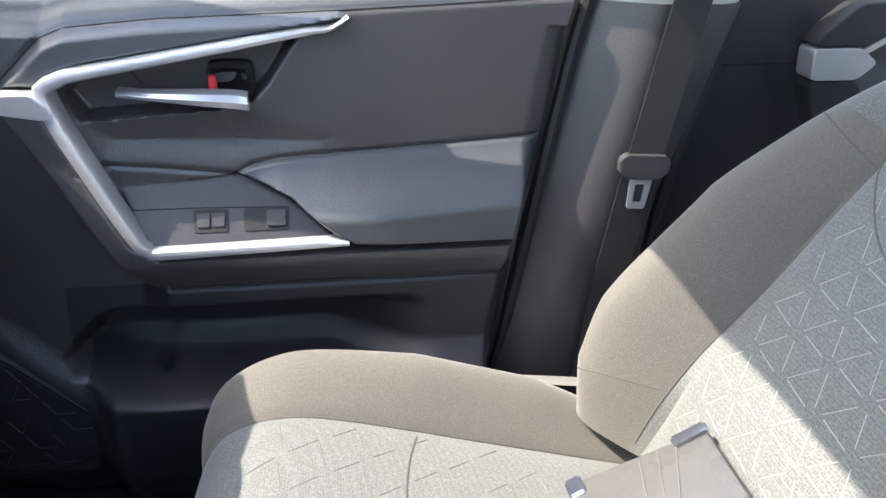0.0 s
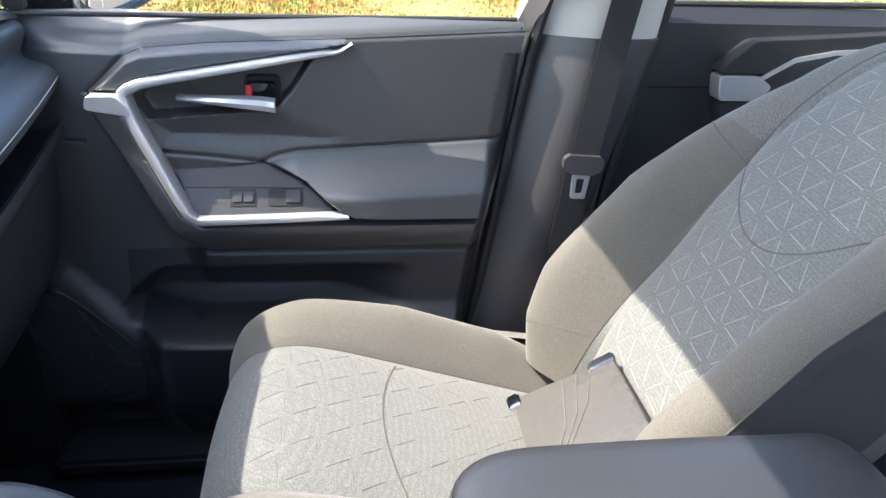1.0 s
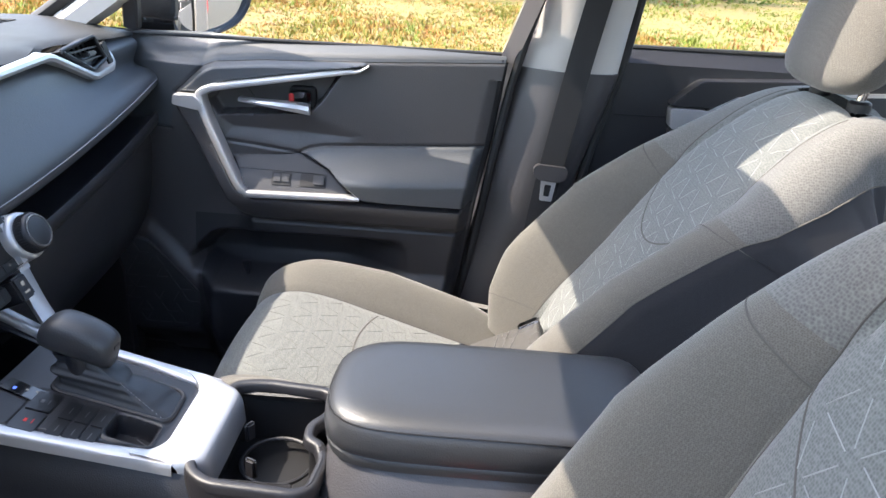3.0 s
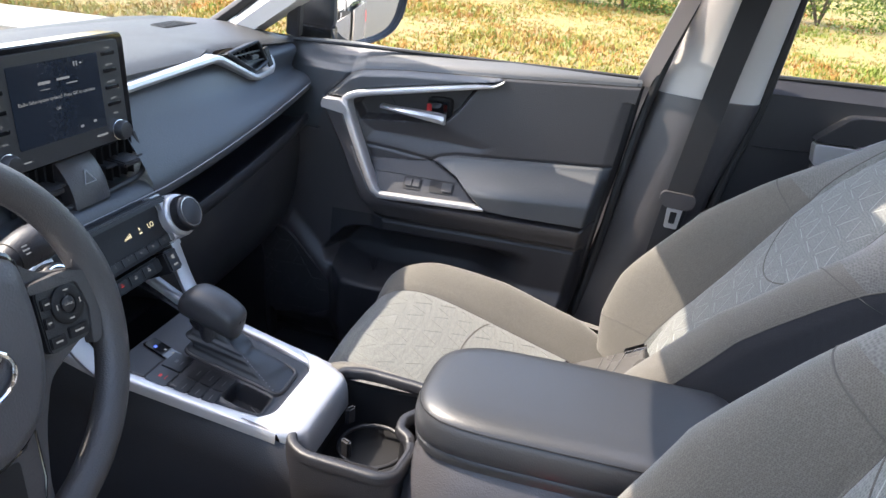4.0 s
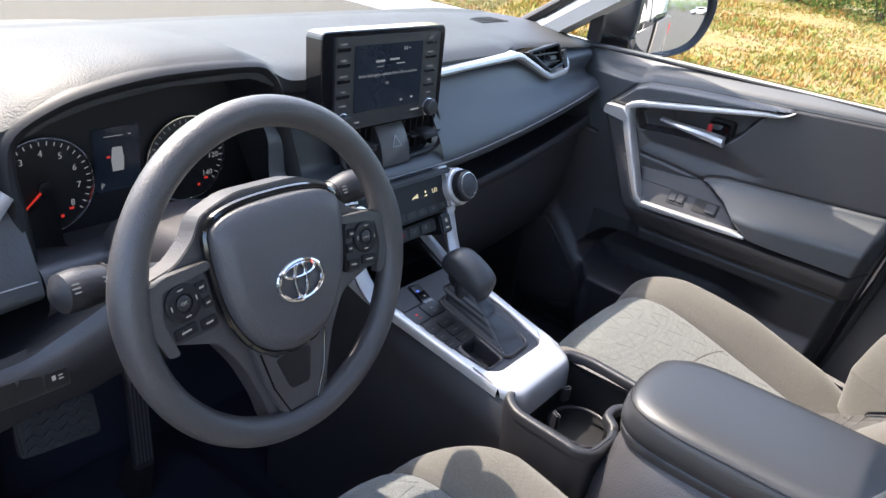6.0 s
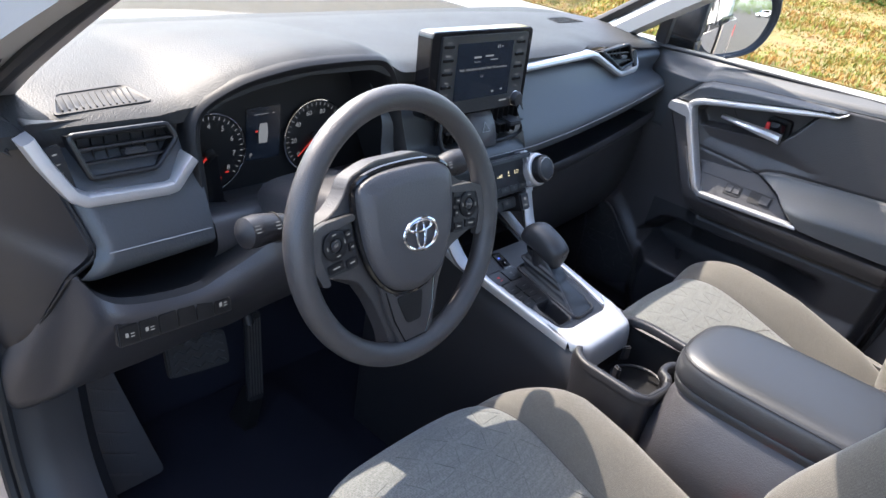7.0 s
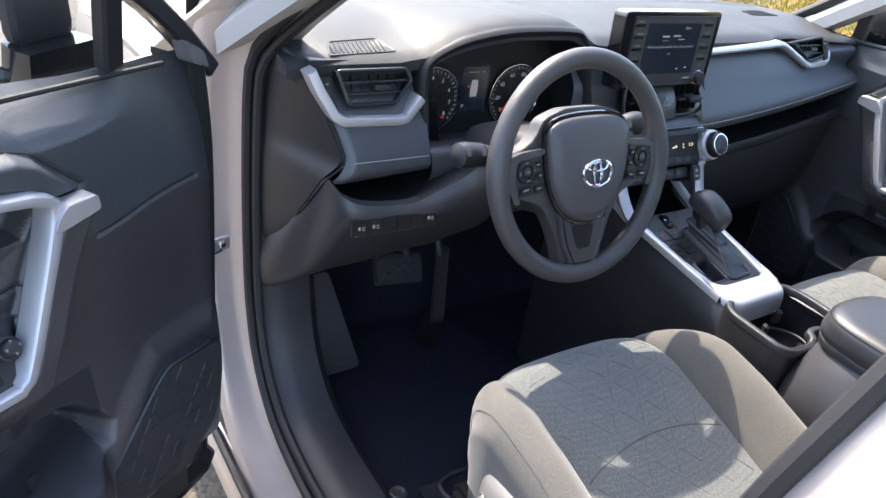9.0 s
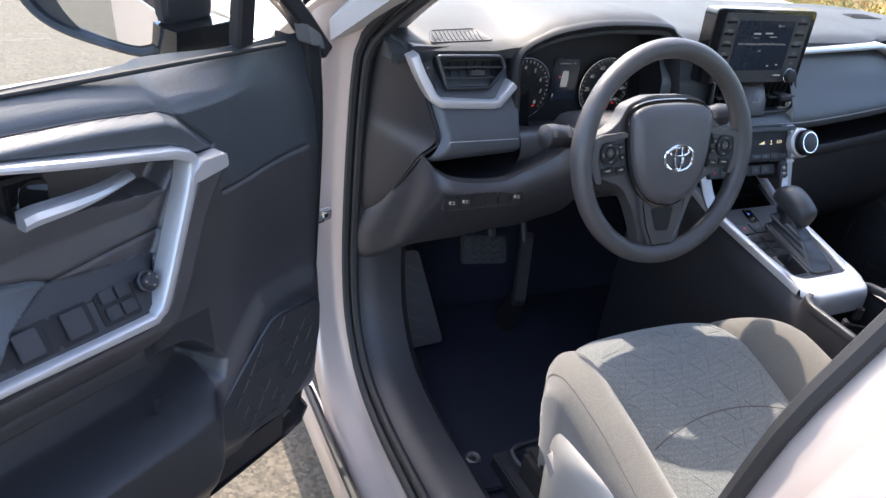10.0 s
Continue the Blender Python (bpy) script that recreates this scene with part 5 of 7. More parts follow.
    part("driver_pad", grid([[(x - 0.012 * (1 - min(1, f / 0.12)) ** 2, pad_left(z) * (1 - f) - 0.548 * f, z + 0.010 * f * float(step(np.array(1.01 - z), 0, 0.02))) for x, z in pad] for f in np.linspace(0, 1, 30)]), SOFT, dash, "soft dark pad")
    part("stitch_line", sweep([(-0.4338, y, 1.0225) for y in np.linspace(-0.690, -0.552, 20)], circle(0.0008, 5)), STITCH, dash, "grey stitching")
    strip([(-0.482, -0.752, 1.160), (-0.475, -0.738, 1.130), (-0.466, -0.715, 1.092), (-0.464, -0.700, 1.083), (-0.464, -0.60, 1.078), (-0.464, -0.588, 1.080), (-0.470, -0.558, 1.112)], (0.0085, 0.0075), 0.010, "silver_strip", dash)
    vent("air_vent", (-0.479, -0.640, 1.130), (0, 1, 0), (-0.25, 0, 1), [(-0.066, 0.027), (0.056, 0.027), (0.066, 0.008), (0.034, -0.026), (-0.048, -0.026)], 2, dash)
    part("vent_surround", prism(round_poly([(-0.745, 1.168), (-0.55, 1.166), (-0.555, 1.12), (-0.585, 1.085), (-0.70, 1.085), (-0.725, 1.12)], 0.006), "x", -0.535, -0.508, 0.003), HARD, dash)
    m = frame_at((-0.478, -0.722, 1.122), (0.0, 1, 0.2), (-0.25, -0.4, 1))
    w = part("vent_wheel", plate(m, 0.018, 0.056, 0.006, 0.003), DEEP, dash)
    bars("print", [(0, 0.018, 0.005, 0.002), (0, 0.006, 0.004, 0.001), (0, -0.004, 0.004, 0.001), (0, -0.016, 0.006, 0.004)], m @ pose(0, 0, 0.0066), WHITE_INK, w)
    # end cap of the dash: from the rubber strip to the curved joint
    seam = catmull([(-0.590, -0.772, 1.186), (-0.555, -0.758, 1.172), (-0.506, -0.742, 1.150), (-0.475, -0.719, 1.085), (-0.449, -0.703, 1.030), (-0.447, -0.706, 1.012), (-0.462, -0.726, 0.985), (-0.500, -0.742, 0.925), (-0.555, -0.755, 0.855), (-0.625, -0.768, 0.800)], 60)
    rows = []
    for x, y, z in seam:
        o = Vector((-0.645, -0.782, z))
        q = Vector((x, y, z))
        rows.append([o, o.lerp(q, 0.5) + Vector((0.001, -0.002, 0)), o.lerp(q, 0.9) + Vector((0.001, -0.002, 0)), q + Vector((-0.001, -0.001, 0)), q + Vector((-0.006, 0.006, 0))])
    e = part("dash_end_cap", grid([catmull([tuple(v) for v in r], 14) for r in rows]), HARD, dash, "black end cap of the dash")
    part("joint", sweep([tuple(p) for p in seam], circle(0.0022, 6)), DEEP, e)
    va = [Vector((-0.550, -0.776, 1.165)), Vector((-0.534, -0.764, 1.158)), Vector((-0.510, -0.760, 1.132)), Vector((-0.551, -0.775, 1.139))]
    bm = bmesh.new()
    lo, hi = [bm.verts.new(v + Vector((-0.008, 0, 0))) for v in va], [bm.verts.new(v + Vector((0.003, 0, 0))) for v in va]
    bm.faces.new(lo)
    bm.faces.new(hi)
    for i in range(4):
        bm.faces.new((lo[i], lo[i - 1], hi[i - 1], hi[i]))
    g = part("side_vent", finish(bm, False), DEEP, e, "small demister vent")
    for k in range(6):
        f = (k + 0.5) / 6
        part("slat", tube([va[0].lerp(va[3], f) + Vector((0.004, 0, 0)), va[1].lerp(va[2], f) + Vector((0.004, 0, 0))], 0.0008, 6), HARD, g)
    # knee panel: wraps from the rubber strip round a soft ridge to the column
    secs = [[(-0.628, -0.770, 0.800), (-0.636, -0.784, 0.760), (-0.642, -0.792, 0.705), (-0.646, -0.796, 0.676), (-0.655, -0.79, 0.668)],
            [(-0.545, -0.756, 0.868), (-0.556, -0.764, 0.828), (-0.580, -0.770, 0.762), (-0.604, -0.762, 0.704), (-0.66, -0.697, 0.700)],
            [(-0.469, -0.730, 0.981), (-0.480, -0.732, 0.913), (-0.520, -0.738, 0.810), (-0.562, -0.736, 0.736), (-0.64, -0.672, 0.735)],
            [(-0.420, -0.711, 0.972), (-0.416, -0.716, 0.945), (-0.448, -0.721, 0.882), (-0.535, -0.718, 0.761), (-0.62, -0.670, 0.760)],
            [(-0.406, -0.688, 0.963), (-0.398, -0.694, 0.944), (-0.424, -0.691, 0.900), (-0.522, -0.683, 0.775), (-0.60, -0.653, 0.778)],
            [(-0.402, -0.641, 0.956), (-0.394, -0.641, 0.939), (-0.412, -0.631, 0.904), (-0.515, -0.610, 0.783), (-0.58, -0.601, 0.790)],
            [(-0.398, -0.593, 0.957), (-0.388, -0.582, 0.945), (-0.404, -0.568, 0.910), (-0.512, -0.527, 0.795), (-0.57, -0.543, 0.805)],
            [(-0.396, -0.561, 0.969), (-0.384, -0.549, 0.954), (-0.400, -0.529, 0.914), (-0.505, -0.480, 0.800), (-0.56, -0.488, 0.815)],
            [(-0.385, -0.505, 1.000), (-0.370, -0.495, 0.975), (-0.398, -0.470, 0.912), (-0.505, -0.440, 0.810), (-0.56, -0.44, 0.830)],
            [(-0.370, -0.485, 1.030), (-0.355, -0.470, 0.990), (-0.398, -0.430, 0.905), (-0.505, -0.400, 0.820), (-0.56, -0.40, 0.840)]]
    secs = [catmull(c, 32) for c in secs]
    rows = [catmull([tuple(c[j]) for c in secs], 70) for j in range(32)]
    part("knee_panel", grid(rows), KNEE, dash, "black knee panel with a soft ridge")
    edge = rows[0]
    part("cubby", grid([[p, p + Vector((-0.012, 0, 0.004)), p + Vector((-0.03, 0, -0.004)), p + Vector((-0.14, 0, -0.012)), p + Vector((-0.16, 0, 0.05))] for p in (Vector(q) for q in edge[16:])]), DEEP, dash, "open cubby above the switches")
    part("column_side", prism(round_poly([(-0.50, 1.02), (-0.375, 1.00), (-0.40, 0.90), (-0.50, 0.88)], 0.02), "y", -0.47, -0.25, 0.012, 3), PLASTIC, dash)
    part("switch_bezel", moved(box(-0.076, 0.078, -0.017, 0.017, -0.01, 0.0035, 0.002), SWI), HARD, dash)
    for k in range(6):
        b = part("switch", plate(SWI @ pose(-0.0625 + 0.0252 * k, 0, 0.0036), 0.0235, 0.026, 0.0022, 0.002), DEEP, dash, "small black switch")
        if k in (0, 1, 5):
            bars("print", [(-0.003, 0, 0.004, 0.006), (0.004, 0.001, 0.005, 0.0015), (0.004, -0.003, 0.005, 0.0015)], SWI @ pose(-0.0625 + 0.0252 * k, 0, 0.0060), WHITE_INK, b)
    # defroster grilles on the top
    def top_at(x, y):
        q = catmull(top(y), 80)
        k = int(q[:, 0].argmax())
        return float(np.interp(x, q[:k, 0], q[:k, 1]))
    for y0, y1, x0 in ((-0.705, -0.585, -0.54), (0.585, 0.70, -0.72)):
        def lid(x, y, dz):
            return Vector((x, y, top_at(x, y) + dz))
        rim_ = round_poly([(x0 + 0.022, y0), (x0 + 0.020, y1), (x0 - 0.035, y1 - 0.01), (x0 - 0.030, y0 + 0.02)], 0.008, 5)
        # flat lid and slats near black: the shade of deep slots, put into colour
        g = part("dash_grille", grid([[lid(x0 + (x - x0) * k - (1 - k) * 0.005, (y0 + y1) / 2 + (y - (y0 + y1) / 2) * k, dz) for x, y in rim_] for k, dz in ((1.04, -0.004), (1.03, 0.0018), (0.97, 0.0018), (0.94, 0.0004), (0.05, 0.0004))], closed_v=True, cap=True), DEEP, dash, "slotted black vent grille")
        for k in range(12):
            y = y0 + 0.016 + (y1 - y0 - 0.03) * k / 11
            part("slat", sweep([lid(x0 - 0.026, y + 0.004, 0.0012), lid(x0 - 0.005, y, 0.0012), lid(x0 + 0.015, y - 0.004, 0.0012)], [(-0.0010, -0.001), (0.0010, -0.001), (0.0010, 0.0006), (-0.0010, 0.0006)]), DEEP, g)
    part("windshield_grille", box(-0.985, -0.955, -0.45, 0.30, 1.13, 1.148, 0.003), DEEP, dash)


def build_cluster():
    cl = thing("instrument_cluster", "round dials behind a hooded black binnacle", "instrument cluster")
    # hood lip: rises from the driver's left, level, falls to the right
    lip = catmull([(-0.452, -0.549, 1.000), (-0.462, -0.552, 1.075), (-0.474, -0.553, 1.135), (-0.480, -0.540, 1.168), (-0.478, -0.495, 1.194), (-0.478, -0.44, 1.208), (-0.478, -0.36, 1.217), (-0.478, -0.24, 1.216), (-0.480, -0.205, 1.203), (-0.482, -0.183, 1.170), (-0.476, -0.166, 1.10), (-0.462, -0.158, 1.045), (-0.45, -0.155, 1.01)], 80)
    rows = []
    for p in lip:
        p = Vector(p)
        out = Vector((0, p.y + 0.36, (p.z - 1.08) * 1.3)).normalized()
        rows.append([p + Vector((-0.05, 0, 0)) + out * 0.006, p + Vector((-0.012, 0, 0)) + out * 0.006, p + Vector((0.002, 0, 0)), p + Vector((-0.002, 0, 0)) - out * 0.010, p + Vector((-0.02, 0, 0)) - out * 0.018, p + Vector((-0.09, 0, 0)) - out * 0.034])
    part("hood", grid([catmull(r, 24) for r in rows]), DEEP, cl, "dark hood round the dials")
    part("back_plate", prism(round_poly([(-0.545, 0.985), (-0.16, 0.985), (-0.17, 1.12), (-0.22, 1.19), (-0.46, 1.18), (-0.54, 1.12)], 0.03), "x", -0.58, -0.564, 0.003), DEEP, cl)
    part("lower_lip", dash_skin(np.linspace(-0.545, -0.16, 16), lambda y: [(-0.575, 1.002), (-0.52, 1.012), (-0.47, 1.030), (-0.44, 1.025), (-0.43, 0.99), (-0.45, 0.96)]), PLASTIC, cl)
    for side, cy in ((-1, -0.480), (1, -0.285)):
        m = frame_at((-0.562, cy, 1.072), (0, 1, 0), (0, 0, 1))
        d = part("dial", moved(lathe([(0.060, 0), (0.060, 0.002), (0.0585, 0.0025)], 48), m), DEEP, cl, "round black dial with white numerals")
        path = [m @ Vector((0.061 * math.cos(a), 0.061 * math.sin(a), 0.003)) for a in np.linspace(0, 2 * math.pi, 60, endpoint=False)]
        part("dial_ring", sweep(path, circle(0.0016, 6), (1, 0, 0), True), CHROME, d, "bright ring")
        labels = ("0", "20", "40", "60", "80", "100", "120", "140") if side > 0 else ("0", "1", "2", "3", "4", "5", "6", "7", "8")
        f = m @ pose(0, 0, 0.0032)
        for k, t in enumerate(labels):
            an = radians(222 - 262 * k / (len(labels) - 1))
            words("print", t, 0.0115, f @ pose(0.042 * math.cos(an), 0.042 * math.sin(an), 0), WHITE_INK, d)
        for k in range(29):
            part("tick", moved(box(0.052, 0.057, -0.0006, 0.0006, 0, 0.0003, 0), f @ Matrix.Rotation(radians(222 - 262 * k / 28), 4, "Z")), WHITE_INK, d)
        an = radians(222)
        part("needle", moved(prism([(0.0, -0.0016), (0.046, -0.0005), (0.046, 0.0005), (0.0, 0.0016)], "z", 0.002, 0.0032), f @ Matrix.Rotation(an, 4, "Z")), RED_INK, d, "red needle")
        part("needle_hub", moved(lathe([(0.008, 0), (0.008, 0.004), (0.006, 0.005)], 20), f), DEEP, d)
        bars("print", [(0.030, -0.034, 0.006, 0.003), (0.018, -0.042, 0.004, 0.004)], f, RED_INK, d)
    f = frame_at((-0.5622, -0.385, 1.090), (0, 1, 0), (0, 0, 1))
    di = part("display", plate(f, 0.062, 0.085, 0.001, 0.003, 0), SCREEN, cl, "small dim display")
    car_sign = [(-0.0075, -0.016), (0.0075, -0.016), (0.0085, 0.0), (0.0065, 0.016), (-0.0065, 0.016), (-0.0085, 0.0)]
    part("print", moved(prism(car_sign, "z", 0, 0.0005), f @ pose(0, 0, 0.0012)), WHITE_INK, di, "small white car outline")
    bars("print", [(-0.012, 0.004, 0.005, 0.003)], f @ pose(0, 0, 0.0013), RED_INK, di)
    bars("print", [(-0.004, 0.031, 0.026, 0.001), (0.018, 0.031, 0.004, 0.002)], f @ pose(0, 0, 0.0013), WHITE_INK, di)
    words("print", "P", 0.010, f @ pose(-0.022, -0.034, 0.0013), WHITE_INK, di)


SWI = frame_at((-0.396, -0.628, 0.928), (0.06, 1, 0.04), (-0.12, 0, 1))
build_dash()
build_cluster()

# ---- steering wheel ----
TILT_W = 16
WHEEL = frame_at((-0.234, -0.392, 1.066), (0, 1, 0), (-math.sin(radians(TILT_W)), 0, math.cos(radians(TILT_W))))
wheel = thing("steering_wheel", "black three-spoke steering wheel with silver emblem", "steering wheel")


def build_wheel():
    up = WHEEL.to_3x3() @ Vector((0, 0, 1))
    ang = np.linspace(0, 2 * math.pi, 96, endpoint=False)
    path = [WHEEL @ Vector((0.169 * math.cos(a), 0.169 * math.sin(a), 0)) for a in ang]
    fat = [1 + 0.10 * math.exp(-((math.sin(a) - 0.12) / 0.25) ** 2) for a in ang]
    part("rim", sweep(path, circle(0.0162, 16), up, True, True, fat), RIM, wheel, "grained black rim")
    hub = [(-0.083, 0.052), (-0.074, 0.073), (-0.035, 0.083), (0.035, 0.083), (0.074, 0.073), (0.083, 0.052), (0.074, -0.018), (0.045, -0.066), (0.0, -0.082), (-0.045, -0.066), (-0.074, -0.018)]
    hub = catmull(hub, 64, True)
    def shield(k, z):
        return [WHEEL @ Vector((p[0] * k, p[1] * k - 0.002 * (1 - k), z)) for p in hub]
    part("airbag_cover", grid([shield(k, z) for k, z in ((1.0, -0.03), (1.0, 0.008), (0.985, 0.014), (0.95, 0.018), (0.84, 0.024), (0.80, 0.0255), (0.76, 0.026), (0.4, 0.0285), (0.05, 0.029))], closed_v=True, cap=True), COVER, wheel, "grained black airbag cover")
    part("hub_gap", sweep([WHEEL @ Vector((p[0] * 1.025, p[1] * 1.025, 0.004)) for p in hub], circle(0.0045, 8), up, True), GLOSS, wheel, "gloss black groove round the cover")
    # body of the spokes
    outer = [(-0.165, 0.030), (-0.115, 0.042), (-0.092, 0.062), (-0.082, 0.082), (-0.04, 0.096), (0.04, 0.096), (0.082, 0.082), (0.092, 0.062), (0.115, 0.042), (0.165, 0.030), (0.165, -0.022), (0.125, -0.034), (0.085, -0.048), (0.062, -0.085), (0.045, -0.130), (0.040, -0.162), (-0.040, -0.162), (-0.045, -0.130), (-0.062, -0.085), (-0.085, -0.048), (-0.125, -0.034), (-0.165, -0.022)]
    part("spoke_body", moved(prism(round_poly(outer, 0.012, 4), "z", -0.030, -0.002, 0.008, 3), WHEEL), RIM, wheel, "dark spoke body")
    for s in (-1, 1):
        m = WHEEL @ pose(s * 0.118, 0.003, -0.002) @ Matrix.Rotation(radians(-8 * s), 4, "Z")
        pad = part("switch_pad", moved(prism(round_poly([(-0.030, 0.026), (0.022 * 1, 0.026), (0.030, 0.0), (0.022, -0.030), (-0.028, -0.034)] if s > 0 else [(0.030, 0.026), (-0.022, 0.026), (-0.030, 0.0), (-0.022, -0.030), (0.028, -0.034)], 0.006, 4), "z", 0, 0.009, 0.002), m), HARD, wheel, "black switch pad")
        part("pad_edge", sweep([m @ Vector((q[0], q[1], 0.008)) for q in round_poly([(-0.034 * s, 0.029), (0.024 * s, 0.030), (0.034 * s, 0.0), (0.026 * s, -0.033)], 0.006, 4)][2:-2], circle(0.0012, 6), up), SILVER, pad, "thin silver edge")
        part("pad_plate", moved(prism(round_poly([(-0.036 * s, 0.033), (0.010 * s, 0.036), (0.036 * s, 0.030), (0.044 * s, 0.004), (0.032 * s, -0.038), (0.020 * s, -0.040), (0.026 * s, -0.004), (0.018 * s, 0.024), (-0.036 * s, 0.024)], 0.004, 3), "z", 0, 0.0105, 0.0015), m), RIM, pad, "dark grey plate round the switches")
        rg = part("button_ring", moved(lathe([(0.0185, 0), (0.0185, 0.0025), (0.017, 0.0032), (0.0095, 0.0028), (0.009, 0.001)], 32), m @ pose(0.002 * s, 0.006, 0.009)), DEEP, pad)
        part("button", moved(lathe([(0.0075, 0), (0.0075, 0.003), (0.006, 0.0036)], 24), m @ pose(0.002 * s, 0.006, 0.009)), HARD, pad)
        f = m @ pose(0.002 * s, 0.006, 0.0124)
        bars("print", [(0, 0.0135, 0.006, 0.0014), (0, -0.0135, 0.006, 0.0014), (0.0135, 0, 0.0014, 0.005), (-0.0135, 0, 0.0014, 0.005)], f, WHITE_INK, rg)
        words("print", "OK" if s < 0 else "CANCEL", 0.005 if s < 0 else 0.0028, f @ pose(0, 0, 0.0004), WHITE_INK, rg)
        for dx, dy, w in ((-0.020 * s, 0.012, 0.012), (-0.022 * s, -0.005, 0.010), (0.008 * s, -0.021, 0.024), (-0.017 * s, -0.024, 0.018)):
            b = part("button", plate(m @ pose(dx, dy, 0.009), w, 0.011, 0.0018, 0.002), DEEP, pad)
            bars("print", [(0, 0, w * 0.45, 0.0018)], m @ pose(dx, dy, 0.0111), WHITE_INK, b)
    # lower spoke: open satin bracket
    low = part("lower_spoke", moved(prism(round_poly([(-0.058, -0.052), (-0.030, -0.085), (0.030, -0.085), (0.058, -0.052), (0.046, -0.110), (0.026, -0.158), (-0.026, -0.158), (-0.046, -0.110)], 0.005, 3), "z", -0.004, 0.005, 0.002), WHEEL), PLASTIC, wheel, "dark lower spoke")
    # dark plate laid on the spoke stands in for the shade of an opening
    part("spoke_hollow", moved(prism(round_poly([(-0.028, -0.088), (0.020, -0.088), (0.012, -0.128), (-0.014, -0.128)], 0.006, 4), "z", 0.0045, 0.0062), WHEEL), DEEP, low)
    part("spoke_line", sweep([WHEEL @ Vector(p) for p in ((0.044, -0.075, 0.0056), (0.036, -0.118, 0.0056), (0.020, -0.152, 0.0056), (-0.020, -0.152, 0.0056), (-0.036, -0.118, 0.0056), (-0.046, -0.075, 0.0056))], circle(0.0011, 6), up), GLOSS, low)
    # emblem: an oval ring, plain crossed ovals inside
    e = WHEEL @ pose(0, -0.003, 0.0295)
    def oval(a, b, dy, r):
        return sweep([e @ Vector((a * math.cos(t), b * math.sin(t) + dy, 0.002)) for t in np.linspace(0, 2 * math.pi, 48, endpoint=False)], circle(r, 8), up, True)
    em = part("emblem", oval(0.0290, 0.0205, 0, 0.0026), CHROME, wheel, "chrome oval emblem")
    part("emblem_oval", oval(0.0205, 0.0068, 0.0105, 0.0020), CHROME, em)
    part("emblem_oval", oval(0.0078, 0.0185, 0.0, 0.0020), CHROME, em)
    # column shroud and stalks
    part("column_shroud", sweep([WHEEL @ Vector((0, -0.01, z)) for z in (-0.22, -0.14, -0.06, -0.028)], [(p[0], p[1]) for p in catmull([(-0.075, 0.03), (-0.055, 0.065), (0.055, 0.065), (0.075, 0.03), (0.07, -0.05), (0.0, -0.075), (-0.07, -0.05)], 32, True)], (0, 0, 1)), PLASTIC, wheel, "black column shroud")
    for s, tip in ((-1, (-0.205, 0.030)), (1, (0.195, 0.052))):
        way = catmull([WHEEL @ Vector((s * 0.06, 0.012, -0.075)), WHEEL @ Vector((s * 0.11, tip[1] * 0.7, -0.072)), WHEEL @ Vector((s * 0.16, tip[1], -0.066)), WHEEL @ Vector((tip[0], tip[1] + 0.003, -0.06))], 20)
        st = part("stalk", tube([tuple(p) for p in way], 0.0178, 16, scales=list(np.interp(np.linspace(0, 1, 20), [0, 0.4, 0.85, 0.96, 1], [0.55, 0.8, 1.15, 1.05, 0.4]))), HARD, wheel, "black control stalk")
        for k in (9, 12, 15):
            p = Vector(way[k])
            part("ring", sweep([p + (WHEEL.to_3x3() @ Vector((0, 0.0190 * math.cos(a), 0.0190 * math.sin(a)))) for a in np.linspace(0, 2 * math.pi, 24, endpoint=False)], circle(0.0008, 5), (0, 1, 0), True), DEEP, st)
        for k in (10, 13, 17):
            p = Vector(way[k]) + WHEEL.to_3x3() @ Vector((0, 0.006, 0.0200))
            bars("print", [(0, 0.004, 0.007, 0.0016), (0, 0, 0.008, 0.0016), (0, -0.004, 0.006, 0.0016)], frame_at(p, WHEEL.to_3x3() @ Vector((1, 0, 0)), WHEEL.to_3x3() @ Vector((0, 1, -0.3))), WHITE_INK, st)


build_wheel()

# ---- centre console ----
console = thing("centre_console", "black centre console with silver frame, shifter and cup holders", "console")


def deck(x):
    """Height of the sloping console deck."""
    return float(np.interp(x, [-0.46, -0.36, -0.10, 0.05], [0.915, 0.872, 0.818, 0.818]))


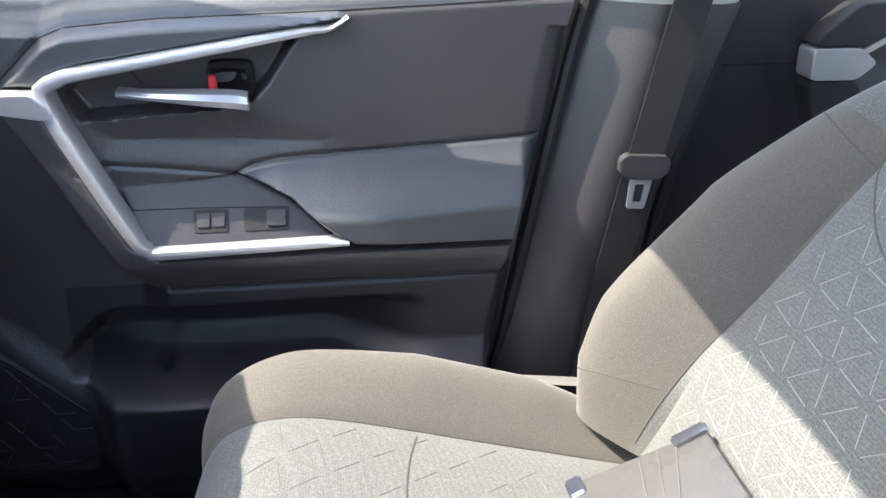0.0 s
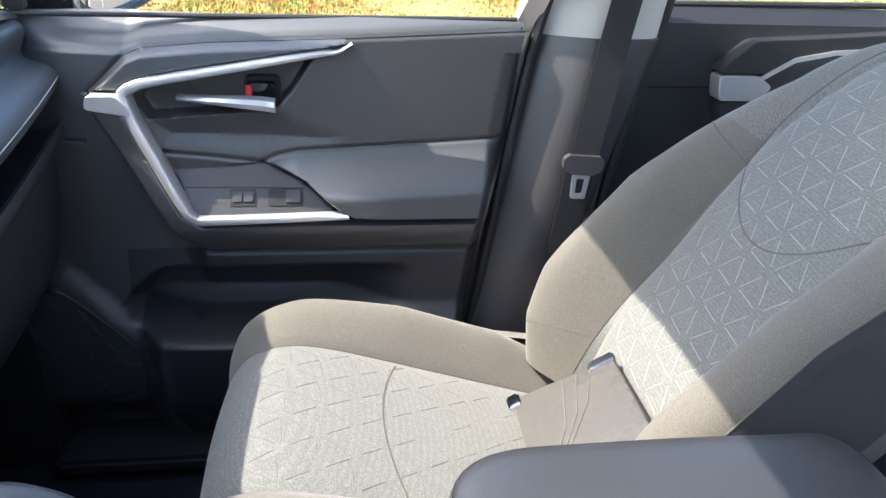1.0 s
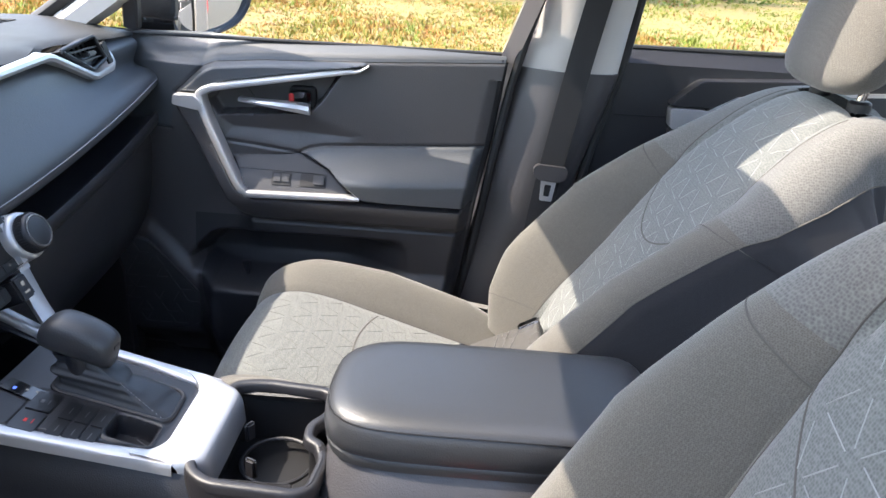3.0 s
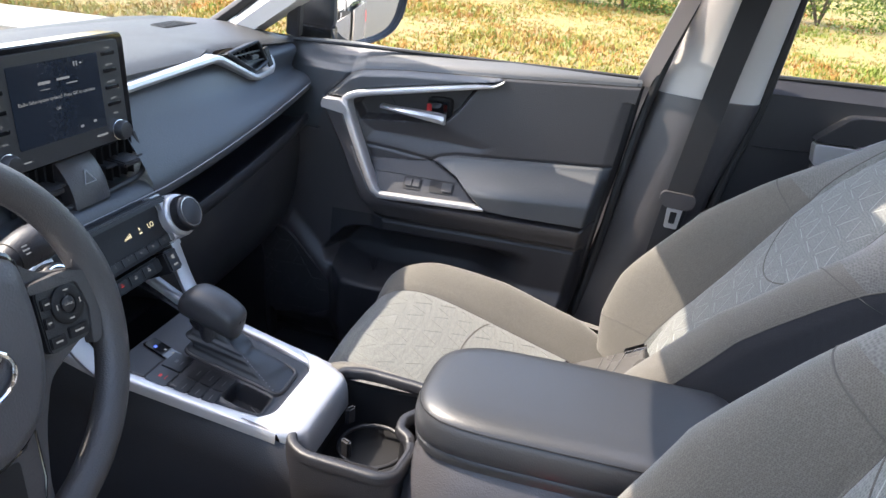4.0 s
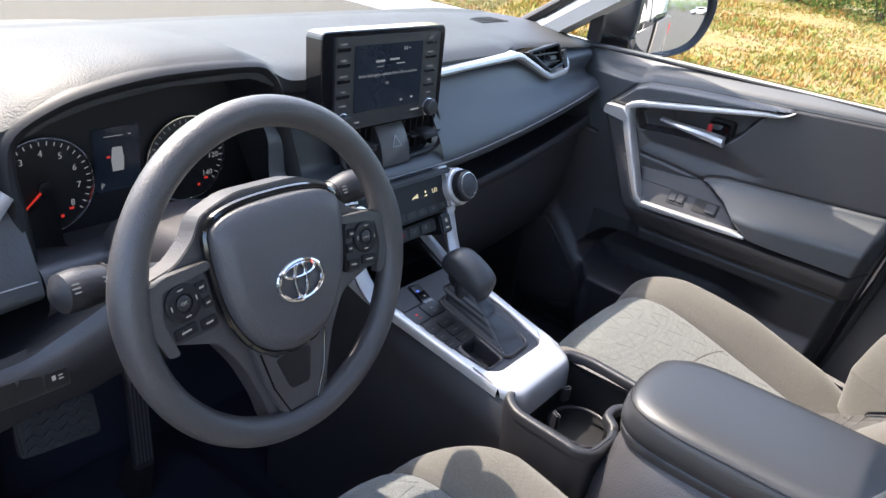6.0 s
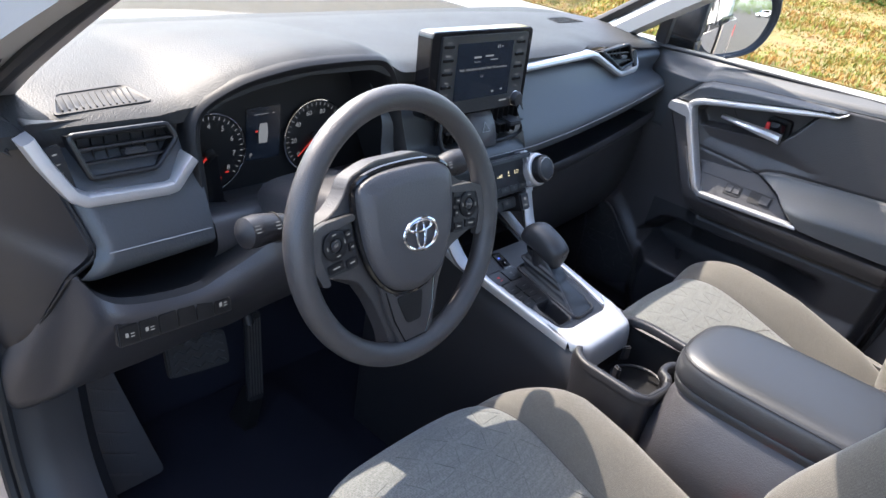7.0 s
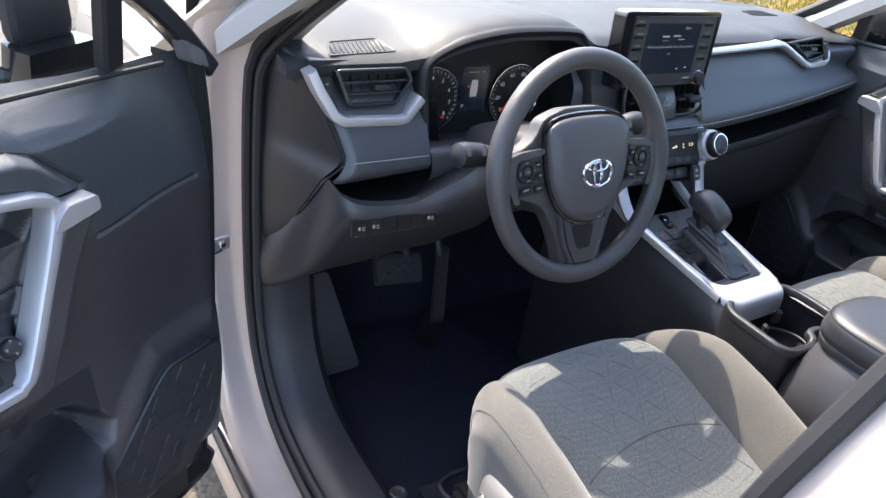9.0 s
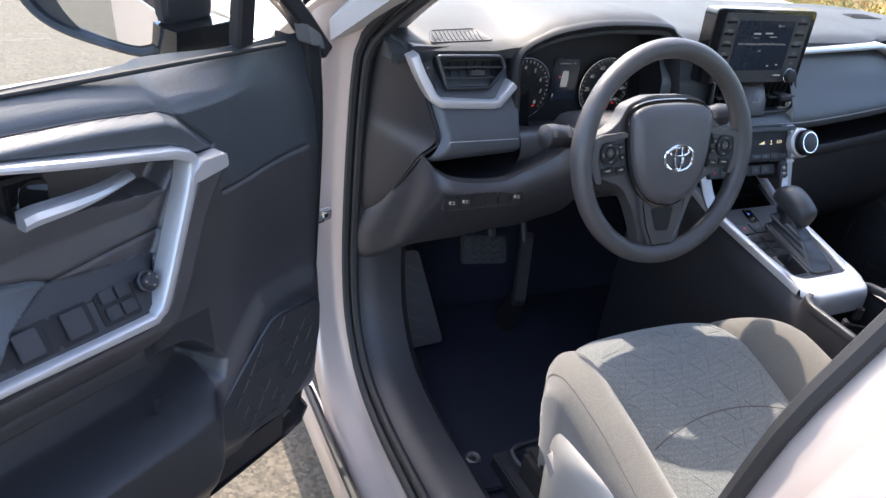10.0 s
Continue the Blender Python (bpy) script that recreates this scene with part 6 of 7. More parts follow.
def build_console():
    # side walls
    for s in (-1, 1):
        rows = []
        for x in np.linspace(-0.56, 0.02, 30):
            h = deck(x) - 0.006
            rows.append([(x, s * 0.086, h), (x, s * (0.100 if x < -0.1 else 0.098), h - 0.012), (x, s * 0.112, h - 0.10), (x, s * 0.122, h - 0.22), (x, s * 0.125, 0.385)])
        part("side_wall", grid([catmull(r, 16) for r in rows], thick=0.004), HARD, console, "black side wall")
    # silver frame: two rails that meet behind the shifter
    def rail(x):
        return float(np.interp(x, [-0.44, -0.36, -0.2, -0.11], [0.112, 0.104, 0.092, 0.086]))
    rows = []
    for x in np.linspace(-0.44, -0.116, 30):
        rows.append((x, rail(x), deck(x) + 0.006))
    for s in (-1, 1):
        band = [[(x, s * (y + 0.004), z - 0.014), (x, s * (y + 0.002), z - 0.002), (x, s * (y - 0.002), z), (x, s * (y - 0.013 - 0.010 * max(0, (x + 0.2) / 0.1)), z - 0.001), (x, s * (y - 0.016 - 0.010 * max(0, (x + 0.2) / 0.1)), z - 0.012)] for x, y, z in rows]
        part("silver_rail", grid([catmull(b, 14) for b in band]), SILVER, console, "satin silver rail")
        part("silver_strut", sweep(catmull([(-0.398, s * 0.120, 0.972), (-0.384, s * 0.118, 0.935), (-0.366, s * 0.112, 0.900), (-0.345, s * 0.105, 0.874), (-0.325, s * 0.100, 0.8655)], 20), [(-0.005, -0.011), (0.003, -0.014), (0.005, -0.011), (0.005, 0.011), (0.003, 0.014), (-0.005, 0.011)], (0, 1, 0)), SILVER, console, "satin silver strut")
    rows = []
    for y in np.linspace(-0.086, 0.086, 41):
        e = abs(y)
        xi = -0.134 - 0.030 * max(0, (e - 0.045) / 0.041) ** 2
        xo = -0.083 - 0.030 * max(0, (e - 0.058) / 0.028) ** 2.5
        z0, z1 = deck(xi) + 0.0072, deck(xo) + 0.0085
        rows.append([(xi, y, z0 - 0.014), (xi, y, z0 - 0.002), (xi + 0.003, y, z0), (xi * 0.5 + xo * 0.5, y, (z0 + z1) / 2 + 0.0005), (xo - 0.009, y, z1 - 0.0005), (xo - 0.002, y, z1 - 0.005), (xo + 0.003, y, z1 - 0.018), (xo + 0.005, y, z1 - 0.045)])
    part("silver_rear", grid([catmull(r, 30) for r in rows]), SILVER, console, "satin silver cross piece")
    # gear plate with a sunken tray
    gm = frame_at((-0.25, 0, deck(-0.25) + 0.001), (0, 1, 0), (-1, 0, 0.208))
    vs_ = np.linspace(-0.121, 0.10, 150)
    wv = np.interp(vs_, [-0.09, 0.0, 0.10], [0.071, 0.080, 0.090])
    wv = np.where(vs_ < -0.091, 0.046 + 0.025 * np.sqrt(np.clip(1 - ((-0.091 - vs_) / 0.030) ** 2, 0, 1)), wv)
    U = wv[:, None] * np.linspace(-1, 1, 120)[None, :]
    V = np.repeat(vs_[:, None], 120, 1)
    well = [(-0.066, -0.100), (-0.026, -0.100), (-0.022, -0.046), (-0.063, -0.046)]
    hgt = 0.002 - 0.026 * (1 - step(sdist(round_poly(well, 0.008, 4), U, V), -0.004, 0.0)) + 0.0015 * (1 - step(np.abs(sdist(round_poly(well, 0.008, 4), U, V) - 0.003), 0.0, 0.003))
    lift_ = [(-0.094, -0.045), (-0.012, -0.045), (-0.012, 0.055), (-0.094, 0.055)]
    hgt += 0.0016 * (1 - step(sdist(round_poly(lift_, 0.006, 4), U, V), -0.002, 0.001))
    hgt -= 0.004 * (1 - step(np.minimum(wv[:, None] - np.abs(U), V + 0.121), 0.0, 0.004))
    gp = part("gear_plate", grid([[gm @ Vector((U[i, j], V[i, j], hgt[i, j])) for j in range(120)] for i in range(150)]), HARD, console, "black gear plate with a sunken tray")
    for k in range(3):
        part("tray_mark", tube([gm @ Vector((-0.056 + 0.008 * k, -0.094, -0.0236)), gm @ Vector((-0.046 + 0.008 * k, -0.062 - 0.006 * k, -0.0236))], 0.0008, 4), GREYP, gp)
    for r in range(3):
        for c in range(2):
            m = gm @ pose(-0.074 + 0.033 * c, -0.036 + 0.019 * r, 0.0036)
            b = part("button", plate(m, 0.0315, 0.0175, 0.0014, 0.002), DARKP, gp, "black drive switch")
            bars("print", [(0, 0, 0.011, 0.0011)], m @ pose(0, 0, 0.0016), GREYP, b)
    for c, col in ((0, RED), (1, GREYP)):
        m = gm @ pose(-0.073 + 0.036 * c, 0.036, 0.0036)
        b = part("button", plate(m, 0.034, 0.030, 0.002, 0.003), DARKP, gp, "parking brake switch")
        bars("print", [(0, 0.002, 0.006, 0.004), (0, -0.006, 0.008, 0.0012)], m @ pose(0, 0, 0.0022), col, b)
    ind = part("gear_indicator", plate(gm @ pose(-0.026, 0.062, 0.003) @ Matrix.Rotation(radians(-12), 4, "Z"), 0.022, 0.064, 0.002, 0.003), GLOSS, gp)
    bars("print", [(-0.026, 0.078, 0.005, 0.004)], gm @ pose(0, 0, 0.0053), BLUE_INK, ind)
    bars("print", [(-0.024, 0.064 - 0.012 * k, 0.003, 0.003) for k in range(3)], gm @ pose(0, 0, 0.0053), WHITE_INK, ind)
    part("front_tray", dash_skin(np.linspace(-0.095, 0.095, 8), lambda y: [(-0.39, 0.876), (-0.42, 0.868), (-0.50, 0.862), (-0.54, 0.875), (-0.55, 0.95), (-0.50, 0.98)]), DEEP, console, "rubber-lined front tray")
    # cup holder box
    out = round_poly([(-0.100, -0.083), (-0.072, -0.104), (0.026, -0.108), (0.044, -0.096), (0.049, -0.046), (0.040, -0.024), (0.023, -0.014), (0.022, 0.012), (0.036, 0.030), (0.046, 0.058), (0.032, 0.088), (-0.06, 0.096), (-0.100, 0.086)], 0.016, 6)
    rimz = 0.822
    part("cup_rim", sweep([(x, y, rimz - 0.10 * max(0, x) * (1 if y < -0.03 else 0.2)) for x, y in out], catmull([(-0.0065, -0.012), (-0.0062, 0.0), (-0.004, 0.0032), (0.004, 0.0032), (0.0062, 0.0), (0.0065, -0.012)], 20, True).tolist(), (0, 0, 1), True), HARD, console, "black rounded cup holder rim")
    part("cup_wall", grid([[(x * k + 0.0 * k, y * k, z) for x, y in out] for k, z in ((1.0, rimz), (0.98, 0.79), (0.93, 0.735))], closed_v=True), DEEP, console)
    part("cup_floor", prism([(x * 0.93, y * 0.93) for x, y in out], "z", 0.728, 0.736), DEEP, console)
    part("cup_outer", grid([[(x * k, y * k, z) for x, y in out] for k, z in ((1.06, rimz - 0.004), (1.08, 0.77), (1.15, 0.64), (1.2, 0.39))], closed_v=True), HARD, console)
    for cy in (0.02,):
        part("cup_ring", sweep([(-0.025 + 0.046 * math.cos(a), cy + 0.046 * math.sin(a), 0.754) for a in np.linspace(0, 2 * math.pi, 40, endpoint=False)], circle(0.003, 8), (0, 0, 1), True), HARD, console)
        for a in (0.3, 2.6, 4.3):
            x, y = -0.025 + 0.048 * math.cos(a), cy - 0.005 + 0.048 * math.sin(a)
            part("cup_tab", moved(box(-0.004, 0.004, -0.008, 0.008, -0.014, 0.014, 0.003), Matrix.Translation((x, y, 0.782)) @ Matrix.Rotation(a, 4, "Z")), GREYP if a == 0.3 else HARD, console, "spring tab")
    # padded lid
    lid = []
    outline = catmull([(0.052, -0.045), (0.050, 0.02), (0.062, 0.065), (0.105, 0.092), (0.20, 0.097), (0.36, 0.096), (0.425, 0.085), (0.435, 0.0), (0.425, -0.085), (0.36, -0.096), (0.20, -0.098), (0.115, -0.095), (0.072, -0.080)], 72, True)
    c = np.array([0.24, 0.0])
    for k, z in ((0.955, 0.848), (0.985, 0.850), (1.0, 0.857), (1.0, 0.862), (0.985, 0.864), (1.012, 0.868), (1.02, 0.878), (1.005, 0.892), (0.965, 0.903), (0.90, 0.909), (0.75, 0.912), (0.5, 0.9135), (0.05, 0.914)):
        lid.append([(*(c + (p - c) * np.array([1 - (1 - k) * 0.55, k])), z) for p in outline])
    part("armrest_lid", grid(lid, closed_v=True, cap=True), LEATHER, console, "padded black armrest lid")
    part("lid_seam", sweep([(*(c + (p - c) * np.array([1 - 0.030 * 0.55, 0.970])), 0.9022) for p in outline], circle(0.0010, 6), (0, 0, 1), True), DEEP, console, "stitched seam of the lid")
    # flared skirt below the lid
    skirt = []
    for kx, ky, z in ((0.92, 0.92, 0.852), (0.96, 0.96, 0.846), (1.0, 1.02, 0.838), (1.03, 1.10, 0.822), (1.06, 1.20, 0.800), (1.08, 1.28, 0.770), (1.09, 1.30, 0.72), (1.09, 1.30, 0.39)):
        skirt.append([(*(c + (p - c) * np.array([kx, ky])), z - 0.02 * max(0, 0.12 - p[0]) / 0.07 * (ky > 1.0)) for p in outline])
    part("box_skirt", grid([[tuple(q) for q in r] for r in zip(*[catmull([r[j] for r in skirt], 30) for j in range(72)])], closed_v=True), KNEE, console, "flared black box below the armrest")
    # shifter
    top_c = Vector((-0.262, 0.012, 0.900))
    base = round_poly([(-0.020, -0.106), (0.044, -0.104), (0.052, 0.045), (-0.012, 0.045)], 0.016, 10)
    mid = Vector((sum(q[0] for q in base) / len(base), sum(q[1] for q in base) / len(base), 0))
    rows = []
    for f in np.linspace(0, 1, 70):
        cen = (gm @ (mid + Vector((0, 0, 0.002)))).lerp(top_c, f ** 0.9)
        sc = 0.30 + 0.70 * (1 - f) ** 1.6
        ring = []
        for q in base:
            v = Vector((q[0] - mid.x, q[1] - mid.y, 0))
            an = math.atan2(v.y, v.x)
            w_ = 1 - (1 - f) ** 1.5
            v = gm.to_3x3() @ (v * (1 - w_) + Vector((0.026 * math.cos(an), 0.031 * math.sin(an), 0)) * w_)
            flat_ = max(0.0, 0.011 / v.length - 0.55) if v.length > 0 else 0
            w = (0.0040 * math.sin(5 * an + f * 9) + 0.0032 * math.sin(f * 13 + 2.2 * math.sin(an + 0.6)) + 0.0012 * math.sin(f * 31 + 3 * an)) * math.sin(math.pi * min(1, f * 1.1))
            ring.append(cen + v + v.normalized() * (w + 0.004 * flat_))
        rows.append(ring)
    bt = part("shift_boot", grid(rows, closed_v=True, cap=True), LEATHER, console, "creased leather shift boot", sharp=80)
    part("boot_frame", sweep([gm @ Vector((*q, 0.0035)) for q in base], circle(0.003, 8), gm.to_3x3() @ Vector((0, 0, 1)), True), HARD, bt)
    for k in range(3, 44, 3):
        part("boot_stitch", tube([rows[k][4], rows[k + 1][4]], 0.0005, 5), STITCH, bt)
    hd = []
    hm = frame_at(top_c + Vector((0.0, 0, 0.005)), (0, 1, 0), (-0.97, 0, 0.25))
    prof = [(-0.046, 0.010, 0.016, 0.018), (-0.042, 0.020, 0.022, 0.020), (-0.030, 0.025, 0.024, 0.024), (-0.008, 0.027, 0.026, 0.028), (0.020, 0.027, 0.026, 0.030), (0.036, 0.025, 0.022, 0.027), (0.046, 0.018, 0.015, 0.022), (0.050, 0.008, 0.006, 0.020)]
    for y, rx, rz, zc in [tuple(0.95 * q for q in p) for p in prof]:
        hd.append([hm @ Vector((rx * math.copysign(abs(math.cos(a)) ** 0.8, math.cos(a)), y, zc + rz * math.copysign(abs(math.sin(a)) ** 0.8, math.sin(a)) - 0.006)) for a in np.linspace(0, 2 * math.pi, 24, endpoint=False)])
    kn = part("shift_knob", grid([list(map(Vector, r)) for r in zip(*[catmull([tuple(h[j]) for h in hd], 24) for j in range(24)])], closed_v=True, cap=True), LEATHER, console, "black leather shift knob")
    part("knob_button", moved(box(-0.013, 0.013, -0.0445, -0.026, 0.014, 0.031, 0.006, 3), hm), HARD, kn, "release button")
    part("knob_neck", tube([top_c + Vector((0.002, 0, -0.03)), top_c + Vector((0, 0, 0.012))], 0.0175, 16), HARD, kn)


build_console()

# ---- pedals and floor ----
brake = thing("brake_pedal", "black rubber brake pedal with zigzag tread", "pedal")
bm_ = frame_at((-0.60, -0.485, 0.690), (0, 1, -0.12), (-0.5, 0, 0.85))
pad = part("pedal_pad", plate(bm_, 0.115, 0.062, 0.012, 0.010, 0.003), RUBBER, brake)
for r in range(4):
    pts = [bm_ @ Vector((-0.048 + 0.012 * k, -0.022 + 0.0145 * r + (0.005 if k % 2 else -0.002), 0.0125)) for k in range(9)]
    part("tread", tube(pts, 0.0022, 5), HARD, pad)
part("pedal_arm", tube(catmull([(-0.605, -0.46, 0.70), (-0.68, -0.45, 0.80), (-0.74, -0.44, 0.95)], 12), 0.012), HARD, brake)
gas = thing("accelerator_pedal", "long black accelerator pedal with grooves", "pedal")
gmx = frame_at((-0.655, -0.330, 0.585), (0, 1, -0.10), (-0.25, -0.1, 1))
gpad = part("pedal_pad", plate(gmx, 0.036, 0.185, 0.010, 0.008, 0.003), HARD, gas)
for k in range(5):
    part("rib", moved(box(-0.0015, 0.0015, -0.08, 0.08, 0.009, 0.0125, 0.001), gmx @ pose(-0.013 + 0.0065 * k, 0, 0)), PLASTIC, gpad)
part("pedal_arm", tube([(-0.66, -0.335, 0.66), (-0.72, -0.34, 0.80)], 0.010), HARD, gas)
part("pedal_foot", prism(round_poly([(-0.72, 0.39), (-0.655, 0.39), (-0.632, 0.50), (-0.66, 0.52)], 0.01), "y", -0.345, -0.315, 0.004), DEEP, gas)
rest = thing("foot_rest", "dark carpeted foot rest with slanted ribs", "foot rest")
fm = frame_at((-0.690, -0.620, 0.510), (0, 1, 0), (-0.42, 0.0, 0.90))
fp = part("rest_pad", moved(prism(round_poly([(-0.085, -0.110), (0.088, -0.105), (0.040, 0.125), (-0.085, 0.125)], 0.012), "z", 0.0, 0.016, 0.004), fm), KNEE, rest)
for k in range(5):
    part("rib", moved(box(-0.036, 0.036, -0.0025, 0.0025, 0.015, 0.0185, 0.0015), fm @ pose(0.012, -0.076 + 0.041 * k, 0) @ Matrix.Rotation(radians(-26), 4, "Z")), PLASTIC, fp)
part("rest_base", prism([(-0.90, 0.385), (-0.70, 0.385), (-0.72, 0.40), (-0.885, 0.62), (-0.92, 0.62)], "y", -0.66, -0.54, 0.006), HARD, rest)
mat_ = thing("floor_mat", "black carpet floor mat with round fixing clip", "floor mat")
part("mat_carpet", prism(round_poly([(-0.80, -0.62), (-0.80, -0.20), (-0.45, -0.18), (-0.20, -0.20), (-0.20, -0.66), (-0.55, -0.67)], 0.05), "z", 0.386, 0.398, 0.003), CARPET, mat_)
part("mat_clip", moved(lathe([(0.017, 0), (0.017, 0.004), (0.013, 0.006), (0.010, 0.004), (0.002, 0.004)], 24), pose(-0.285, -0.622, 0.398)), PLASTIC, mat_, "round grey clip")

# ---- belts and loose things ----
belt = thing("seat_belt", "black seat belt hanging on the pillar with steel tongue", "seat belt")


def web(path, w, name):
    rows = [[Vector(p) + Vector((-w / 2, 0, 0)), Vector(p) + Vector((-w / 2, -0.0014, 0)), Vector(p) + Vector((w / 2, -0.0014, 0.0)), Vector(p) + Vector((w / 2, 0, 0))] for p in path]
    return part(name, grid(rows, closed_v=True, cap=True), WEB, belt, "black webbing")


web(catmull([(0.44, 0.655, 1.53), (0.437, 0.70, 1.42), (0.425, 0.730, 1.33), (0.40, 0.738, 1.18), (0.376, 0.738, 1.02), (0.366, 0.738, 0.95)], 24), 0.050, "shoulder_strap")
web(catmull([(0.366, 0.7385, 0.96), (0.355, 0.742, 0.86), (0.34, 0.745, 0.72), (0.33, 0.745, 0.50), (0.325, 0.745, 0.42)], 20), 0.050, "lap_strap")
part("belt_anchor", box(0.40, 0.48, 0.70, 0.735, 1.36, 1.42, 0.008), BEIGE, belt, "beige belt guide cover")
tm = frame_at((0.366, 0.733, 0.948), (-1, 0, 0.06), (0.06, 0, 1))
tg = part("tongue_cover", moved(prism(round_poly([(-0.036, 0.012), (-0.028, 0.020), (0.028, 0.020), (0.036, 0.012), (0.034, -0.006), (0.018, -0.014), (-0.018, -0.014), (-0.034, -0.006)], 0.005, 4), "z", -0.004, 0.009, 0.003), tm), PLASTIC, belt, "black tongue cover")
frame_o, hole = round_poly([(-0.016, -0.012), (0.016, -0.012), (0.013, -0.058), (-0.013, -0.058)], 0.004, 4), round_poly([(-0.007, -0.022), (0.007, -0.022), (0.006, -0.048), (-0.006, -0.048)], 0.002, 4)
rows = [[tm @ Vector((*p, z)) for p in o] for o, z in ((frame_o, 0.0), (frame_o, 0.0025), (hole, 0.0025), (hole, 0.0), (frame_o, 0.0))]
part("tongue", grid(rows, closed_v=True), SILVER, tg, "steel tongue")
for nm, y, x in (("driver_belt_buckle", -0.150, 0.238), ("passenger_belt_buckle", 0.150, 0.24)):
    bk = thing(nm, "black seat belt buckle with red release button", "belt buckle", "belt buckles")
    m = frame_at((x, y, 0.735), (0.85, 0, 0.5), (-0.35, -0.1, 0.9))
    part("buckle_body", moved(box(-0.024, 0.024, -0.055, 0.028, -0.013, 0.013, 0.006, 3), m), HARD, bk)
    part("release_button", moved(box(-0.019, 0.019, 0.018, 0.031, -0.010, 0.010, 0.003), m), RED, bk, "red release button")
    part("buckle_stalk", tube([m @ Vector((0, -0.05, 0)), (x + 0.06, y, 0.58), (x + 0.08, y, 0.45)], 0.010), HARD, bk)
tray = thing("plastic_tray", "clouded grey plastic tray with metal clips lying on the passenger seat", "tray")
tm = frame_at((0.272, 0.345, 0.728), (0.131, 0.0, 0.075), (-0.02, 1, 0.0))
part("tray_plate", moved(prism(round_poly([(-0.082, -0.10), (0.075, -0.10), (0.078, 0.085), (-0.078, 0.10)], 0.010), "z", -0.012, 0.0, 0.003), tm), TRAY, tray)
part("tray_edge", moved(box(0.074, 0.080, -0.10, 0.085, -0.022, -0.002, 0.002), tm), DEEP, tray)
for k in range(3):
    part("groove", tube([tm @ Vector((-0.07 + 0.02 * k, -0.085 + 0.02 * k, 0.0006)), tm @ Vector((-0.02 + 0.02 * k, 0.0 + 0.012 * k, 0.0006)), tm @ Vector((0.0 + 0.022 * k, 0.085, 0.0006))], 0.0010, 6), TRAY_LINE, tray)
part("tray_card", moved(plate(Matrix.Identity(4), 0.135, 0.055, 0.002, 0.004), tm @ pose(0.0, -0.062, 0.0004)), TRAY, tray)
bars("print", [(-0.004, 0.004, 0.010, 0.002), (-0.010, -0.004, 0.002, 0.012), (0.004, -0.004, 0.002, 0.012), (0.02, 0.006, 0.008, 0.0015)], tm @ pose(0.0, -0.062, 0.0030), GREYP, tray)
part("clip", moved(box(-0.086, -0.066, 0.078, 0.104, -0.006, 0.006, 0.003), tm), CHROME, tray, "metal clip")
part("clip", moved(box(0.040, 0.082, 0.076, 0.094, -0.006, 0.005, 0.003), tm), CHROME, tray, "metal clip")

# ---- rear passenger door ----
rdoor = thing("rear_passenger_door", "closed dark rear door with silver grip", "car door")
rows = []
for z in np.linspace(0.45, 1.20, 30):
    rows.append([(x, 0.815 + 0.9 * max(0, z - 1.175) - 0.010 * step(np.array(1.145 - z), 0, 0.02) * step(np.array(x), 0.60, 0.70) - 0.02 * float(step(np.array(1.05 - z), 0, 0.02)) * float(step(np.array(x), 0.60, 0.66)), z) for x in np.linspace(0.44 + 0.05 * max(0, z - 0.9), 1.5, 50)])
part("door_panel", grid(rows), HARD, rdoor)
part("grip_pad", prism(round_poly([(0.595, 1.098), (0.655, 1.152), (1.05, 1.175), (1.05, 1.145), (0.76, 1.13), (0.70, 1.10)], 0.012), "y", 0.775, 0.815, 0.006, 3), HARD, rdoor)
part("silver_grip", prism(round_poly([(0.600, 1.095), (0.672, 1.095), (0.70, 1.075), (0.675, 1.052), (0.605, 1.052)], 0.008), "y", 0.772, 0.81, 0.005, 3), SILVER, rdoor, "satin silver grip")
part("silver_strip", sweep([(0.675, 0.778, 1.09), (0.73, 0.778, 1.122), (0.80, 0.778, 1.135), (1.05, 0.778, 1.15)], [(-0.004, -0.006), (0.004, -0.006), (0.004, 0.006), (-0.004, 0.006)], (0, 1, 0)), SILVER, rdoor)
part("grip_body", prism(round_poly([(0.605, 1.05), (0.68, 1.05), (0.76, 0.90), (0.70, 0.88), (0.63, 0.98)], 0.012), "y", 0.775, 0.815, 0.006, 3), HARD, rdoor)
part("seam_line", sweep([(0.49, 0.804, 1.068), (0.60, 0.804, 1.070)], circle(0.0016, 6)), DEEP, rdoor)
g_ = part("window_pane", grid([[(x, 0.842 - 0.30 * max(0, z - 1.19), z) for x in (0.52, 1.5)] for z in (1.18, 1.57)], thick=0.004), CLEAR, rdoor, "clear glass")
g_.visible_shadow = False
part("window_seal", sweep([(0.50, 0.842, 1.202), (1.5, 0.842, 1.212)], circle(0.006, 8)), RUBBER, rdoor)

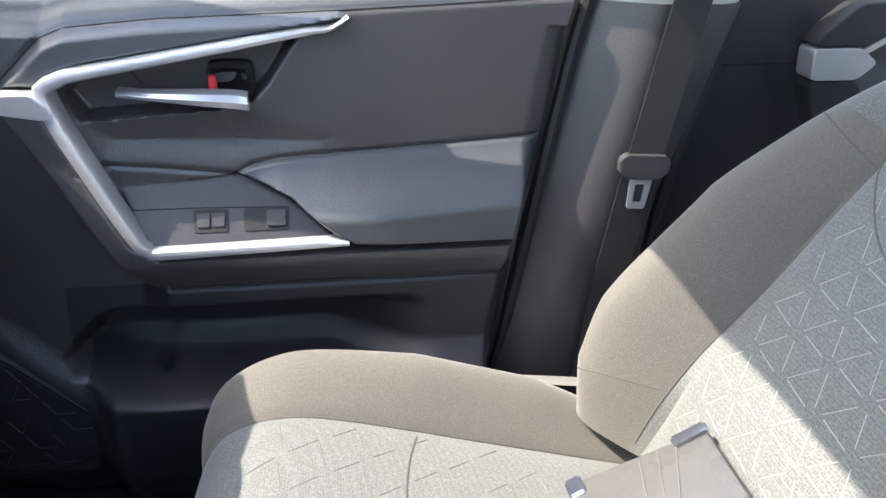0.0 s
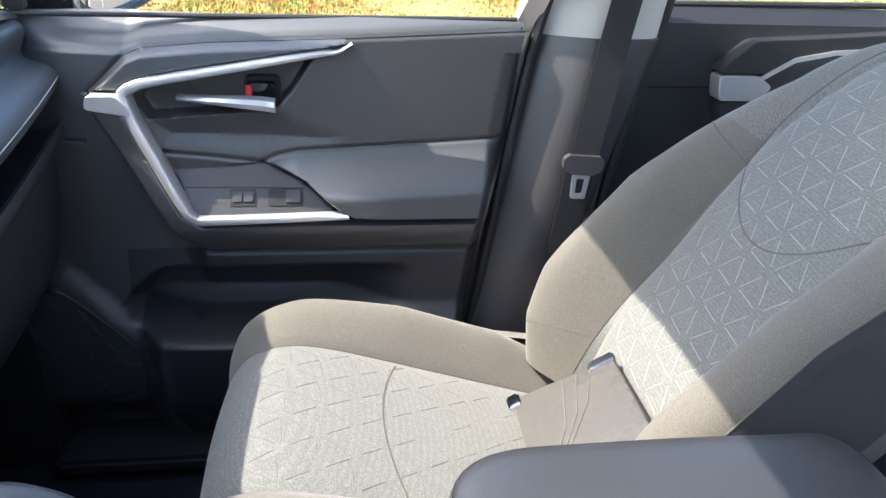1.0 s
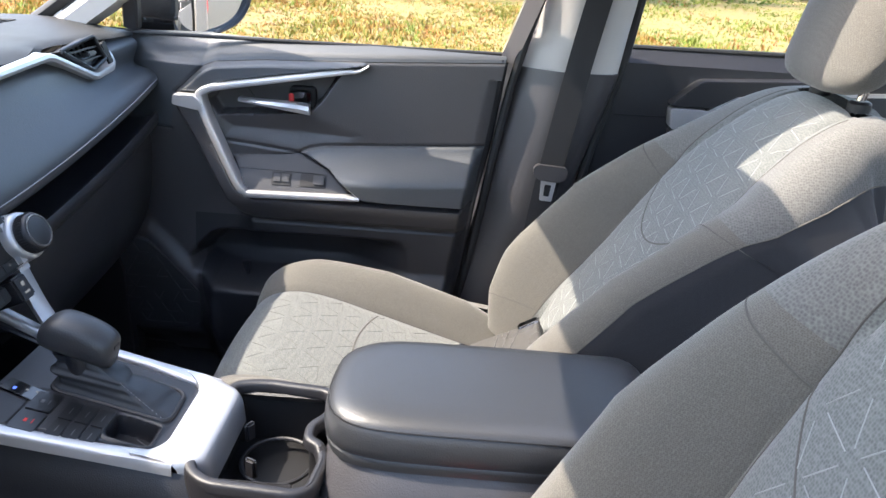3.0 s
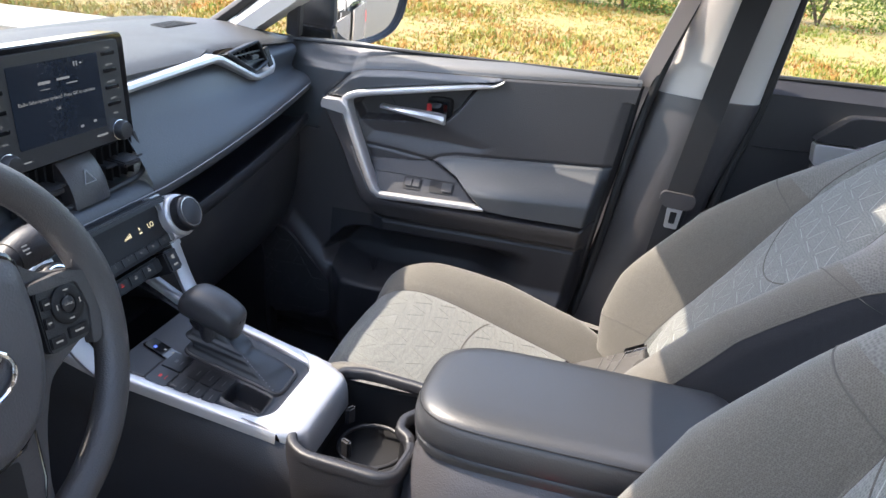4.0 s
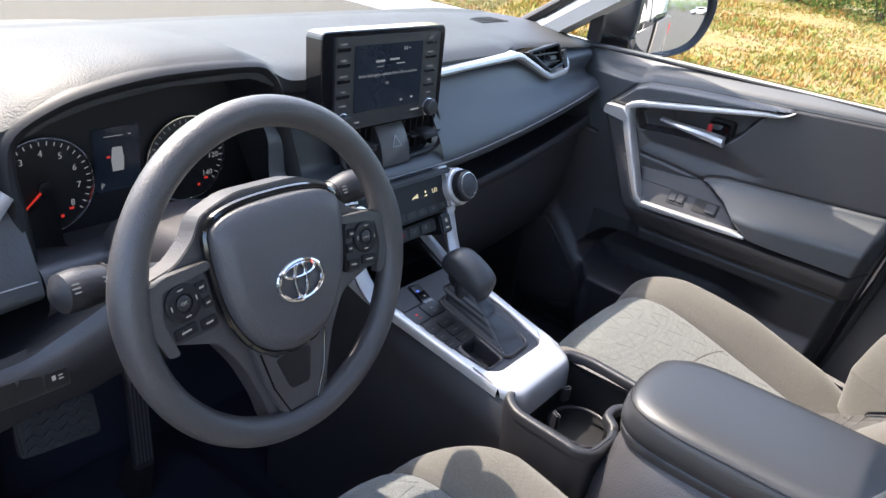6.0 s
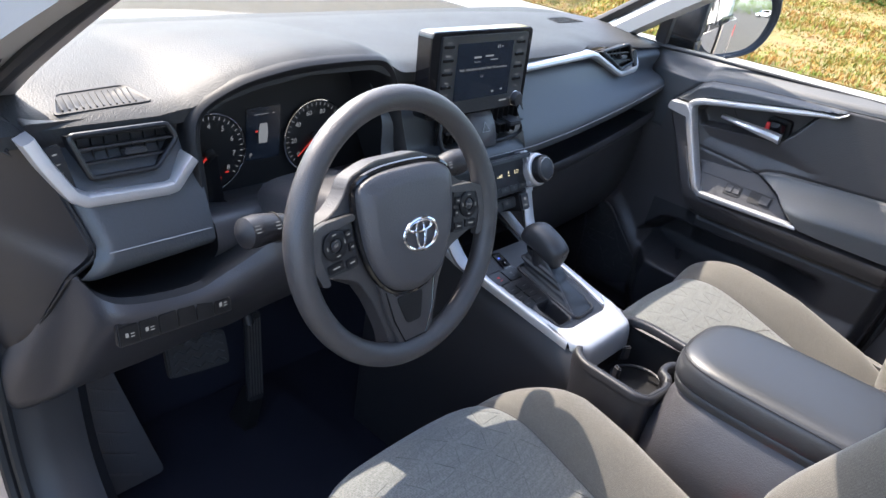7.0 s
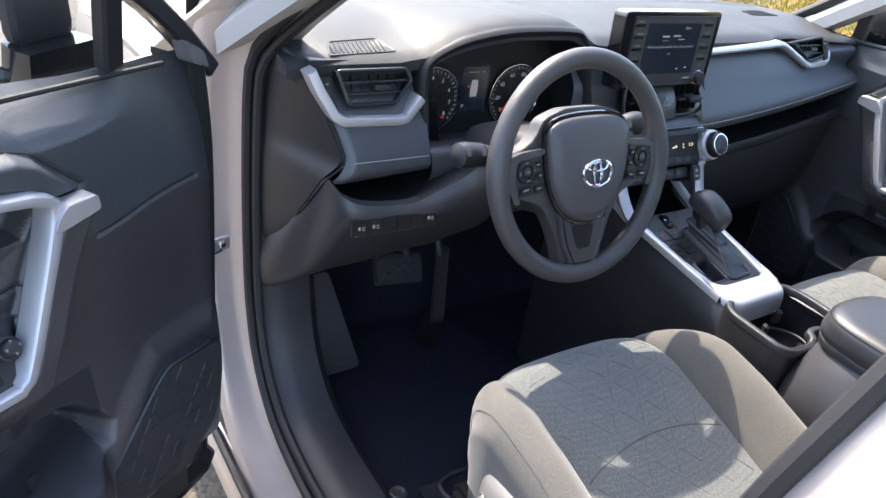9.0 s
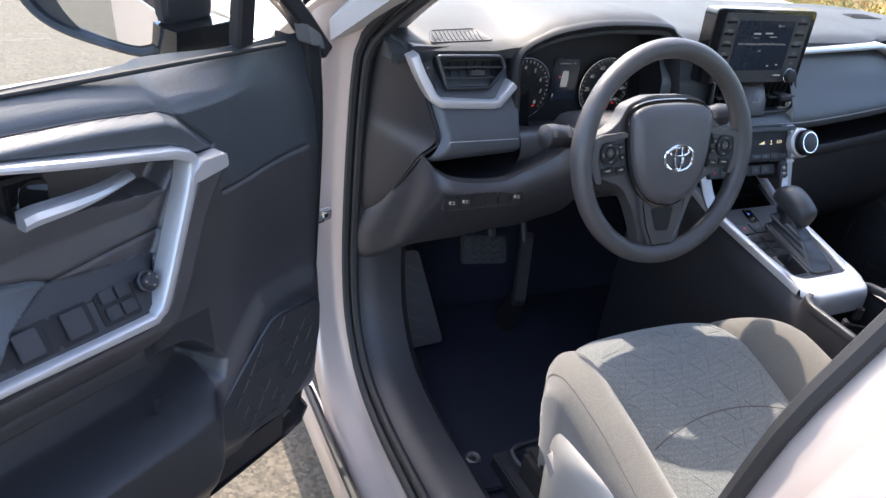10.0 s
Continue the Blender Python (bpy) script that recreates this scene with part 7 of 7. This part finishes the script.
# ---- outside ----
def ground_mat():
    m = material("worn_asphalt", (0.078, 0.067, 0.049), 0.95, 0, 1.0, 130, 0.35)
    t = m.node_tree
    b = t.nodes["Principled BSDF"]
    co = next(n for n in t.nodes if n.type == "TEX_COORD")
    v = t.nodes.new("ShaderNodeTexVoronoi")
    v.inputs["Scale"].default_value = 95
    t.links.new(co.outputs["Object"], v.inputs["Vector"])
    mix = t.nodes.new("ShaderNodeMix")
    mix.data_type, mix.blend_type = "RGBA", "OVERLAY"
    mix.inputs["Factor"].default_value = 0.55
    old = next(n for n in t.nodes if n.type == "MIX")
    t.links.new(old.outputs["Result"], mix.inputs["A"])
    hsv = t.nodes.new("ShaderNodeRGBToBW")
    t.links.new(v.outputs["Color"], hsv.inputs[0])
    t.links.new(hsv.outputs[0], mix.inputs["B"])
    t.links.new(mix.outputs["Result"], b.inputs["Base Color"])
    return m


ground = part("ground", prism([(-400, -400), (400, -400), (400, 400), (-400, 400)], "z", -0.5, 0.0), ground_mat())
tagged(ground, "pale worn asphalt lot with loose grit", "ground", kind="structure")
def soil_mat():
    m = material("dry_soil", (0.17, 0.115, 0.04), 1.0, 0, 1.0, 9, 0.45)
    t = m.node_tree
    co = next(n for n in t.nodes if n.type == "TEX_COORD")
    n, r = t.nodes.new("ShaderNodeTexNoise"), t.nodes.new("ShaderNodeValToRGB")
    n.inputs["Scale"].default_value, n.inputs["Detail"].default_value, n.inputs["Roughness"].default_value = 1.1, 9.0, 0.7
    for i, (p, c) in enumerate([(0.30, (0.12, 0.14, 0.03)), (0.70, (0.25, 0.13, 0.042)), (0.45, (0.19, 0.16, 0.045)), (0.56, (0.22, 0.15, 0.055))]):
        e = r.color_ramp.elements[i] if i < 2 else r.color_ramp.elements.new(p)
        e.position, e.color = p, (*c, 1)
    t.links.new(co.outputs["Object"], n.inputs["Vector"])
    t.links.new(n.outputs["Fac"], r.inputs[0])
    t.links.new(r.outputs[0], t.nodes["Principled BSDF"].inputs["Base Color"])
    return m


soil = part("field_soil", prism([(-120, 8.2), (26, 8.2), (26, 120), (-120, 120)], "z", -0.2, 0.03), soil_mat())
tagged(soil, "dry straw-covered field soil", "field", kind="structure")
verge = part("verge", prism([(-60, 6.6), (24, 6.6), (24, 8.25), (-60, 8.25)], "z", -0.1, 0.012), material("pale_gravel", (0.36, 0.34, 0.30), 0.95, 0, 1.0, 60, 0.2))
tagged(verge, "pale gravel verge between lot and grass", "verge", kind="structure")


def leaf_mat(name, stops, island=True):
    m = material(name, (0.2, 0.2, 0.1), 0.85, 0, 0, 200, 0.1, 0.2)
    t = m.node_tree
    b = t.nodes["Principled BSDF"]
    g = t.nodes.new("ShaderNodeNewGeometry")
    r = t.nodes.new("ShaderNodeValToRGB")
    for i, (p, c) in enumerate(stops):
        e = r.color_ramp.elements[i] if i < 2 else r.color_ramp.elements.new(p)
        e.position, e.color = p, (*c, 1)
    co = next(n for n in t.nodes if n.type == "TEX_COORD")
    patch = t.nodes.new("ShaderNodeTexNoise")
    patch.inputs["Scale"].default_value, patch.inputs["Detail"].default_value = 0.55, 3.0
    t.links.new(co.outputs["Object"], patch.inputs["Vector"])
    shift, blend = t.nodes.new("ShaderNodeMapRange"), t.nodes.new("ShaderNodeMix")
    shift.inputs["From Min"].default_value, shift.inputs["From Max"].default_value = 0.32, 0.68
    blend.inputs["Factor"].default_value = 0.6 if island else 0.2
    t.links.new(patch.outputs["Fac"], shift.inputs["Value"])
    t.links.new(g.outputs["Random Per Island"], blend.inputs["A"])
    t.links.new(shift.outputs[0], blend.inputs["B"])
    t.links.new(blend.outputs["Result"], r.inputs[0])
    t.links.new(r.outputs[0], b.inputs["Base Color"])
    return m


def blades(name, count, area, height, mat, label, seed):
    """Tufts of bent blades over an area, joined into one mesh."""
    rng = np.random.RandomState(seed)
    x0, x1, y0, y1 = area
    cx = x0 + (x1 - x0) * rng.rand(count)
    cy = y0 + (y1 - y0) * rng.rand(count) ** 1.5
    verts, faces = [], []
    for i in range(count):
        near = 1 + 0.03 * (cy[i] - y0)
        for k in range(5):
            a = rng.rand() * 6.283
            h = height * (0.5 + rng.rand()) * (0.8 + 0.4 * math.sin(cx[i] * 1.3) * math.cos(cy[i] * 0.9))
            w = 0.008 * near * (0.6 + rng.rand())
            px, py = cx[i] + 0.09 * (rng.rand() - 0.5), cy[i] + 0.09 * (rng.rand() - 0.5)
            lx, ly = h * 0.5 * math.cos(a), h * 0.5 * math.sin(a)
            dx, dy = -w * math.sin(a), w * math.cos(a)
            n = len(verts)
            verts += [(px - dx, py - dy, 0.02), (px + dx, py + dy, 0.02), (px + lx * 0.4 + dx * 0.8, py + ly * 0.4 + dy * 0.8, h * 0.6), (px + lx * 0.4 - dx * 0.8, py + ly * 0.4 - dy * 0.8, h * 0.6), (px + lx, py + ly, h)]
            faces += [(n, n + 1, n + 2, n + 3), (n + 3, n + 2, n + 4)]
    me = bpy.data.meshes.new(name)
    me.from_pydata(verts, [], faces)
    me.materials.append(mat)
    return tagged(new(name, me), label, "grass", kind="stuff")


DRY = leaf_mat("dry_blades", [(0.0, (0.34, 0.16, 0.045)), (1.0, (0.36, 0.24, 0.075)), (0.25, (0.34, 0.17, 0.042)), (0.5, (0.34, 0.21, 0.055)), (0.78, (0.23, 0.22, 0.05))])
GREEN = leaf_mat("green_blades", [(0.0, (0.14, 0.18, 0.03)), (1.0, (0.27, 0.23, 0.055)), (0.4, (0.17, 0.21, 0.035)), (0.7, (0.22, 0.23, 0.045))])
blades("dry_grass", 26000, (-14, 3.0, 8.2, 34), 0.075, DRY, "dry orange and straw-coloured grass", 1)
blades("green_grass", 18000, (0.5, 20, 8.2, 40), 0.075, GREEN, "fresh yellow-green grass", 2)
blades("green_grass", 12000, (-14, 4.0, 8.2, 34), 0.08, GREEN, "yellow-green grass among the dry stalks", 3)
DOCK = leaf_mat("rust_seed_heads", [(0.0, (0.26, 0.10, 0.03)), (1.0, (0.30, 0.16, 0.05)), (0.5, (0.28, 0.12, 0.035))])
blades("weeds", 1600, (-14, 6.0, 10.0, 30), 0.10, DOCK, "rust-brown seeding weeds", 4)

LEAF = leaf_mat("bush_leaves", [(0.0, (0.05, 0.09, 0.02)), (1.0, (0.16, 0.22, 0.05)), (0.5, (0.09, 0.14, 0.03))])
BARK = material("bark", (0.10, 0.075, 0.05), 0.95, 0, 1.0, 40, 0.3)


def bush(x, y, w, h, seed):
    """A shrub: forked stems and a ragged crown of many small leaves."""
    rng = np.random.RandomState(seed)
    b = thing("bush", "dark green leafy bush at the edge of the field", "bush", "field bushes")
    stems = []
    for k in range(5):
        a = k * 1.26 + rng.rand()
        stems.append(tube(catmull([(x, y, 0), (x + 0.1 * w * math.cos(a), y + 0.1 * w * math.sin(a), h * 0.3), (x + 0.28 * w * math.cos(a), y + 0.28 * w * math.sin(a), h * (0.6 + 0.2 * rng.rand()))], 8), 0.03, 6, scales=np.linspace(1, 0.3, 8)))
    part("stems", join(*stems), BARK, b)
    cl = [(rng.randn() * 0.26 * w, rng.randn() * 0.26 * w, h * (0.05 + 0.80 * rng.rand()), 0.17 * w * (0.6 + rng.rand())) for k in range(44)]
    verts, faces = [], []
    for cx, cy, cz, r in cl:
        for k in range(170):
            d = rng.randn(3)
            d = d / np.linalg.norm(d) * r * (0.6 + 0.5 * rng.rand())
            p = np.array([x + cx, y + cy, max(0.05, cz)]) + d * np.array([1, 1, 0.8])
            if p[2] < 0.03:
                continue
            u, v = rng.randn(3), rng.randn(3)
            u = u / np.linalg.norm(u) * 0.05 * max(1, w / 4)
            v = v / np.linalg.norm(v) * 0.028 * max(1, w / 4)
            n = len(verts)
            verts += [tuple(p - u), tuple(p + v), tuple(p + u), tuple(p - v)]
            faces.append((n, n + 1, n + 2, n + 3))
    me = bpy.data.meshes.new("crown")
    me.from_pydata(verts, [], faces)
    me.materials.append(LEAF)
    new("crown", me).parent = b


for i, (x, y, w, h) in enumerate(((-0.3, 18.8, 3.0, 2.0), (1.9, 18.4, 3.0, 2.2), (-2.7, 20.2, 2.8, 2.0), (-5.2, 22.5, 3.4, 2.2), (4.4, 20.0, 3.4, 2.4), (7.4, 22.5, 3.8, 2.6), (11, 25.5, 4.2, 2.8), (16, 29, 4.5, 3.0), (-9, 26, 3.6, 2.2), (-15, 30, 4.2, 2.6))):
    bush(x, y, w, h, 20 + i)


def parked_car(x, y, paint, colour):
    """A distant parked hatchback, side-on to the lot."""
    car = thing("parked_car", colour + " car parked far off on the asphalt lot", "car", "parked cars")
    side = round_poly([(-2.1, 0.32), (-2.12, 0.75), (-1.35, 0.95), (-0.65, 1.45), (0.9, 1.50), (1.75, 1.05), (2.1, 0.95), (2.1, 0.32)], 0.12, 4)
    part("body", moved(prism(side, "y", -0.85, 0.85, 0.06, 2), Matrix.Translation((x, y, 0)) @ Matrix.Rotation(radians(75), 4, "Z")), paint, car)
    for s in (-1, 1):
        part("side_window", moved(prism(round_poly([(-1.1, 1.0), (-0.6, 1.38), (0.8, 1.42), (1.4, 1.05)], 0.06, 3), "y", s * 0.845, s * 0.862), Matrix.Translation((x, y, 0)) @ Matrix.Rotation(radians(75), 4, "Z")), GLOSS, car, "dark glass")
        for wx in (-1.3, 1.3):
            part("wheel", moved(lathe([(0.20, -0.11), (0.33, -0.10), (0.34, 0.0), (0.33, 0.10), (0.20, 0.11)], 20), Matrix.Translation((x, y, 0)) @ Matrix.Rotation(radians(75), 4, "Z") @ pose(wx, s * 0.78, 0.34, 90, 0, 0)), RUBBER, car)
    part("windshield", moved(prism([(-1.36, 0.99), (-1.30, 0.99), (-0.66, 1.42), (-0.72, 1.42)], "y", -0.7, 0.7), Matrix.Translation((x, y, 0)) @ Matrix.Rotation(radians(75), 4, "Z")), GLOSS, car, "dark glass")


WHITE_PAINT = material("white_car_paint", (0.75, 0.75, 0.74), 0.3, 0, 0, 300, 0.03, coat=0.6)
RED_PAINT = material("red_car_paint", (0.5, 0.03, 0.03), 0.3, 0, 0, 300, 0.05, coat=0.6)
for x, y, paint, colour in ((44, 5.4, WHITE_PAINT, "white"), (46, 8.0, WHITE_PAINT, "white"), (48, 10.6, WHITE_PAINT, "white"), (50, 13.2, WHITE_PAINT, "white"), (36, 9.2, RED_PAINT, "red"), (34, 11.8, WHITE_PAINT, "white"), (52, 16.0, RED_PAINT, "red")):
    parked_car(x, y, paint, colour)
for i, (x, y) in enumerate(((70, -6), (74, 2), (72, 9), (76, 16), (73, 24), (78, 32))):
    bush(x, y, 9.0, 7.0, 60 + i)
